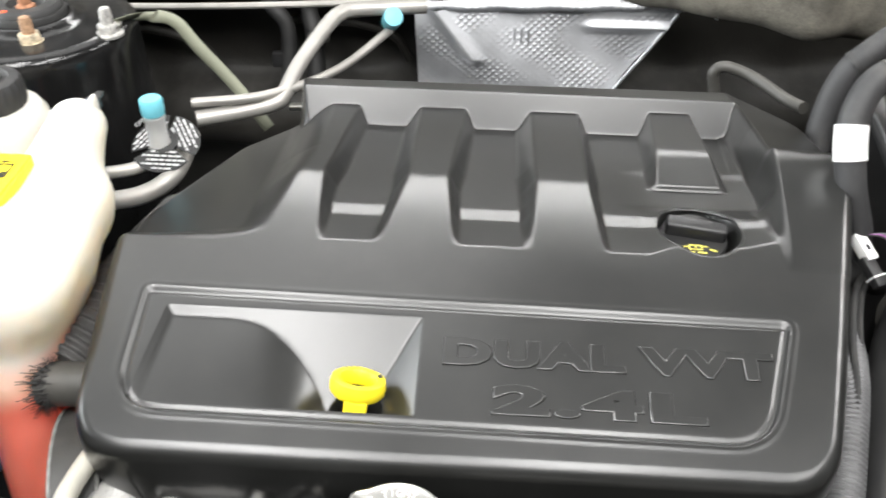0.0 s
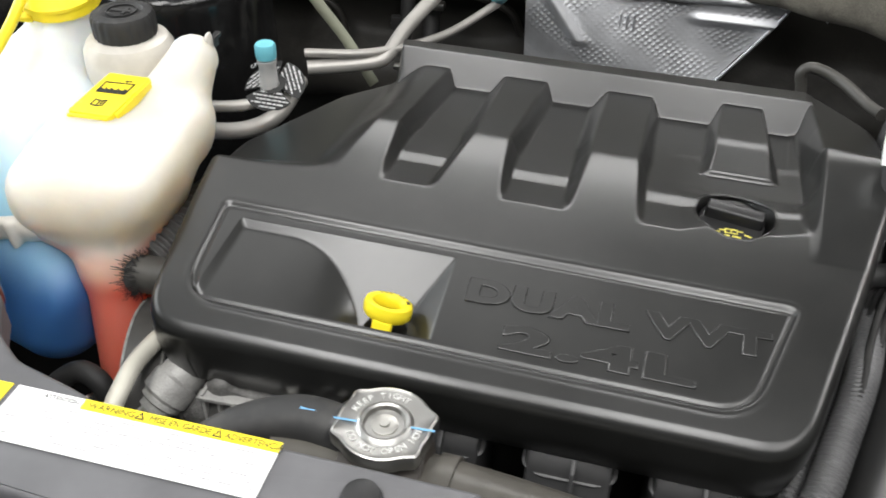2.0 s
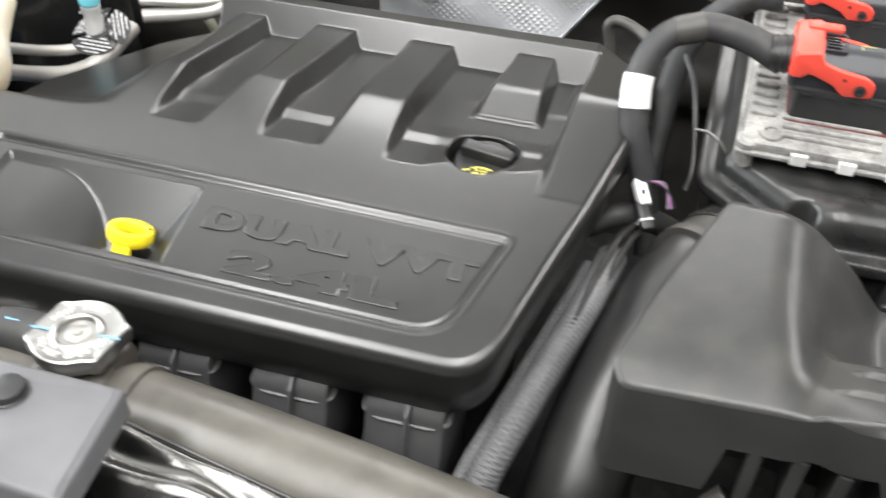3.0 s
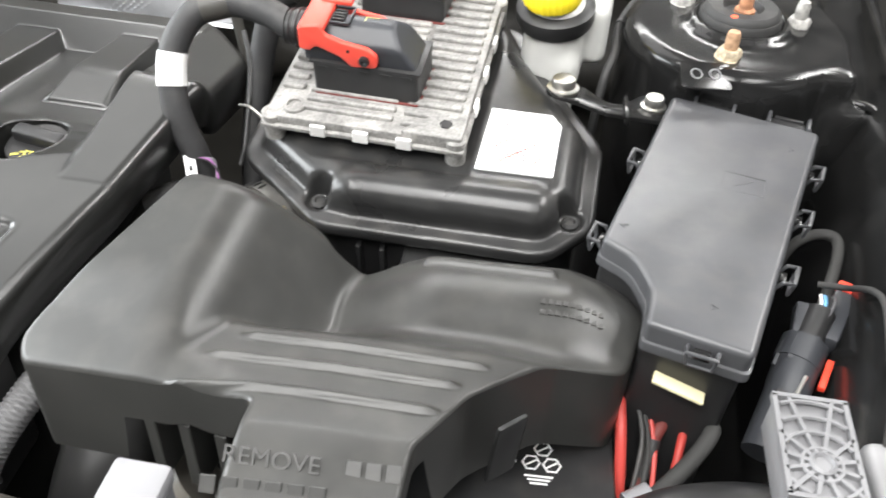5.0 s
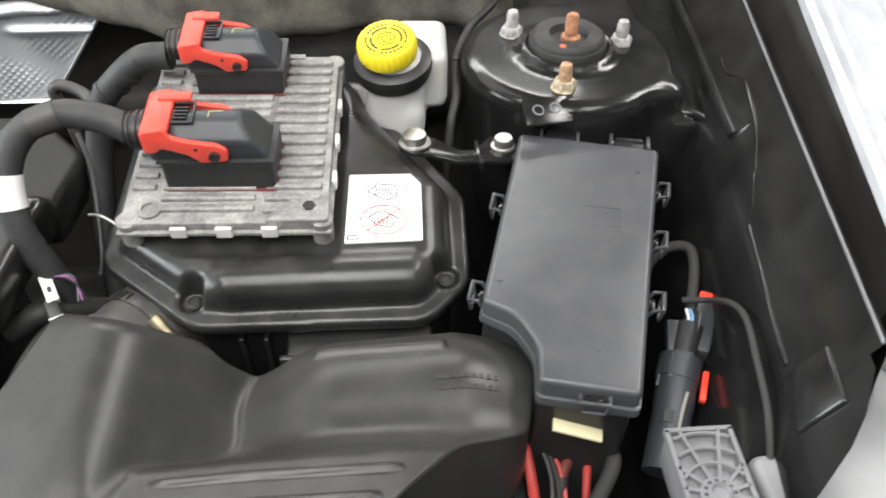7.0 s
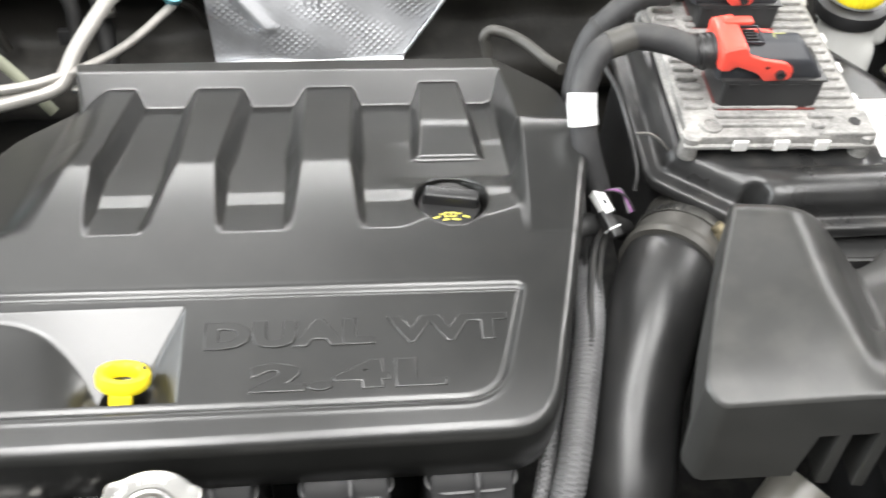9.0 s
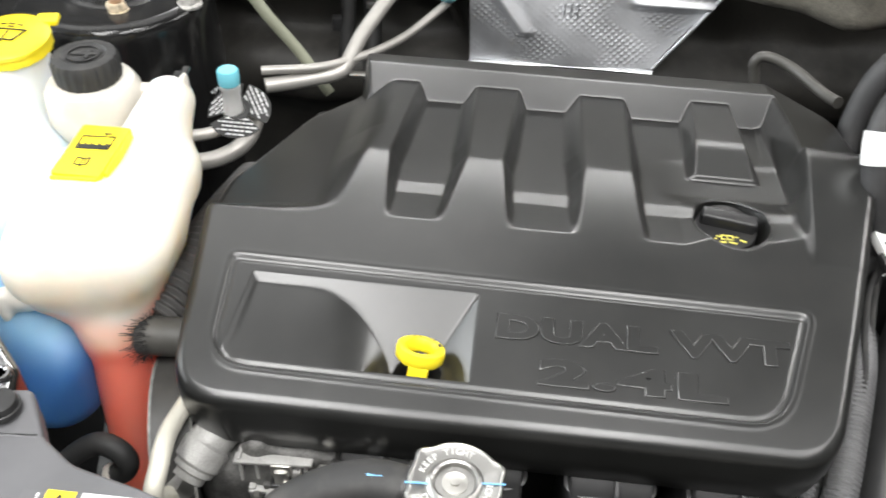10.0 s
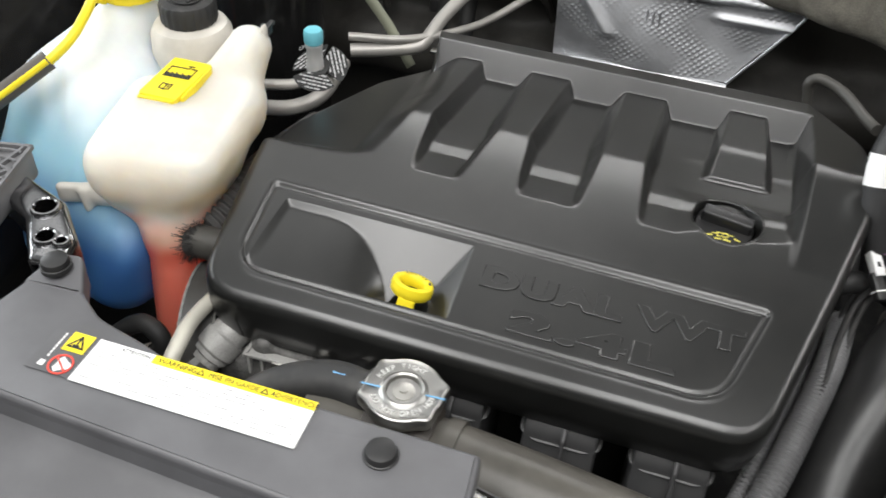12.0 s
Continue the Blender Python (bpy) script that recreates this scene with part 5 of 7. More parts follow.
def control_unit():
    th = thing("engine_control_unit", "finned cast alloy engine control unit dusted white", "control unit", BOX_POSE @ pose(-0.0405, 0.041, 0.0065, 0.6, 0, 0))
    part("case", box(0.163, 0.208, 0.012, 0, 0, 0.010, 0.002), ECUM, th)
    part("edge", join(box(0.170, 0.215, 0.004, 0, 0, 0.006, 0.001)), ECUM, th)
    for sx in (-1, 1):
        for sy in (-1, 1):
            part("foot", lathe([(0.0085, -0.010), (0.0090, 0.014), (0.0075, 0.0155), (0.0045, 0.0155), (0.004, 0.013), (0.0, 0.013)], 20, x=sx * 0.077, y=sy * 0.098), ECUM, th)
    made = {}

    def add(x, y, ln):
        if ln not in made:
            me = bpy.data.meshes.new("fin")
            fin = box(ln, 0.0066, 0.0055, 0, 0, 0, 0.0020, 2)
            fin.to_mesh(me)
            fin.free()
            me.materials.append(ECUM)
            made[ln] = me
        ob = new("fin", made[ln])
        ob.parent = th
        ob.matrix_basis = pose(x, y, 0.0170)
    for k in range(15):
        y = 0.092 - 0.0131 * k
        add(0.053, y, 0.046)
        if k < 13:
            add(-0.068, y, 0.020)
    for k in range(3):
        add(-0.015, -0.066 - 0.0115 * k, 0.076)
    for k in range(5):
        add(-0.012, 0.064 - 0.0105 * k, 0.076)
    for k in range(2):
        part("boss", lathe([(0.010, 0.015), (0.0095, 0.0185), (0.006, 0.019), (0.0055, 0.017), (0.0, 0.017)], 20, x=0.060 - 0.12 * k, y=-0.090), ECUM, th)
    for k in range(3):
        part("edge_tab", box(0.013, 0.0035, 0.011, -0.036 + 0.036 * k, -0.1065, 0.008, 0.001), WHITEMET, th, smooth=False)
        part("edge_tab", box(0.0035, 0.013, 0.011, 0.0845, -0.05 + 0.045 * k, 0.008, 0.001), WHITEMET, th, smooth=False)
    corner = round_poly([(0.030, -0.104, 0.003), (0.083, -0.104, 0.004), (0.083, -0.072, 0.004), (0.056, -0.076, 0.008)])
    pad = part("corner_pad", prism(corner, 0.014, 0.0195, 0.002, 2), ECUM, th)
    part("hex_recess", lathe([(0.0055, 0.0), (0.0055, 0.0008), (0.0, 0.0004)], 6, x=0.067, y=-0.089, z=0.0195), DARK, pad)
    part("back_rib", box(0.12, 0.006, 0.006, -0.01, 0.098, 0.018, 0.001), ECUM, th)
    return th


ECUM = mat("dusty_cast_alloy", (0.19, 0.186, 0.180), 0.62, 0.35, grain=0.9, grain_scale=380, blotch=0.25, blotch_scale=48, rough_var=0.15, fine=0.5, fine_scale=420, color2=(0.38, 0.37, 0.352))
WHITEMET = mat("white_sealant_tab", (0.75, 0.74, 0.72), 0.55, 0.1)
control_unit()


CHALK = mat("pale_yellow_chalk", (0.55, 0.55, 0.22), 0.8)


def plug():
    """A wide connector with its red locking lever."""
    th = thing("wiring_plug", "wide dark grey wiring plug with a red locking lever", "plug", group="control unit plugs")
    part("socket", prism(round_poly([(-0.050, -0.024, 0.004), (0.050, -0.024, 0.004), (0.052, 0.026, 0.004), (-0.050, 0.026, 0.004)]), -0.009, 0.026, 0.001), BLACK, th)
    part("gasket", prism(round_poly([(-0.0515, -0.0258, 0.004), (0.0515, -0.0258, 0.004), (0.0535, 0.0275, 0.004), (-0.0515, 0.0275, 0.004)]), -0.010, -0.0066), DARKRED, th, "dark red rubber gasket")

    def hood(p):
        d = d_box(p, (-0.005, 0.0, 0.042), (0.054, 0.020, 0.019), 0.004)
        cut = (p[0] - 0.030) * 0.8 + (p[2] - 0.052) * 0.6
        d = smax(d, cut, 0.003)
        d = smax(d, (-p[1] - 0.012) * 0.7 + (p[2] - 0.055) * 0.7, 0.003)
        return smax(d, (p[1] - 0.012) * 0.7 + (p[2] - 0.055) * 0.7, 0.003)
    moulded("hood", hood, (-0.066, -0.03, 0.018), (0.06, 0.03, 0.066), 0.0024, PLUGM, th, sharp=50)
    part("lip", box(0.106, 0.048, 0.003, 0.0, 0.0, 0.0265, 0.001), BLACK, th)
    for k in range(5):
        part("socket_slot", box(0.009, 0.0008, 0.0022, -0.040 + 0.020 * k, -0.0243, 0.0225), INK, th, smooth=False)
    part("window_frame", join(box(0.018, 0.002, 0.003, -0.026, 0.013, 0.0618, 0.0006), box(0.018, 0.002, 0.003, -0.026, -0.010, 0.0618, 0.0006), box(0.002, 0.022, 0.003, -0.017, 0.0015, 0.0618, 0.0006)), PLUGM, th)
    for k in range(4):
        part("grip_rib", box(0.012, 0.0016, 0.006, -0.028, -0.006 + 0.004 * k, 0.061, 0.0004), BLACK, th, smooth=False)
    arm = round_poly([(-0.060, 0.036, 0.004), (-0.060, 0.060, 0.006), (-0.040, 0.064, 0.004), (-0.034, 0.054, 0.006), (-0.020, 0.049, 0.012), (0.004, 0.045, 0.012), (0.013, 0.038, 0.008), (0.013, 0.025, 0.006), (-0.012, 0.0235, 0.005), (-0.022, 0.033, 0.012), (-0.044, 0.042, 0.01), (-0.050, 0.036, 0.004)])
    bm = prism(arm, 0.0, 0.004, 0.0012)
    part("lever", bm, RED, th, "red locking lever", m=pose(0, -0.0205, 0.0035, 90, 0, 0))
    part("lever", prism(arm, 0.0, 0.004, 0.0012), RED, th, "red locking lever", m=pose(0, 0.0245, 0.0035, 90, 0, 0))
    part("lever_bridge", join(box(0.024, 0.048, 0.007, -0.048, 0.001, 0.0615, 0.0025), box(0.005, 0.048, 0.022, -0.0585, 0.001, 0.051, 0.002), box(0.030, 0.010, 0.005, -0.036, 0.018, 0.0645, 0.0015)), RED, th, "red lever bridge")
    part("pivot", lathe([(0.005, 0), (0.005, 0.003), (0.003, 0.0035), (0.0, 0.002)], 16, m=pose(0.001, -0.0245, 0.0365, 90, 0, 0)), BLACK, th)
    part("lever_hole", lathe([(0.0016, 0), (0.0016, 0.0004), (0.0, 0.0004)], 12, m=pose(-0.014, -0.0246, 0.0445, 90, 0, 0)), INK, th)
    part("cable_boot", tube([(-0.056, 0.0, 0.044), (-0.068, 0.0, 0.044), (-0.078, 0.0, 0.043)], lambda t, g: 0.0165 - 0.002 * t + 0.0016 * (math.sin(2 * math.pi * g / 0.0055) > 0), 20, 12), BLACK, th)
    picture("chalk_mark", [(-0.004, -0.002, -0.004, 0.004), (-0.004, 0.004, 0.008, 0.004)], 0.0007, CHALK, th, pose(0.0, 0.0, 0.0612))
    return th


PLUGM = mat("slate_plastic", (0.032, 0.034, 0.039), 0.42, grain=0.1, rough_var=0.06)
DARKRED = mat("dark_red_gasket", (0.16, 0.035, 0.03), 0.6)
one = plug()
one.matrix_basis = BOX_POSE @ pose(-0.046, -0.003, 0.029) @ Matrix.Diagonal((0.88, 1, 0.86, 1))
copy_thing(one, BOX_POSE @ pose(-0.044, 0.114, 0.029) @ Matrix.Diagonal((0.88, 1, 0.86, 1)))


def box_label():
    th = thing("service_label", "white paper label with service drawings on the air box", "sticker", BOX_POSE @ pose(0.085, -0.028, 0.0012))
    part("paper", prism(round_poly([(-0.031, -0.040, 0.001), (0.032, -0.037, 0.001), (0.031, 0.026, 0.001), (0.022, 0.038, 0.001), (-0.030, 0.037, 0.001)]), -0.001, 0.0006), WHITE, th, smooth=False)
    random.seed(9)
    strokes = []
    for cx, cy, r in ((0.0, 0.018, 0.013), (0.0, -0.015, 0.012)):
        pts = [(cx + r * random.uniform(0.7, 1.25) * math.cos(a), cy + 0.72 * r * random.uniform(0.7, 1.25) * math.sin(a)) for a in np.linspace(0, 6.28, 13)]
        strokes += [(*a, *b) for a, b in zip(pts, pts[1:])]
        strokes += [(cx - 0.6 * r + 0.2 * r * k, cy - 0.35 * r, cx - 0.5 * r + 0.2 * r * k, cy + 0.2 * r) for k in range(6)]
    strokes += [(0.016, 0.026, 0.020, 0.022), (0.020, 0.022, 0.020, 0.017), (-0.029, -0.036, -0.021, -0.036), (-0.029, -0.032, -0.021, -0.032), (-0.029, -0.036, -0.029, -0.032), (-0.021, -0.036, -0.021, -0.032)]
    picture("drawing", strokes, 0.0010, INK, th, pose(0, 0, 0.0008), 0.0002)
    ring = [(0.019 * math.cos(a), -0.015 + 0.016 * math.sin(a)) for a in np.linspace(0, 6.283, 33)]
    picture("red_ring", [(*a, *b) for a, b in zip(ring, ring[1:])] + [(-0.013, -0.027, 0.013, -0.003)], 0.0010, RED, th, pose(0, 0, 0.0010), 0.0002)
    return th


box_label()


# ---- hoses and looms right of the engine ----
def ribbed(r, pitch, deep):
    return lambda t, g: r + deep * (0.5 + 0.5 * math.cos(2 * math.pi * g / pitch))


HOSE = [(0.440, 0.574, 0.953), (0.420, 0.550, 0.953), (0.400, 0.526, 0.953), (0.378, 0.496, 0.946), (0.360, 0.462, 0.930), (0.341, 0.428, 0.905), (0.325, 0.385, 0.875), (0.314, 0.34, 0.83), (0.306, 0.28, 0.75)]


def intake_hose():
    th = thing("intake_hose", "wide glossy black intake hose clamped to the air box", "hose")
    part("hose", tube(HOSE, lambda t, g: 0.0395 + 0.0035 * (1 - float(sstep(0.30, 0.62, np.array(t)))), 36, 12), HOSEM, th)
    part("cuff", tube([(0.432, 0.564, 0.953), (0.412, 0.540, 0.953), (0.390, 0.514, 0.951)], lambda t, g: 0.0455 + 0.0022 * (t > 0.82) + 0.0015 * (t < 0.15), 40, 10), CUFFM, th, "grey rubber cuff")
    part("clamp_band", tube([(0.4155, 0.5440, 0.953), (0.4085, 0.5356, 0.953)], 0.0470, 40, 2), CLAMP, th, "plated worm-drive clamp band")
    part("clamp_screw", join(lathe([(0.0055, -0.014), (0.0055, 0.012)], 14), lathe([(0.0075, 0.010), (0.0085, 0.011), (0.0085, 0.018), (0.0, 0.018)], 20), box(0.012, 0.010, 0.018, 0, -0.004, 0, 0.002)), BRASSY, th, "brassy clamp screw",
         m=look((0.4345, 0.5135, 0.9885), (0.4005, 0.542, 1.022)))
    for k in range(6):
        a = radians(40 + 9 * k)
        part("band_slot", box(0.0075, 0.0012, 0.0022, 0, 0, 0.0471), INK, th, smooth=False, m=pose(0.412, 0.540, 0.953, 0, 0, 50) @ pose(0, 0, 0, -math.degrees(a) + 90 - 60, 0, 0))
    return th


BRASSY = mat("brassy_plating", (0.34, 0.29, 0.19), 0.42, 0.9, blotch=0.2, blotch_scale=120)
CLAMP = mat("dull_clamp_steel", (0.12, 0.118, 0.11), 0.5, 0.85, blotch=0.3, blotch_scale=80, rough_var=0.12)
HOSEM = mat("glossy_black_hose", (0.018, 0.018, 0.018), 0.34, spec=0.6, rough_var=0.06, dust=0.04)
CUFFM = mat("grey_rubber", (0.050, 0.048, 0.043), 0.5, grain=0.2, grain_scale=900, dust=0.15)
intake_hose()


CLOTH = mat("cloth_tape", (0.026, 0.026, 0.027), 0.58, grain=0.9, grain_scale=1100, dust=0.15, fine=0.3, fine_scale=900)


def engine_loom():
    th = thing("wiring_loom", "black wiring harness wrapped with a white tape band", "wiring harness")
    part("sleeve", tube([(0.432, 0.616, 1.105), (0.40, 0.628, 1.116), (0.365, 0.634, 1.119), (0.335, 0.626, 1.108), (0.320, 0.608, 1.080), (0.3225, 0.591, 1.045), (0.329, 0.585, 1.022), (0.337, 0.582, 1.0), (0.345, 0.582, 0.965)], 0.0118, 22, 24), CLOTH, th)
    part("white_band", tube([(0.3202, 0.6095, 1.082), (0.3196, 0.603, 1.071), (0.3204, 0.596, 1.058)], 0.0128, 24, 6), WHITE, th, "white paper tape band")
    part("bare_patch", tube([(0.366, 0.634, 1.1195), (0.344, 0.630, 1.114)], 0.0123, 20, 3), CUFFM, th, "worn grey tape patch")
    return th


engine_loom()


def plug_tail():
    th = thing("sensor_plug", "small plug with a white paper flag and thin wires", "plug", look((0.3335, 0.575, 1.000), (0.3455, 0.547, 0.983)) @ Matrix.Scale(0.8, 4))
    part("body", box(0.014, 0.012, 0.034, 0.003, -0.002, -0.040, 0.003), BLACK, th)
    part("flag", box(0.012, 0.013, 0.030, 0, 0, -0.014, 0.001), WHITE, th, "white paper flag")
    part("print_bar", box(0.004, 0.0004, 0.006, 0, 0.0067, -0.016), INK, th, smooth=False)
    part("seal", box(0.015, 0.013, 0.0015, 0.003, -0.002, -0.046), WHITE, th)
    for k, ma in enumerate((INK, VIOLET, TIN)):
        part("wire", tube([(-0.004, 0.006, -0.004), (-0.016 - 0.004 * k, 0.010, -0.010), (-0.026, 0.010 - 0.003 * k, -0.022), (-0.030 + 0.004 * k, 0.004, -0.038)], 0.0011, 6, 6), ma, th)
    return th


VIOLET = mat("violet_wire", (0.30, 0.10, 0.30), 0.5)
plug_tail()


def rear_loom():
    th = thing("wiring_loom", "black corrugated wiring harness behind the engine", "wiring harness")
    part("sleeve", tube([(0.440, 0.738, 1.108), (0.414, 0.742, 1.104), (0.388, 0.742, 1.084), (0.370, 0.742, 1.062), (0.360, 0.738, 1.03), (0.354, 0.725, 0.99), (0.352, 0.69, 0.93), (0.36, 0.65, 0.86)], 0.0125, 20, 20), CLOTH, th)
    for k in range(4):
        part("tape_wrap", tube([(0.4135 - 0.012 * k, 0.742, 1.1035 - 0.010 * k), (0.4095 - 0.012 * k, 0.742, 1.100 - 0.010 * k)], 0.0131, 20, 2), RUBBER, th)
    part("thin_hose", tube([(0.352, 0.770, 1.012), (0.345, 0.80, 1.006), (0.325, 0.845, 1.008), (0.299, 0.86, 1.013), (0.288, 0.862, 1.005), (0.292, 0.862, 0.985), (0.30, 0.86, 0.93)], 0.0062, 14), CUFFM, th)
    part("wire", tube([(0.36, 0.68, 1.07), (0.372, 0.65, 1.05), (0.378, 0.60, 1.01), (0.375, 0.585, 0.99)], 0.0022, 8), INK, th)
    part("clip_wire", tube([(0.374, 0.604, 1.040), (0.384, 0.599, 1.042), (0.394, 0.595, 1.037), (0.402, 0.592, 1.028), (0.408, 0.594, 1.016)], 0.0013, 8), STEEL, th)
    part("cross_hose", tube([(0.295, 0.56, 0.955), (0.325, 0.567, 0.968), (0.355, 0.58, 0.955), (0.38, 0.60, 0.93)], 0.011, 14), RUBBER, th)
    return th


rear_loom()


def braid(points, r, n, steps, amp):
    """A woven sleeve."""
    bm = tube(points, r, n, steps)
    line = spline(points, steps)
    bm.verts.ensure_lookup_table()
    gone = 0.0
    for i, q in enumerate(line):
        if i:
            gone += float(np.linalg.norm(q - line[i - 1]))
        for k in range(n):
            v = bm.verts[i * n + k]
            a, b = 2 * math.pi * gone / 0.0042, 2 * math.pi * 4 * k / n
            push = amp * max(math.sin(a + b), math.sin(a - b))
            v.co += (v.co - Vector(q)).normalized() * push
    return bm


def side_loom():
    th = thing("braided_loom", "grey-black braided sleeve running beside the engine cover", "wiring harness")
    path = [(0.322, 0.535, 0.945), (0.305, 0.468, 0.946), (0.284, 0.408, 0.934), (0.264, 0.355, 0.918), (0.249, 0.320, 0.895), (0.241, 0.295, 0.86)]
    part("sleeve", braid(path, 0.0122, 28, 110, 0.0009), BRAID, th)
    part("thin_sleeve", braid([(x - 0.019, y + 0.004, z - 0.018) for x, y, z in path], 0.0062, 18, 110, 0.0008), BRAID, th)
    for k in range(3):
        a = 2.1 * k
        off = (0.008 + 0.007 * math.cos(a), 0.010 * math.sin(a), 0.009 * math.sin(1.7 * a))
        part("wire", tube([(x + off[0], y + off[1], z + off[2]) for x, y, z in ((0.262, 0.365, 0.910), (0.278, 0.405, 0.928), (0.294, 0.452, 0.946), (0.306, 0.500, 0.955), (0.322, 0.545, 0.962), (0.344, 0.580, 0.960))], 0.0030, 8, 8), (RUBBER, INK, RUBBER)[k % 3], th)
    part("end_cap", tube([(0.246, 0.312, 0.886), (0.241, 0.296, 0.862)], 0.016, 20, 3), RUBBER, th)
    return th


BRAID = mat("braided_sleeve", (0.13, 0.13, 0.132), 0.45, grain=0.9, grain_scale=900, fine=0.5, fine_scale=900)
side_loom()

# ---- air duct over the battery ----
DUCT_EDGE = round_poly([(0.328, 0.297, 0.012), (0.482, 0.262, 0.006), (0.478, 0.170, 0.006), (0.566, 0.160, 0.006), (0.572, 0.240, 0.02), (0.597, 0.288, 0.03), (0.650, 0.345, 0.03), (0.698, 0.366, 0.025), (0.718, 0.43, 0.035),
                        (0.690, 0.462, 0.02), (0.548, 0.462, 0.02), (0.524, 0.446, 0.012), (0.490, 0.441, 0.014), (0.462, 0.462, 0.02), (0.434, 0.472, 0.014), (0.396, 0.462, 0.014), (0.345, 0.365, 0.02), (0.322, 0.312, 0.012)], 6)


def duct_height(x, y):
    plate = 1.0733 - 0.27 * (y - 0.273) - 0.05 * np.clip(x - 0.52, 0, 1) - 0.9 * np.clip(0.245 - y, 0, 1) ** 1.3
    roll = 1.0360 - 8.0 * (y - 0.410) ** 2 - 0.030 * (1 - sstep(0.480, 0.572, x)) - 1.8 * np.clip(x - 0.655, 0, 1) ** 1.5
    h = plate + (roll - plate) * sstep(0.330, 0.392, y)
    h = h - 0.016 * sstep(0.60, 0.70, x) * (1 - sstep(0.30, 0.42, y))
    a = 1.0490 + 0.285 * (x - 0.3285) + 0.085 * (y - 0.2887)
    b = 1.0890 + 0.20 * (y - 0.4148) - 1.22 * (x - 0.432 + 0.05 * (0.41 - y))
    c = 1.088 - 1.5 * (y - 0.438) - 0.5 * (x - 0.42)
    hump = smin(smin(a, b, 0.030) + 0.004, c, 0.022)
    h = smax(hump, h, 0.008)
    # the hump bends down to a straight front edge
    front = (y - 0.297) * 0.975 + (x - 0.328) * 0.223
    h = h + (smin(h, 1.0425 + 0.228 * (x - 0.328) + 0.42 * front, 0.014) - h) * (1 - sstep(0.462, 0.486, x))
    for yy, x0, x1 in ((0.2715, 0.424, 0.584), (0.2975, 0.442, 0.594), (0.320, 0.456, 0.609)):
        line = yy - 0.020 * (x - 0.5)
        h = h + 0.0042 * np.exp(-((y - line) / 0.0026) ** 4) * sstep(x0, x0 + 0.014, x) * (1 - sstep(x1 - 0.010, x1, x))
    h = h + 0.005 * np.exp(-((y - 0.437 + 0.05 * (x - 0.6)) / 0.0055) ** 4) * sstep(0.553, 0.557, x) * (1 - sstep(0.646, 0.650, x))
    e = -d_poly((x, y), DUCT_EDGE)
    rad = 0.0030
    q = np.clip(rad - e, 0, rad)
    return h - (rad - np.sqrt(np.maximum(rad * rad - q * q, 0)))


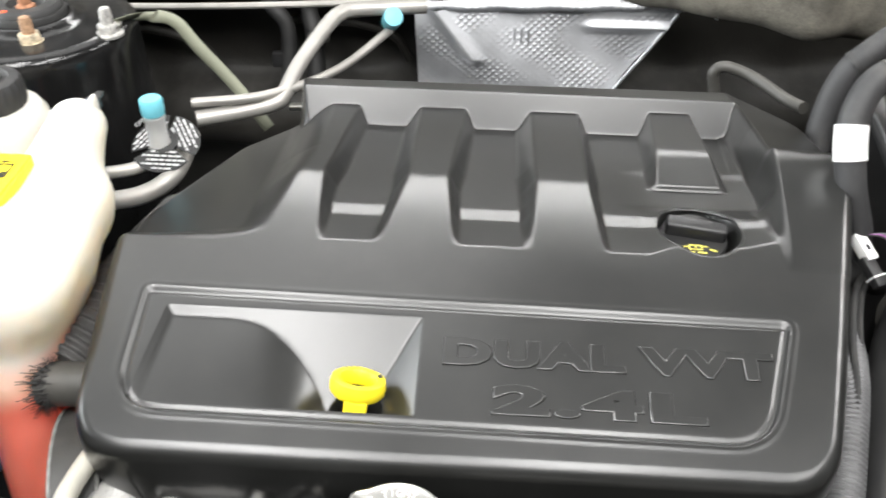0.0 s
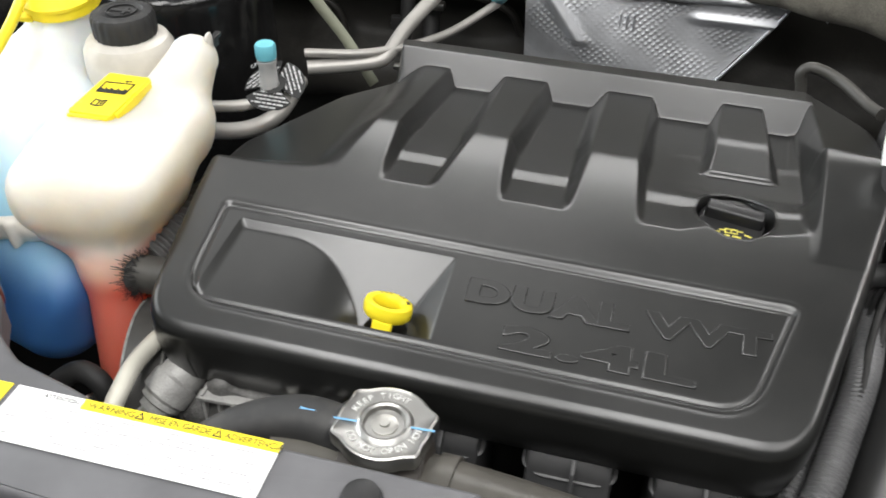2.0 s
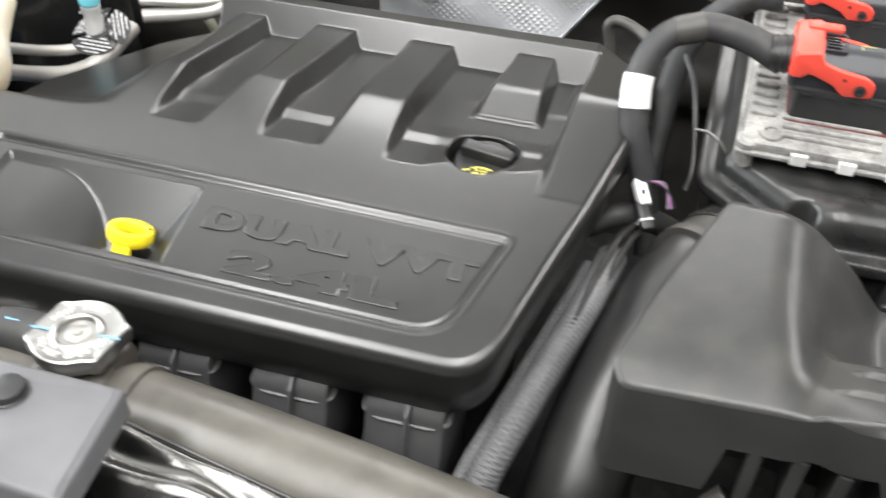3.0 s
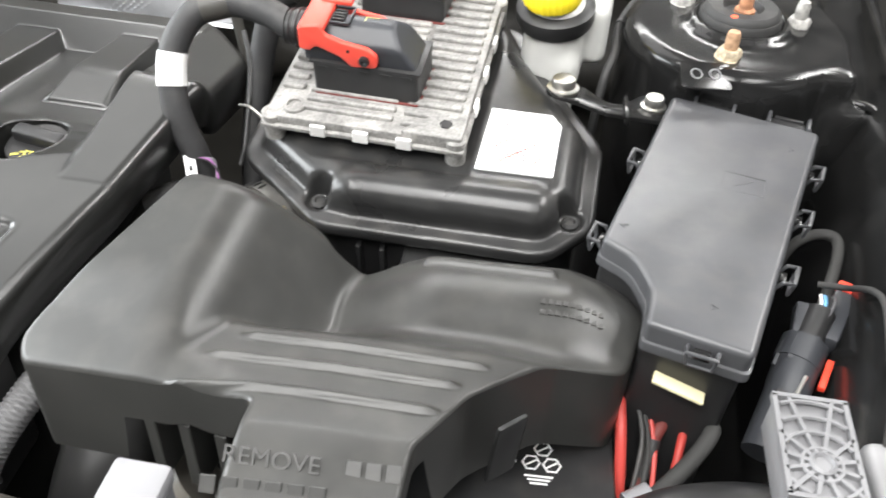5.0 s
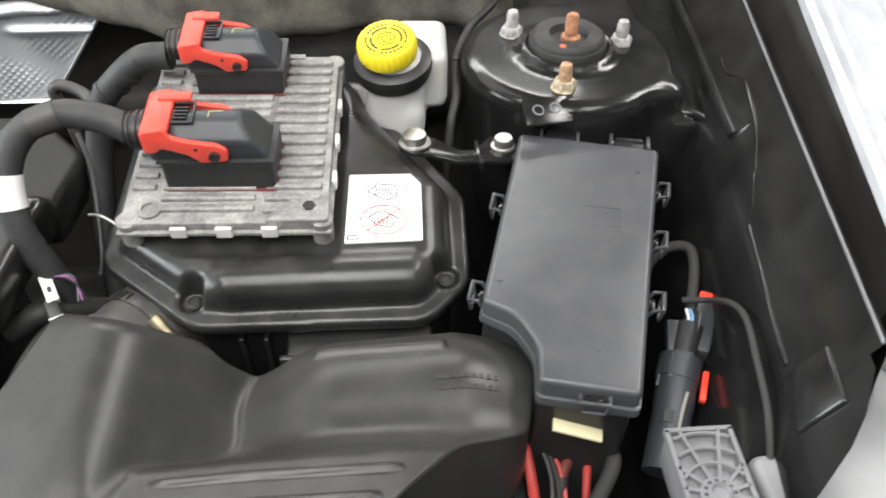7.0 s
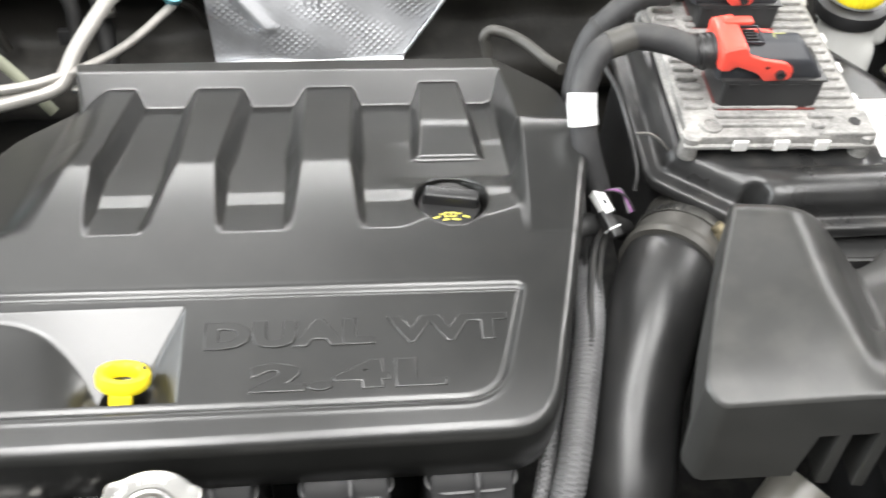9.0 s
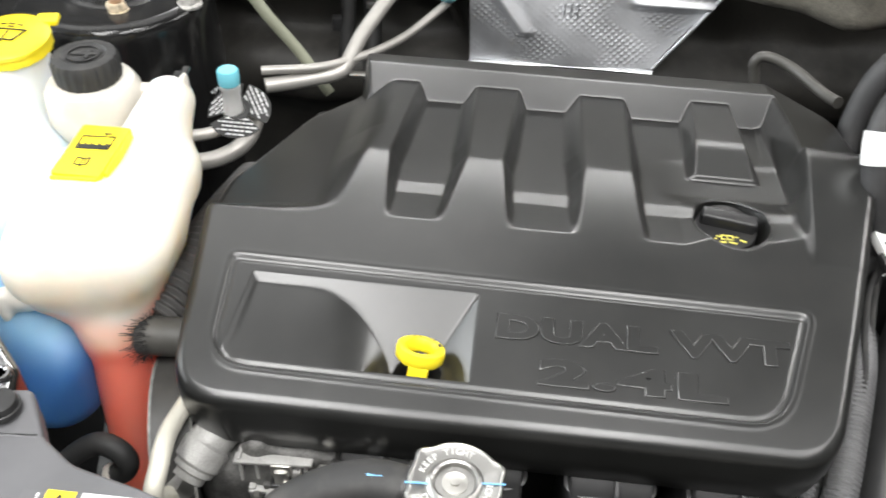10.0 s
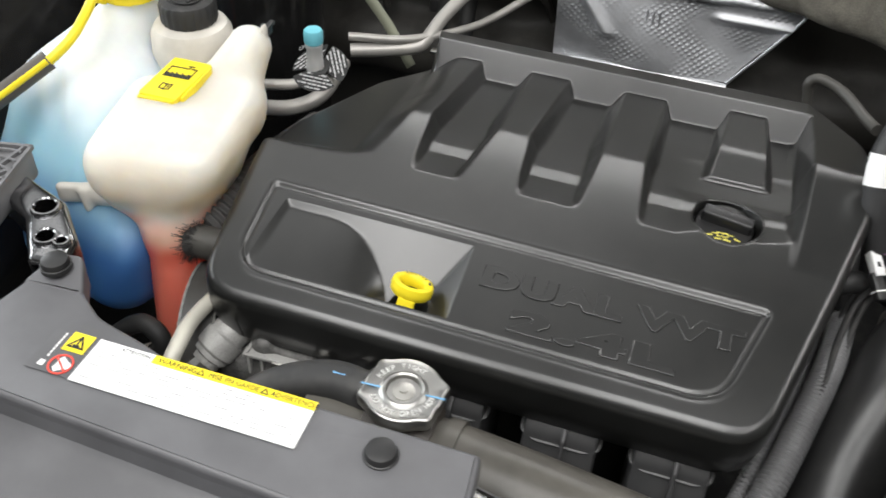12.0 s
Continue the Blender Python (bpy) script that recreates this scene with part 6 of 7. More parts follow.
def air_duct():
    th = thing("air_duct", "large moulded black air intake duct over the battery", "air duct")
    step = 0.0015
    xs, ys = np.arange(0.305, 0.735, step), np.arange(0.150, 0.530, step)
    X, Y = np.meshgrid(xs, ys, indexing="ij")
    d = d_poly((X, Y), DUCT_EDGE)
    # pull the outer vertices on to the outline
    gx, gy = np.gradient(d, step)
    n = np.sqrt(gx ** 2 + gy ** 2) + 1e-9
    near = (d > 0) & (d < step * 1.5)
    X = np.where(near, X - gx / n * d, X)
    Y = np.where(near, Y - gy / n * d, Y)
    keep = d < step * 1.5
    H = duct_height(X, Y)
    index = np.full(X.shape, -1)
    index[keep] = np.arange(keep.sum())
    verts = np.stack([X[keep], Y[keep], H[keep]], 1).tolist()
    faces = []
    a, b, c, e = index[:-1, :-1], index[1:, :-1], index[1:, 1:], index[:-1, 1:]
    inner = (d < 0)
    some = inner[:-1, :-1] | inner[1:, :-1] | inner[1:, 1:] | inner[:-1, 1:]
    ok = (a >= 0) & (b >= 0) & (c >= 0) & (e >= 0) & some
    faces = np.stack([a[ok], b[ok], c[ok], e[ok]], 1).tolist()
    pymesh("top", verts, faces, DUCT, th)
    # rim that closes the shell downwards
    o = np.array(DUCT_EDGE)
    dense = np.concatenate([np.linspace(p, q, max(2, int(np.linalg.norm(q - p) / 0.006)), endpoint=False) for p, q in zip(o, np.roll(o, -1, 0))])
    z = duct_height(dense[:, 0], dense[:, 1])
    deep = np.where((dense[:, 1] < 0.25), 0.018, np.where(dense[:, 0] > 0.58, 0.075, 0.05))
    deep = np.where((dense[:, 0] < 0.475) & (dense[:, 1] < 0.32), np.where(dense[:, 0] < 0.392, 0.076, 0.034), deep)
    m = len(dense)
    v = [(x, y, h + 0.001) for (x, y), h in zip(dense, z)] + [(x, y, h - k) for (x, y), h, k in zip(dense, z, deep)]
    pymesh("rim", v, [(i, i + m, (i + 1) % m + m, (i + 1) % m) for i in range(m)], DUCT, th)
    # front wall with its grille opening
    wall = pose(0.331, 0.2925, 1.040, 0, 0, -12.9)
    part("left_wall", box(0.004, 0.07, 0.066, 0.003, 0.040, -0.030, 0.001), DUCT, th, m=pose(0.335, 0.2985, 1.044, 0, 0, -19))
    part("inner_wall", box(0.10, 0.004, 0.11, 0.10, 0.075, -0.050, 0.001), BLACK, th, m=wall)
    for k in range(4):
        part("slat", box(0.008, 0.050, 0.060, 0.080 + 0.024 * k, 0.030, -0.041, 0.001), DUCT, th, smooth=False, m=wall)
    part("side_tab", box(0.022, 0.004, 0.060, 0, 0, 0, 0.003), BLACK, th, m=pose(0.622, 0.297, 1.010, 6, 0, 40))
    at = lambda y: float(duct_height(np.array([[0.5]]), np.array([[y]]))[0, 0])
    text_ob("lettering", "REMOVE", 0.0125, DUCT, th, pose(0.479, 0.2185, at(0.2185) - 0.0004, 40, 0, -2), 0.0006, 1.05, "raised moulded letters")
    for k, w in enumerate((0.008, 0.008, 0.008)):
        part("raised_bar", box(w, 0.009, 0.0012, 0, 0, 0, 0.0004), DUCT, th, smooth=False, m=pose(0.545 + 0.010 * k, 0.2215, at(0.2215) - 0.0002, 40, 0, 0))
    for k in range(9):
        for y in (0.3945, 0.4025):
            z = float(duct_height(np.array([[0.640 + 0.005 * k]]), np.array([[y]]))[0, 0])
            part("raised_bar", box(0.0036, 0.0045, 0.0012, 0, 0, 0, 0.0004), DUCT, th, smooth=False, m=pose(0.640 + 0.005 * k, y, z, 0, 6, -3))
    for k in range(6):
        part("raised_bar", box(0.008, 0.009, 0.0012, 0, 0, 0, 0.0004), DUCT, th, smooth=False, m=pose(0.476 + 0.0108 * k, 0.206, at(0.206) - 0.0002, 44, 0, 0))
    return th


air_duct()


def battery():
    th = thing("car_battery", "black car battery with white printed recycling marks", "battery")
    part("case", box(0.20, 0.165, 0.20, 0.605, 0.306, 0.811, 0.008), BLACK, th)
    lid = part("lid", join(box(0.198, 0.162, 0.02, 0.605, 0.306, 0.919, 0.005), box(0.10, 0.012, 0.010, 0.640, 0.300, 0.929, 0.002)), BLACK, th)
    random.seed(21)
    for k in range(9):
        x = 0.588
        while x < 0.628:
            w = random.uniform(0.003, 0.010)
            part("print_bar", box(w, 0.0016, 0.0005, x + w / 2, 0.374 - 0.0036 * k, 0.9292), WHITE, lid, smooth=False)
            x += w + 0.0014
    for a in range(3):
        cx, cy = 0.652 + 0.0085 * math.cos(2.1 * a + 1.5), 0.353 + 0.0085 * math.sin(2.1 * a + 1.5)
        ring = [(cx + 0.0062 * math.cos(b), cy + 0.0062 * math.sin(b)) for b in np.linspace(0, 6.283, 7)]
        picture("printed_mark", [(*p, *q) for p, q in zip(ring, ring[1:])] + [(cx - 0.003, cy - 0.002, cx + 0.003, cy + 0.002)], 0.0013, WHITE, lid, pose(0, 0, 0.9292), 0.0004)
    for k in range(3):
        part("print_bar", box(0.020 - 0.004 * k, 0.0014, 0.0005, 0.650, 0.338 - 0.003 * k, 0.9292), WHITE, lid, smooth=False)
    return th


battery()


def grey_post():
    th = thing("latch_post", "pale grey moulded post in front of the duct", "post", pose(0.4435, 0.198, 1.067, 0, 0, -4))
    part("cap", box(0.030, 0.026, 0.012, 0, 0, 0.012, 0.003), PALE, th)
    part("stem", box(0.028, 0.024, 0.17, 0, -0.001, -0.078, 0.003), TIN, th)
    return th


PALE = mat("pale_grey_plastic", (0.22, 0.22, 0.23), 0.4, blotch=0.08)
grey_post()


# ---- fuse box ----
def fuse_box():
    th = thing("fuse_box", "black plastic fuse and relay box with a clipped lid", "fuse box")
    lid = round_poly([(0.7465, 0.662, 0.006), (0.868, 0.628, 0.006), (0.7745, 0.366, 0.006), (0.7065, 0.385, 0.006), (0.7125, 0.418, 0.03), (0.703, 0.446, 0.03), (0.680, 0.462, 0.006)], 6)
    c = np.mean(lid, axis=0)
    tilt = Matrix.Translation((*c, 1.045)) @ pose(0, 0, 0, 2.5, 1.5, 0) @ Matrix.Translation((-c[0], -c[1], -1.045))
    part("lid", prism(lid, 1.026, 1.046, 0.0042, 4, m=tilt), FUSEM, th)
    part("lid_rim", prism(c + (lid - c) * 1.025, 1.022, 1.030, 0.001, 1, m=tilt), FUSEM, th)
    part("body", prism(c + (lid - c) * 0.965, 0.86, 1.023, 0.0, m=tilt), BLACK, th)
    corners = {"back": ((0.7465, 0.662), (0.868, 0.628)), "right": ((0.868, 0.628), (0.7745, 0.366)), "front": ((0.7745, 0.366), (0.7065, 0.385)), "left": ((0.680, 0.462), (0.7465, 0.662))}
    for side, t in (("right", 0.16), ("right", 0.40), ("right", 0.66), ("front", 0.45), ("left", 0.08), ("left", 0.60)):
        (ax, ay), (bx, by) = corners[side]
        along = math.degrees(math.atan2(by - ay, bx - ax))
        m = pose(ax + (bx - ax) * t, ay + (by - ay) * t, 1.043 if side == "back" else 1.036, 0, 0, along)
        clip = part("clip", tube([(-0.010, -0.001, -0.008), (-0.010, 0.004, 0.001), (-0.010, 0.0115, 0.002), (0.010, 0.0115, 0.002), (0.010, 0.004, 0.001), (0.010, -0.001, -0.008)], 0.0015, 8, 1, smooth=False), FUSEM, th, m=m)
        part("clip_bar", tube([(-0.010, 0.0115, 0.002), (-0.008, 0.0095, -0.010), (0.008, 0.0095, -0.010), (0.010, 0.0115, 0.002)], 0.0013, 8, 1, smooth=False), FUSEM, clip)
        part("catch", box(0.011, 0.005, 0.007, 0, 0.003, -0.005, 0.001), GLOSS, clip)
    for t in (0.30, 0.80):
        (ax, ay), (bx, by) = corners["back"]
        m = pose(ax + (bx - ax) * t, ay + (by - ay) * t + 0.004, 1.040, 0, 0, -15.6)
        hinge = part("hinge", join(box(0.030, 0.012, 0.014, 0, 0.003, 0.0, 0.002), box(0.024, 0.004, 0.006, 0, 0.008, 0.006, 0.001)), BLACK, th, m=m)
        for dx in (-0.0165, 0.0165):
            part("hinge_post", join(box(0.0030, 0.018, 0.020, dx, 0.002, 0.002, 0.001), box(0.0026, 0.016, 0.005, dx * 1.12, -0.008, 0.005, 0.001)), FUSEM, hinge)
    for x, y, r in ((0.752, 0.408, 20), (0.694, 0.480, 60), (0.838, 0.600, 5)):
        part("scratch", join(box(0.0060, 0.0008, 0.0006, -0.0018, 0, 0, m=pose(0, 0, 0, 0, 0, 62)), box(0.0060, 0.0008, 0.0006, 0.0018, 0, 0, m=pose(0, 0, 0, 0, 0, -62))), FUSEM, th, smooth=False,
             m=tilt @ pose(x, y, 1.0462, 0, 0, r))
    # raised battery symbol
    sym = pose(0.792, 0.545, 1.0473, 2.5, 1.5, -14)
    picture("symbol", [(-0.016, -0.011, 0.016, -0.011), (-0.016, 0.011, 0.016, 0.011), (-0.016, -0.011, -0.016, 0.011), (0.016, -0.011, 0.016, 0.011), (-0.006, -0.005, 0.001, 0.002), (0.001, 0.002, -0.001, -0.002), (-0.001, -0.002, 0.006, 0.005),
                       (-0.010, 0.014, -0.010, 0.012), (0.010, 0.014, 0.010, 0.012)], 0.0011, FUSEM, th, sym, 0.0008)
    part("scratch", box(0.008, 0.0006, 0.0003, 0.772, 0.560, 1.0482), PALE, th, "pale scuff mark", smooth=False)
    part("yellow_strip", box(0.037, 0.011, 0.003, 0, 0, 0, 0.001, m=pose(0.737, 0.377, 0.992, 0, 12, -15)), CREAM, th, "cream paper strip below the lid")
    return th


FUSEM = mat("grained_black_plastic", (0.060, 0.061, 0.065), 0.34, grain=0.35, grain_scale=2200, rough_var=0.05, dust=0.06)
CREAM = mat("cream_paper", (0.72, 0.66, 0.42), 0.6)
fuse_box()


def grey_plug():
    th = thing("grey_wiring_plug", "grey cylindrical wiring plug with red locks beside the fuse box", "plug")
    part("barrel", tube([(0.800, 0.358, 0.955), (0.818, 0.398, 0.972), (0.832, 0.430, 0.985)], lambda t, g: 0.0150 + 0.0008 * (t > 0.55), 24, 6), PLUGM, th)
    part("collar", tube([(0.827, 0.420, 0.981), (0.835, 0.436, 0.988)], 0.0168, 24, 3), PLUGM, th)
    for k, (dx, dz) in enumerate(((-0.014, 0.004), (-0.006, 0.013), (0.006, 0.013), (0.015, 0.003))):
        part("latch_tab", box(0.006, 0.020, 0.0035, 0, 0, 0, 0.001), PLUGM, th, smooth=False, m=pose(0.829 + dx, 0.424, 0.983 + dz, 22, 0, -24))
    part("clip_window", box(0.008, 0.010, 0.002, 0, 0, 0, 0.0006), INK, th, smooth=False, m=pose(0.810, 0.388, 0.9825, 22, 0, -24))
    part("steel_clip", tube([(0.812, 0.372, 0.976), (0.820, 0.388, 0.984), (0.828, 0.402, 0.990)], 0.0016, 8, 4), STEEL, th, "bright spring clip")
    part("tail_block", box(0.012, 0.030, 0.012, 0, 0, 0, 0.002), PLUGM, th, m=pose(0.833, 0.452, 0.994, 14, 0, -14))
    part("tail", tube([(0.834, 0.434, 0.988), (0.848, 0.460, 0.998)], 0.011, 16, 4), BLACK, th)
    part("side_plug", box(0.016, 0.050, 0.016, 0, 0, 0, 0.003), PLUGM, th, m=pose(0.860, 0.460, 0.992, 10, 0, -26))
    part("red_lock", box(0.016, 0.010, 0.012, 0, 0, 0, 0.002), REDBR, th, "bright red lock", m=pose(0.872, 0.484, 1.000, 10, 0, -26))
    part("red_lock", box(0.005, 0.026, 0.006, 0, 0, 0, 0.001), REDBR, th, "bright red lock", m=pose(0.845, 0.410, 0.984, 10, 0, -24))
    part("cable", tube([(0.846, 0.455, 0.997), (0.857, 0.482, 1.000), (0.872, 0.520, 1.004), (0.876, 0.545, 1.003), (0.862, 0.553, 0.998), (0.845, 0.548, 0.985), (0.835, 0.54, 0.95)], 0.0044, 12), GREYTAPE, th)
    part("cable", tube([(0.878, 0.492, 1.0), (0.900, 0.492, 0.99), (0.912, 0.45, 0.97), (0.905, 0.36, 0.95), (0.89, 0.28, 0.94)], 0.0042, 12), RUBBER, th)
    part("loom_tube", tube([(0.846, 0.478, 1.010), (0.864, 0.470, 1.016), (0.867, 0.444, 1.038), (0.864, 0.416, 1.051), (0.855, 0.375, 1.053), (0.848, 0.335, 1.046), (0.842, 0.30, 1.02)], 0.0024, 12, 8), GREYTAPE, th, "grey taped loom")
    for k in range(4):
        part("wire", tube([(0.834 + 0.003 * k, 0.440, 0.998), (0.846 + 0.003 * k, 0.460, 1.004 + 0.001 * k), (0.850 + 0.003 * k, 0.475, 1.002)], 0.0013, 6, 4), (WHITE, BLUEMARK, INK, TIN)[k], th)
    return th


CABLER = mat("red_cable_skin", (0.45, 0.05, 0.04), 0.5)
REDBR = mat("bright_red_plastic", (0.85, 0.06, 0.03), 0.4)
GREYTAPE = mat("grey_cloth_tape", (0.028, 0.0275, 0.0265), 0.8, grain=0.6, grain_scale=700)
grey_plug()


def battery_cables():
    th = thing("battery_cables", "red and grey battery cables with taped ends", "cables")
    part("red_cable", tube([(0.712, 0.470, 0.86), (0.706, 0.435, 0.93), (0.704, 0.405, 0.955), (0.706, 0.372, 0.945), (0.71, 0.34, 0.90)], 0.0042, 12), CABLER, th, "red cable")
    part("brown_cable", tube([(0.742, 0.395, 0.975), (0.738, 0.388, 0.945), (0.728, 0.372, 0.925), (0.722, 0.345, 0.90)], 0.0050, 12), DARKRED, th, "dark red taped cable")
    part("brown_cable", tube([(0.752, 0.392, 0.965), (0.752, 0.382, 0.94), (0.748, 0.362, 0.92)], 0.0032, 12), CABLER, th)
    part("grey_cable", tube([(0.728, 0.330, 0.930), (0.748, 0.345, 0.948), (0.764, 0.365, 0.955), (0.770, 0.382, 0.948), (0.768, 0.40, 0.92)], 0.0060, 14), GREYTAPE, th)
    part("cable_end", tube([(0.712, 0.322, 0.925), (0.728, 0.330, 0.930)], 0.012, 14, 3), PALE, th)
    part("cross_pipe", tube([(0.70, 0.296, 0.93), (0.74, 0.305, 0.95), (0.79, 0.31, 0.955), (0.84, 0.305, 0.95)], 0.019, 20), BLACK, th)
    for k, ma in enumerate((RUBBER, GREYTAPE, CABLER)):
        part("thin_wire", tube([(0.716 + 0.004 * k, 0.400, 0.955), (0.722 + 0.005 * k, 0.372, 0.940 - 0.004 * k), (0.716 + 0.007 * k, 0.340, 0.918)], 0.0019, 8, 6), ma, th)
    part("cloth_wrap", tube([(0.731, 0.378, 0.934), (0.725, 0.358, 0.914)], 0.0062, 14, 3), CLOTH, th)
    return th


battery_cables()


# ---- brake fluid tank and bracket ----
def brake_tank():
    th = thing("brake_fluid_tank", "white brake fluid tank with a yellow screw cap", "tank")

    def f(p):
        d = d_box(p, (0.668, 0.772, 1.066), (0.026, 0.038, 0.030), 0.010, -6)
        d = smin(d, d_cone(p, (0.640, 0.738), 0.029, 0.027, 1.03, 1.098, 0.004), 0.006)
        return smin(d, d_pill(p, (0.650, 0.715, 0.98), (0.652, 0.722, 1.04), 0.014), 0.01)
    moulded("body", f, (0.595, 0.66, 0.955), (0.72, 0.81, 1.115), 0.0032, MILKY2, th)
    part("collar", lathe([(0.0345, -0.026), (0.0365, -0.020), (0.0365, -0.010), (0.030, -0.006), (0.027, -0.006), (0.027, -0.026)], 40, cap=False), BLACK, th, m=pose(0.638, 0.737, 1.102, 10, -5, 0))
    cap = part("cap", lathe([(0.0262, -0.004), (0.0270, -0.001), (0.0270, 0.0095), (0.0255, 0.0125), (0.0235, 0.0132), (0.0, 0.0132)], 60, lobe=lambda a: 1 + 0.02 * math.cos(30 * a)), YELLOW, th, "yellow screw cap with black printing", m=pose(0.634, 0.731, 1.106, 13, -6, 0))
    hexa = [(0.0085 * math.cos(a), 0.0085 * math.sin(a)) for a in np.linspace(0, 2 * math.pi, 7)]
    picture("symbol", [(*a, *b) for a, b in zip(hexa, hexa[1:])], 0.0008, INK, cap, pose(0, 0, 0.0134), 0.0003)
    part("symbol_ring", lathe([(0.0040, 0.0132), (0.0048, 0.0132), (0.0048, 0.0136), (0.0040, 0.0136), (0.0040, 0.0132)], 24, cap=False), INK, cap)
    for k in range(30):
        if k % 7 == 6:
            continue
        a = 12 * k
        for r in (0.0185, 0.0140):
            part("print_bar", box(0.0021, 0.0026, 0.0003, m=pose(r * math.cos(radians(a)), r * math.sin(radians(a)), 0.0134, 0, 0, a)), INK, cap, smooth=False)
    return th


MILKY2 = mat("white_plastic", (0.50, 0.50, 0.48), 0.38, blotch=0.06)
brake_tank()


def stay():
    th = thing("support_stay", "black stamped steel stay with two plated bolts", "bracket")
    part("strap", prism(round_poly([(0.634, 0.640, 0.012), (0.664, 0.636, 0.01), (0.688, 0.629, 0.01), (0.712, 0.632, 0.01), (0.744, 0.636, 0.010), (0.750, 0.668, 0.012), (0.722, 0.674, 0.01), (0.704, 0.650, 0.01), (0.690, 0.646, 0.01), (0.668, 0.664, 0.01), (0.636, 0.666, 0.012)], 6), 1.0415, 1.0455, 0.0012, 2,
         m=Matrix.Translation((0.69, 0.65, 1.047)) @ pose(0, 0, 0, 0, 9, 0) @ Matrix.Translation((-0.69, -0.65, -1.043))), GLOSS, th)
    part("gusset", box(0.004, 0.036, 0.010, 0.706, 0.641, 1.046, 0.0015), GLOSS, th)
    part("gusset", tube([(0.664, 0.642, 1.0515), (0.686, 0.636, 1.0485), (0.712, 0.640, 1.0450)], 0.0022, 8, 6), GLOSS, th)
    for x, y, z, r in ((0.650, 0.652, 1.055, 0.0105), (0.731, 0.656, 1.042, 0.0085)):
        part("bolt", lathe([(r * 1.35, 0.0), (r * 1.35, 0.003), (r, 0.004), (r, 0.010), (r * 0.9, 0.0115), (0.0, 0.0118)], 18, x=x, y=y, z=z), STEEL, th)
    return th


stay()


def thin_cable():
    th = thing("thin_cable", "thin black cable looping behind the brake fluid tank", "cable")
    part("cable", tube([(0.80, 0.98, 1.06), (0.765, 0.905, 1.060), (0.730, 0.855, 1.056), (0.706, 0.790, 1.054), (0.699, 0.735, 1.050), (0.690, 0.705, 1.040), (0.684, 0.69, 0.98)], 0.0042, 10), RUBBER, th)
    part("cable_tie", tube([(0.7075, 0.795, 1.0542), (0.7060, 0.789, 1.0540)], 0.0052, 12, 2), BLACK, th)
    return th


thin_cable()


# ---- fender side ----
def swept(profile, y0, y1, n, rail):
    bm = bmesh.new()
    rows = []
    for k in range(n + 1):
        y = y0 + (y1 - y0) * k / n
        x = rail(y)
        rows.append([bm.verts.new((x + dx, y, z)) for dx, z in profile])
    for a, b in zip(rows, rows[1:]):
        for i in range(len(profile) - 1):
            bm.faces.new((a[i], a[i + 1], b[i + 1], b[i]))
    bmesh.ops.recalc_face_normals(bm, faces=bm.faces[:])
    return bm


def rail_x(y):
    return 0.896 + 0.199 * (y - 0.325) + 0.03 * max(0, y - 0.62) ** 2


GUTTER = mat("dusty_grey_lining", (0.040, 0.038, 0.034), 0.6, blotch=0.2, grain=0.2, grain_scale=600, dust=0.1)


def lip_x(y):
    return rail_x(y) - 0.056 * max(0, 0.8 - y)


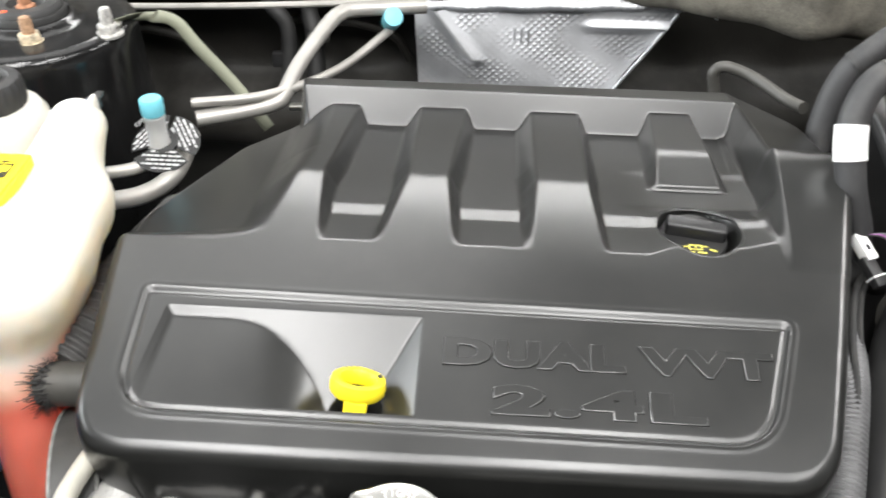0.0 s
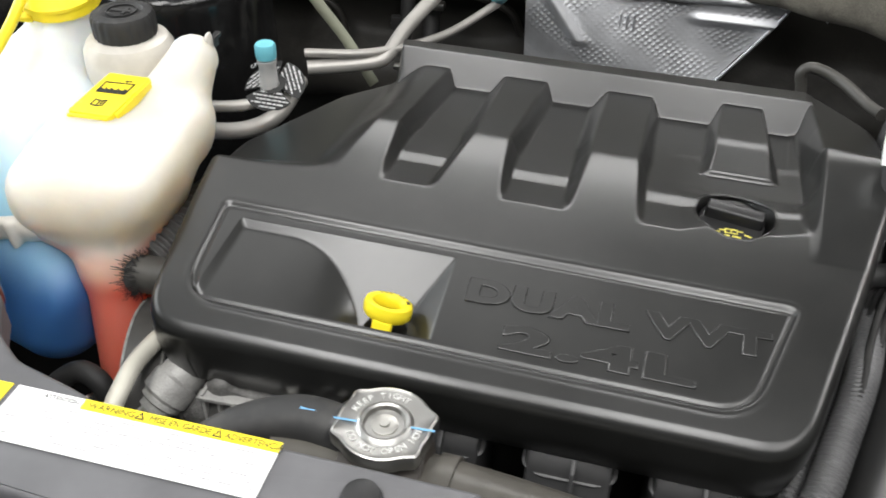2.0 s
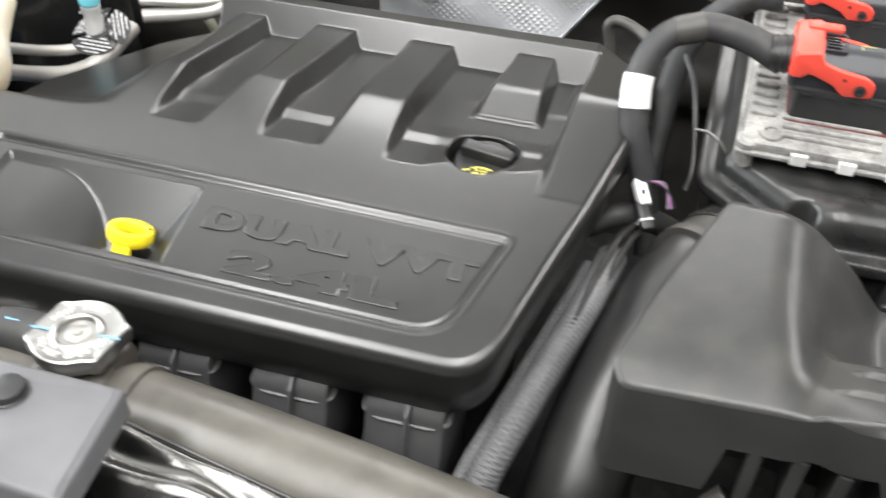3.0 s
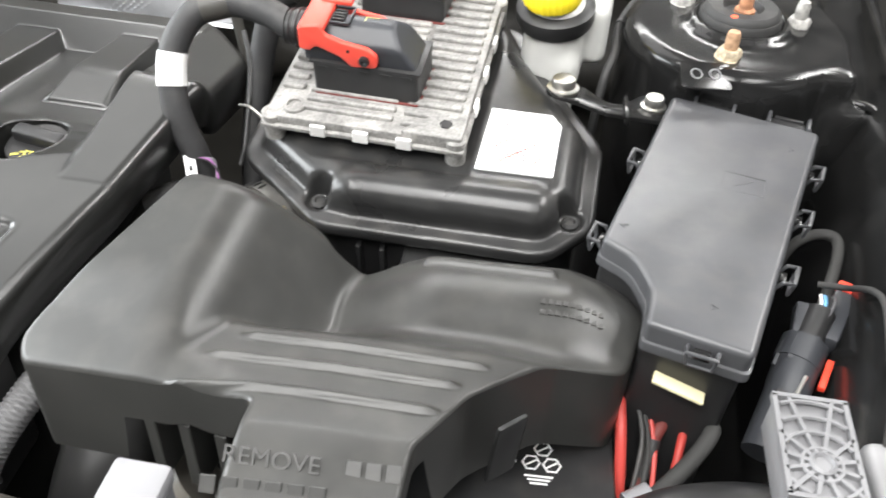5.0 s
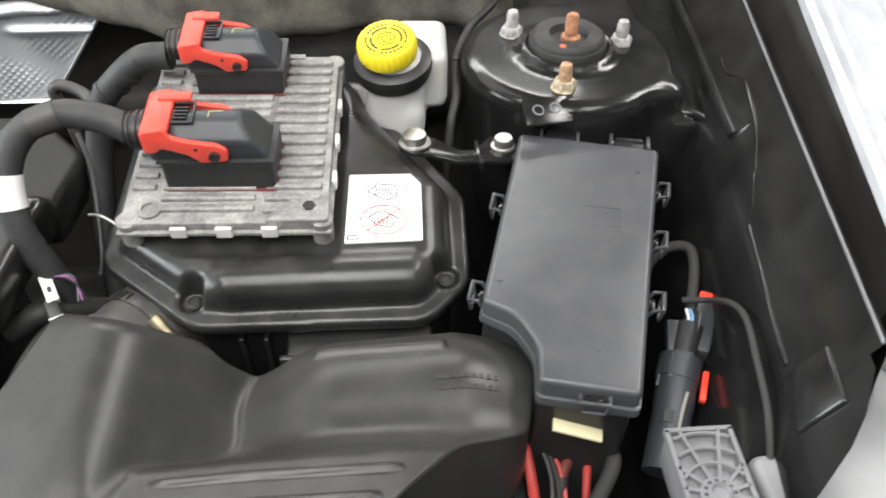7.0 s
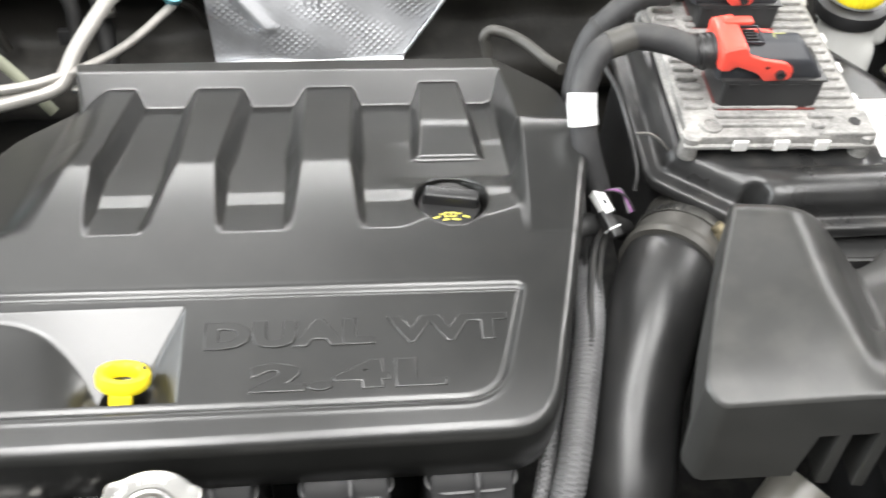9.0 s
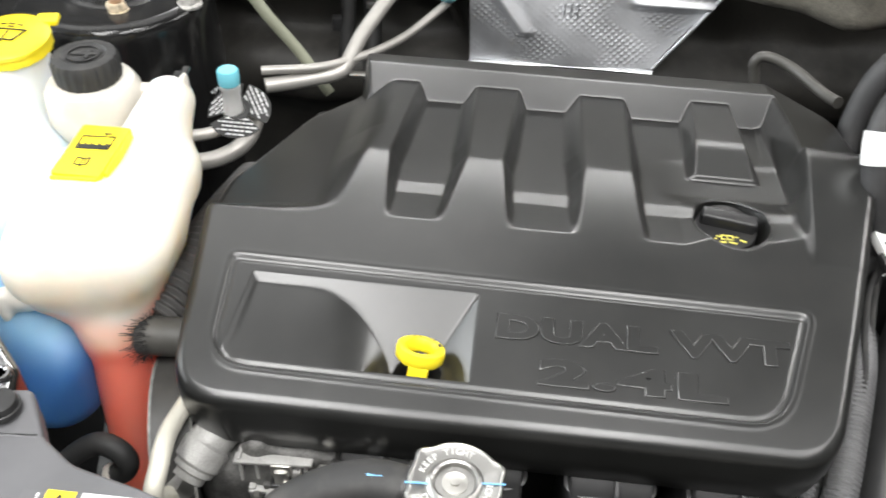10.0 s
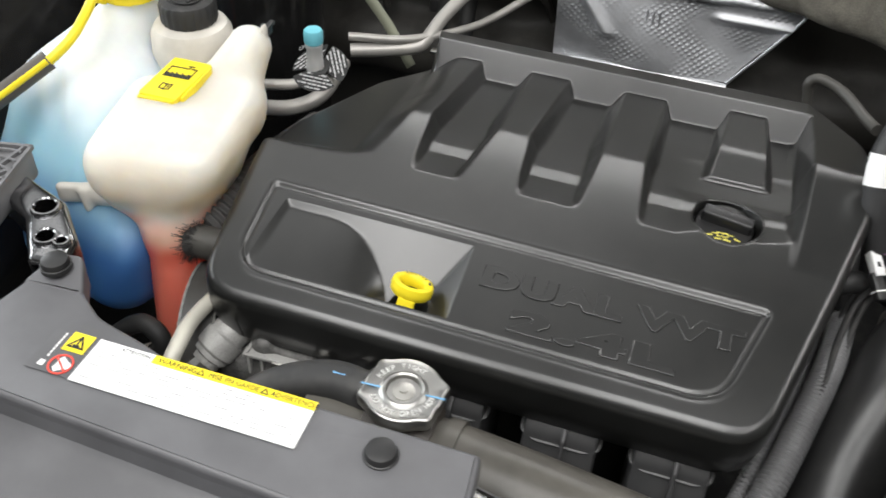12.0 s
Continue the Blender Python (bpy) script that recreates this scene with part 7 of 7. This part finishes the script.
def right_side():
    ap = part("inner_fender", swept([(-0.16, 0.55), (-0.13, 0.80), (-0.085, 0.93), (-0.055, 1.00), (-0.042, 1.05), (-0.036, 1.062), (-0.006, 1.112), (0.0, 1.120), (0.005, 1.118), (0.007, 1.09), (0.012, 1.048)], 0.325, 1.25, 44, rail_x), GLOSS)
    edge = ((-0.16, 0.55, 0.262), (-0.13, 0.80, 0.262), (-0.085, 0.93, 0.262), (-0.055, 1.00, 0.262), (-0.042, 1.05, 0.264), (-0.036, 1.062, 0.268), (-0.022, 1.085, 0.280), (-0.014, 1.098, 0.292), (-0.006, 1.112, 0.314))
    verts = [(rail_x(y) + dx, y, z) for dx, z, y0 in edge for y in np.linspace(y0, 0.3255, 9)]
    nose = pymesh("nose", verts, [(k * 9 + i, k * 9 + i + 1, k * 9 + i + 10, k * 9 + i + 9) for k in range(len(edge) - 1) for i in range(8)], GLOSS, ap)
    part("pressed_box", box(0.040, 0.046, 0.006, 0, 0, 0, 0.0024, 3), GLOSS, nose, m=pose(0.8690, 0.331, 1.0745, 0, -60, -11.3))
    part("front_panel", swept([(-0.16, 0.55), (-0.13, 0.80), (-0.085, 0.93), (-0.055, 1.00), (-0.048, 1.025), (-0.042, 1.031), (0.03, 1.032)], 0.06, 0.3252, 12, rail_x), GLOSS, ap)
    for line, r in (([(0.971, 0.891, 1.060), (0.957, 0.80, 1.064), (0.944, 0.725, 1.068), (0.930, 0.644, 1.072), (0.924, 0.606, 1.074)], 0.0055),
                    ([(0.908, 0.688, 1.046), (0.921, 0.680, 1.048), (0.930, 0.655, 1.052), (0.934, 0.625, 1.060), (0.926, 0.606, 1.072), (0.934, 0.600, 1.090)], 0.0042),
                    ([(0.9535, 0.724, 1.083), (0.9475, 0.690, 1.085), (0.9485, 0.663, 1.096), (0.940, 0.625, 1.097), (0.932, 0.589, 1.093), (0.921, 0.555, 1.084), (0.912, 0.535, 1.078), (0.897, 0.490, 1.062)], 0.0020),
                    ([(0.897, 0.500, 1.064), (0.888, 0.455, 1.0635), (0.876, 0.405, 1.0625), (0.868, 0.362, 1.062)], 0.0022)):
        part("pressed_crease", tube(line, r, 10, 8), GLOSS, ap)
    # pale tube along the fold, standing in for the highlight on its edge
    part("flange_edge", tube([(rail_x(0.326 + 0.0925 * k) + 0.0005, 0.326 + 0.0925 * k, 1.1196) for k in range(11)], 0.0013, 6, 3), TINL, ap, "flange edge with its highlight put into the colour")
    tagged(ap, "glossy black painted inner fender with a folded edge", "inner fender", kind="structure")
    th = thing("fender", "silver painted front fender with a folded inner lip", "fender")
    part("skin", swept([(0.048, 1.132), (0.050, 1.140), (0.056, 1.143), (0.075, 1.138), (0.080, 1.146), (0.095, 1.147), (0.100, 1.139), (0.118, 1.140), (0.126, 1.150), (0.17, 1.150), (0.26, 1.12), (0.33, 1.02), (0.35, 0.75)], 0.405, 1.30, 50, lip_x), SILVER, th)
    # dark sheet added under the fender so the floor doesn't show through
    part("gap_sheet", swept([(0.10, 0.45), (0.10, 1.0), (0.095, 1.134)], 0.41, 1.25, 26, rail_x), GUTTER, th, "dark sheet added behind the fender gap")
    part("gutter", swept([(0.008, 1.045), (0.022, 1.042), (0.038, 1.045), (0.044, 1.10), (0.047, 1.136), (0.050, 1.136)], 0.392, 1.25, 30, rail_x), GUTTER, th, "black rubber weather strip")
    return th


right_side()


LAMPM = mat("pale_satin_plastic", (0.25, 0.25, 0.255), 0.36, grain=0.12, grain_scale=900, rough_var=0.06)


def lamp_bracket():
    th = thing("headlight_bracket", "grey plastic headlight bracket with a curved back edge", "bracket")
    o = round_poly([(0.83, 0.318, 0.01), (0.885, 0.318, 0.06), (0.935, 0.352, 0.05), (0.950, 0.402, 0.012), (1.06, 0.402, 0.02), (1.06, 0.12, 0.02), (0.83, 0.12, 0.02)], 10)
    part("plate", prism(o, 0.985, 1.032, 0.008, 4), LAMPM, th)
    part("ridge", tube([(0.955, 0.39, 1.034), (0.962, 0.35, 1.036), (0.955, 0.30, 1.034), (0.93, 0.25, 1.03)], 0.006, 10), LAMPM, th)
    return th


lamp_bracket()


# ---- heat shield and cowl ----
HEMM = mat("bright_foil", (0.75, 0.76, 0.77), 0.4, 1.0, grain=0.3, grain_scale=500)


def heat_shield():
    th = thing("heat_shield", "dimpled aluminium foil heat shield behind the engine", "heat shield")
    nx, nz = 260, 96
    verts, faces = [], []
    for j in range(nz + 1):
        v = j / nz
        z = 0.880 + 0.112 * v
        left = -0.032 - 0.004 * v
        right = 0.2195 + 0.080 * max(0, (z - 0.882) / 0.104)
        for i in range(nx + 1):
            x = left + (right - left) * i / nx
            plain = 0.0
            # pressed channel and pressed bar
            t = (x - 0.015) * 0.62 + (z - 0.962) * 0.785
            chan = math.exp(-((x + 0.004 - 0.75 * (0.985 - z)) / 0.011) ** 2) * (1 if z > 0.930 else math.exp(-((z - 0.930) / 0.007) ** 2))
            bar = math.exp(-((z - 0.968) / 0.006) ** 2) * (1 / (1 + math.exp(-(x - 0.185) / 0.004)))
            plain = min(1, chan * 1.6 + bar * 1.6)
            s = math.sin(x * 2 * math.pi / 0.0105)
            c = math.sin(z * 2 * math.pi / 0.0085 + (math.pi if s < 0 else 0))
            dimple = max(0, abs(s) * c) * 0.0009 * (1 - plain)
            y = 1.060 + 0.14 * (z - 0.885) - dimple * (0.55 + 0.45 * math.sin(x * 53 + 2 * math.sin(z * 61))) - 0.008 * chan - 0.006 * bar + 0.004 * math.sin(x * 19 + z * 31)
            verts.append((x, y, z))
    for j in range(nz):
        for i in range(nx):
            a = j * (nx + 1) + i
            faces.append((a, a + 1, a + nx + 2, a + nx + 1))
    pymesh("sheet", verts, faces, FOIL, th)
    # folded hem along the lower and the slanting edge
    part("hem", tube([(-0.033 + 0.0505 * k, 1.0575 + 0.004 * math.sin(19 * (-0.033 + 0.0505 * k)), 0.8815 - 0.0008 * k) for k in range(6)], 0.0052, 8, 6, flat=0.45), HEMM, th, "bright folded foil hem")
    part("hem", tube([(0.2195, 1.0570, 0.880), (0.240, 1.0600, 0.907), (0.268, 1.0640, 0.944), (0.298, 1.0700, 0.985)], 0.0024, 8, 4), HEMM, th, "bright folded foil hem")
    # rolled top flange
    n2 = 120
    verts, faces = [], []
    prof = [(0.026, 0.989), (0.014, 0.988), (0.009, 0.991), (0.008, 0.996), (0.012, 1.000), (0.026, 1.008), (0.07, 1.05)]
    for i in range(n2 + 1):
        x = -0.055 + 0.405 * i / n2
        sag = -0.012 * max(0, (x - 0.30) / 0.05) ** 2 - 0.008 * max(0, (-0.03 - x) / 0.025) ** 2
        for k, (dy, z) in enumerate(prof):
            verts.append((x, 1.060 + dy + 0.0012 * math.sin(x * 90 + k), z + sag + 0.0010 * math.sin(x * 2 * math.pi / 0.011) * (k > 0)))
    m = len(prof)
    for i in range(n2):
        for k in range(m - 1):
            faces.append((i * m + k, i * m + k + 1, (i + 1) * m + k + 1, (i + 1) * m + k))
    pymesh("flange", verts, faces, FOIL, th)
    for k in range(3):
        part("stamp_bar", box(0.003, 0.0012, 0.024, 0.092 + 0.009 * k, 1.0685, 0.955, 0.0005), FOIL, th, smooth=False)
    return th


heat_shield()


def cowl():
    th = thing("cowl_insulation", "grey-brown felt insulation over the cowl edge", "insulation")

    def f(p):
        lump = 0.006 * np.sin(p[0] * 17 + 1) * np.sin(p[0] * 41 + p[2] * 30) + 0.004 * np.sin(p[0] * 71 + p[1] * 40)
        y0 = 1.075 - 0.13 * sstep(0.20, 0.42, p[0])
        d = d_box((p[0], p[1] - y0, p[2]), (0.15, 0.06, 1.070), (0.80, 0.065, 0.070), 0.03)
        return (d + lump) * 0.8
    moulded("felt", f, (-0.68, 0.84, 0.97), (0.98, 1.25, 1.18), 0.0075, FELT, th)
    part("hem", tube([(-0.6, 1.005, 1.025), (-0.3, 1.005, 1.022), (-0.05, 1.012, 1.025)], 0.004, 8), PIPE, th, "pale hem along the edge")
    return th


cowl()


def fire_pipes():
    th = thing("heater_hoses", "black hoses and clips on the dark firewall", "hoses")
    part("hose", tube([(-0.18, 1.12, 0.98), (-0.17, 1.10, 0.95), (-0.168, 1.08, 0.90), (-0.17, 1.05, 0.84)], 0.012, 14), RUBBER, th)
    part("hose", tube([(-0.235, 1.12, 1.0), (-0.22, 1.09, 0.99), (-0.20, 1.08, 0.96), (-0.205, 1.06, 0.88)], 0.010, 14), RUBBER, th)
    part("clip", box(0.028, 0.014, 0.01, -0.16, 1.07, 0.955, 0.002), STEEL, th)
    part("clip", box(0.014, 0.012, 0.02, -0.215, 1.07, 0.925, 0.002), BLACK, th)
    part("bracket", box(0.05, 0.012, 0.006, -0.15, 0.90, 0.945, 0.002), STEEL, th, m=None)
    return th


fire_pipes()


def ground_strap():
    th = thing("ground_strap", "olive braided ground strap bolted to the strut tower", "strap")
    line = spline([(-0.335, 0.842, 1.068), (-0.322, 0.880, 1.060), (-0.300, 0.897, 1.053), (-0.284, 0.900, 1.044), (-0.267, 0.900, 1.018), (-0.234, 0.900, 0.973), (-0.20, 0.895, 0.92)], 8)
    verts = []
    for k, q in enumerate(line):
        turn = min(1.0, k / (0.45 * len(line)))
        across = Vector((-0.55, 0.75, 0.36)).lerp(Vector((0.80, 0.10, 0.58)), turn).normalized() * 0.0072 if turn > 0.6 else Vector((0.80, 0.10, 0.58)).normalized() * 0.0072
        for u, v in ((1, 0.0008), (-1, 0.0008), (-1, -0.0008), (1, -0.0008)):
            verts.append(tuple(Vector(q) + across * u + Vector((0, -v, v))))
    n = len(line)
    pymesh("strap", verts, [(4 * i + j, 4 * i + (j + 1) % 4, 4 * i + 4 + (j + 1) % 4, 4 * i + 4 + j) for i in range(n - 1) for j in range(4)], STRAPM, th)
    part("lug", lathe([(0.012, 0.0), (0.012, 0.003), (0.0, 0.0032)], 20, x=-0.335, y=0.842, z=1.065), STEEL, th)
    return th


STRAPM = mat("olive_strap", (0.27, 0.28, 0.21), 0.7, grain=0.6, grain_scale=800)
ground_strap()


BRAIDH = mat("woven_hose_sleeve", (0.060, 0.058, 0.056), 0.55, grain=0.9, grain_scale=700, fine=0.5, fine_scale=700)


def spiral_hose():
    th = thing("corrugated_hose", "black corrugated hose beside the coolant tank", "hose")
    part("hose", tube([(-0.235, 0.66, 0.955), (-0.248, 0.60, 0.962), (-0.260, 0.545, 0.963), (-0.273, 0.495, 0.961), (-0.283, 0.464, 0.957)], ribbed(0.0235, 0.0085, 0.0038), 26, 60), BRAIDH, th)
    part("stub", tube([(-0.195, 0.440, 0.960), (-0.230, 0.446, 0.962), (-0.262, 0.447, 0.962), (-0.287, 0.449, 0.961)], 0.0165, 20), CUFFM, th, "smooth grey-black rubber stub")
    random.seed(12)
    verts, faces = [], []
    for k in range(520):
        a, r = random.uniform(0, 6.28), random.uniform(0.002, 0.009)
        base, lean = 0.0165 + random.uniform(-0.003, 0.002), a + random.uniform(-0.5, 0.5)
        s = np.array((-0.280 + random.uniform(-0.006, 0.004), 0.449 + base * math.cos(a), 0.961 + base * math.sin(a)))
        e = s + np.array((random.uniform(-0.012, 0.005), r * math.cos(lean), r * math.sin(lean)))
        i = len(verts)
        w = np.array((0, -math.sin(a), math.cos(a))) * 0.0004
        u = np.array((0.0004, 0, 0))
        for q, f in ((s, 1.0), (e, 0.6)):
            verts += [tuple(q + w * f), tuple(q - w * f), tuple(q + u * f)]
        faces += [(i, i + 1, i + 4, i + 3), (i + 1, i + 2, i + 5, i + 4), (i + 2, i, i + 3, i + 5), (i, i + 2, i + 1), (i + 3, i + 4, i + 5)]
    pymesh("frayed_end", verts, faces, INK, th, "frayed black sleeve threads", smooth=False)
    return th


spiral_hose()


def left_side():
    ap = part("inner_fender", swept([(0.16, 0.55), (0.13, 0.80), (0.09, 0.93), (0.05, 1.03), (0.0, 1.10), (-0.02, 1.10)], -0.1, 1.25, 40, lambda y: -0.58 - 0.2 * (y - 0.325)), GLOSS)
    tagged(ap, "glossy black painted inner fender", "inner fender", kind="structure")
    th = thing("headlight_housing", "dark headlight housing with a blue bulb plug", "headlight")
    part("housing", box(0.16, 0.16, 0.14, -0.52, 0.27, 0.90, 0.03, 4), BLACK, th)
    part("bulb_plug", tube([(-0.435, 0.300, 0.92), (-0.448, 0.310, 0.935), (-0.455, 0.315, 0.95)], 0.011, 16, 3), BLUEMARK, th, "blue bulb plug")
    part("cream_clip", box(0.018, 0.012, 0.010, -0.425, 0.312, 0.940, 0.003), CREAM, th)
    return th


left_side()
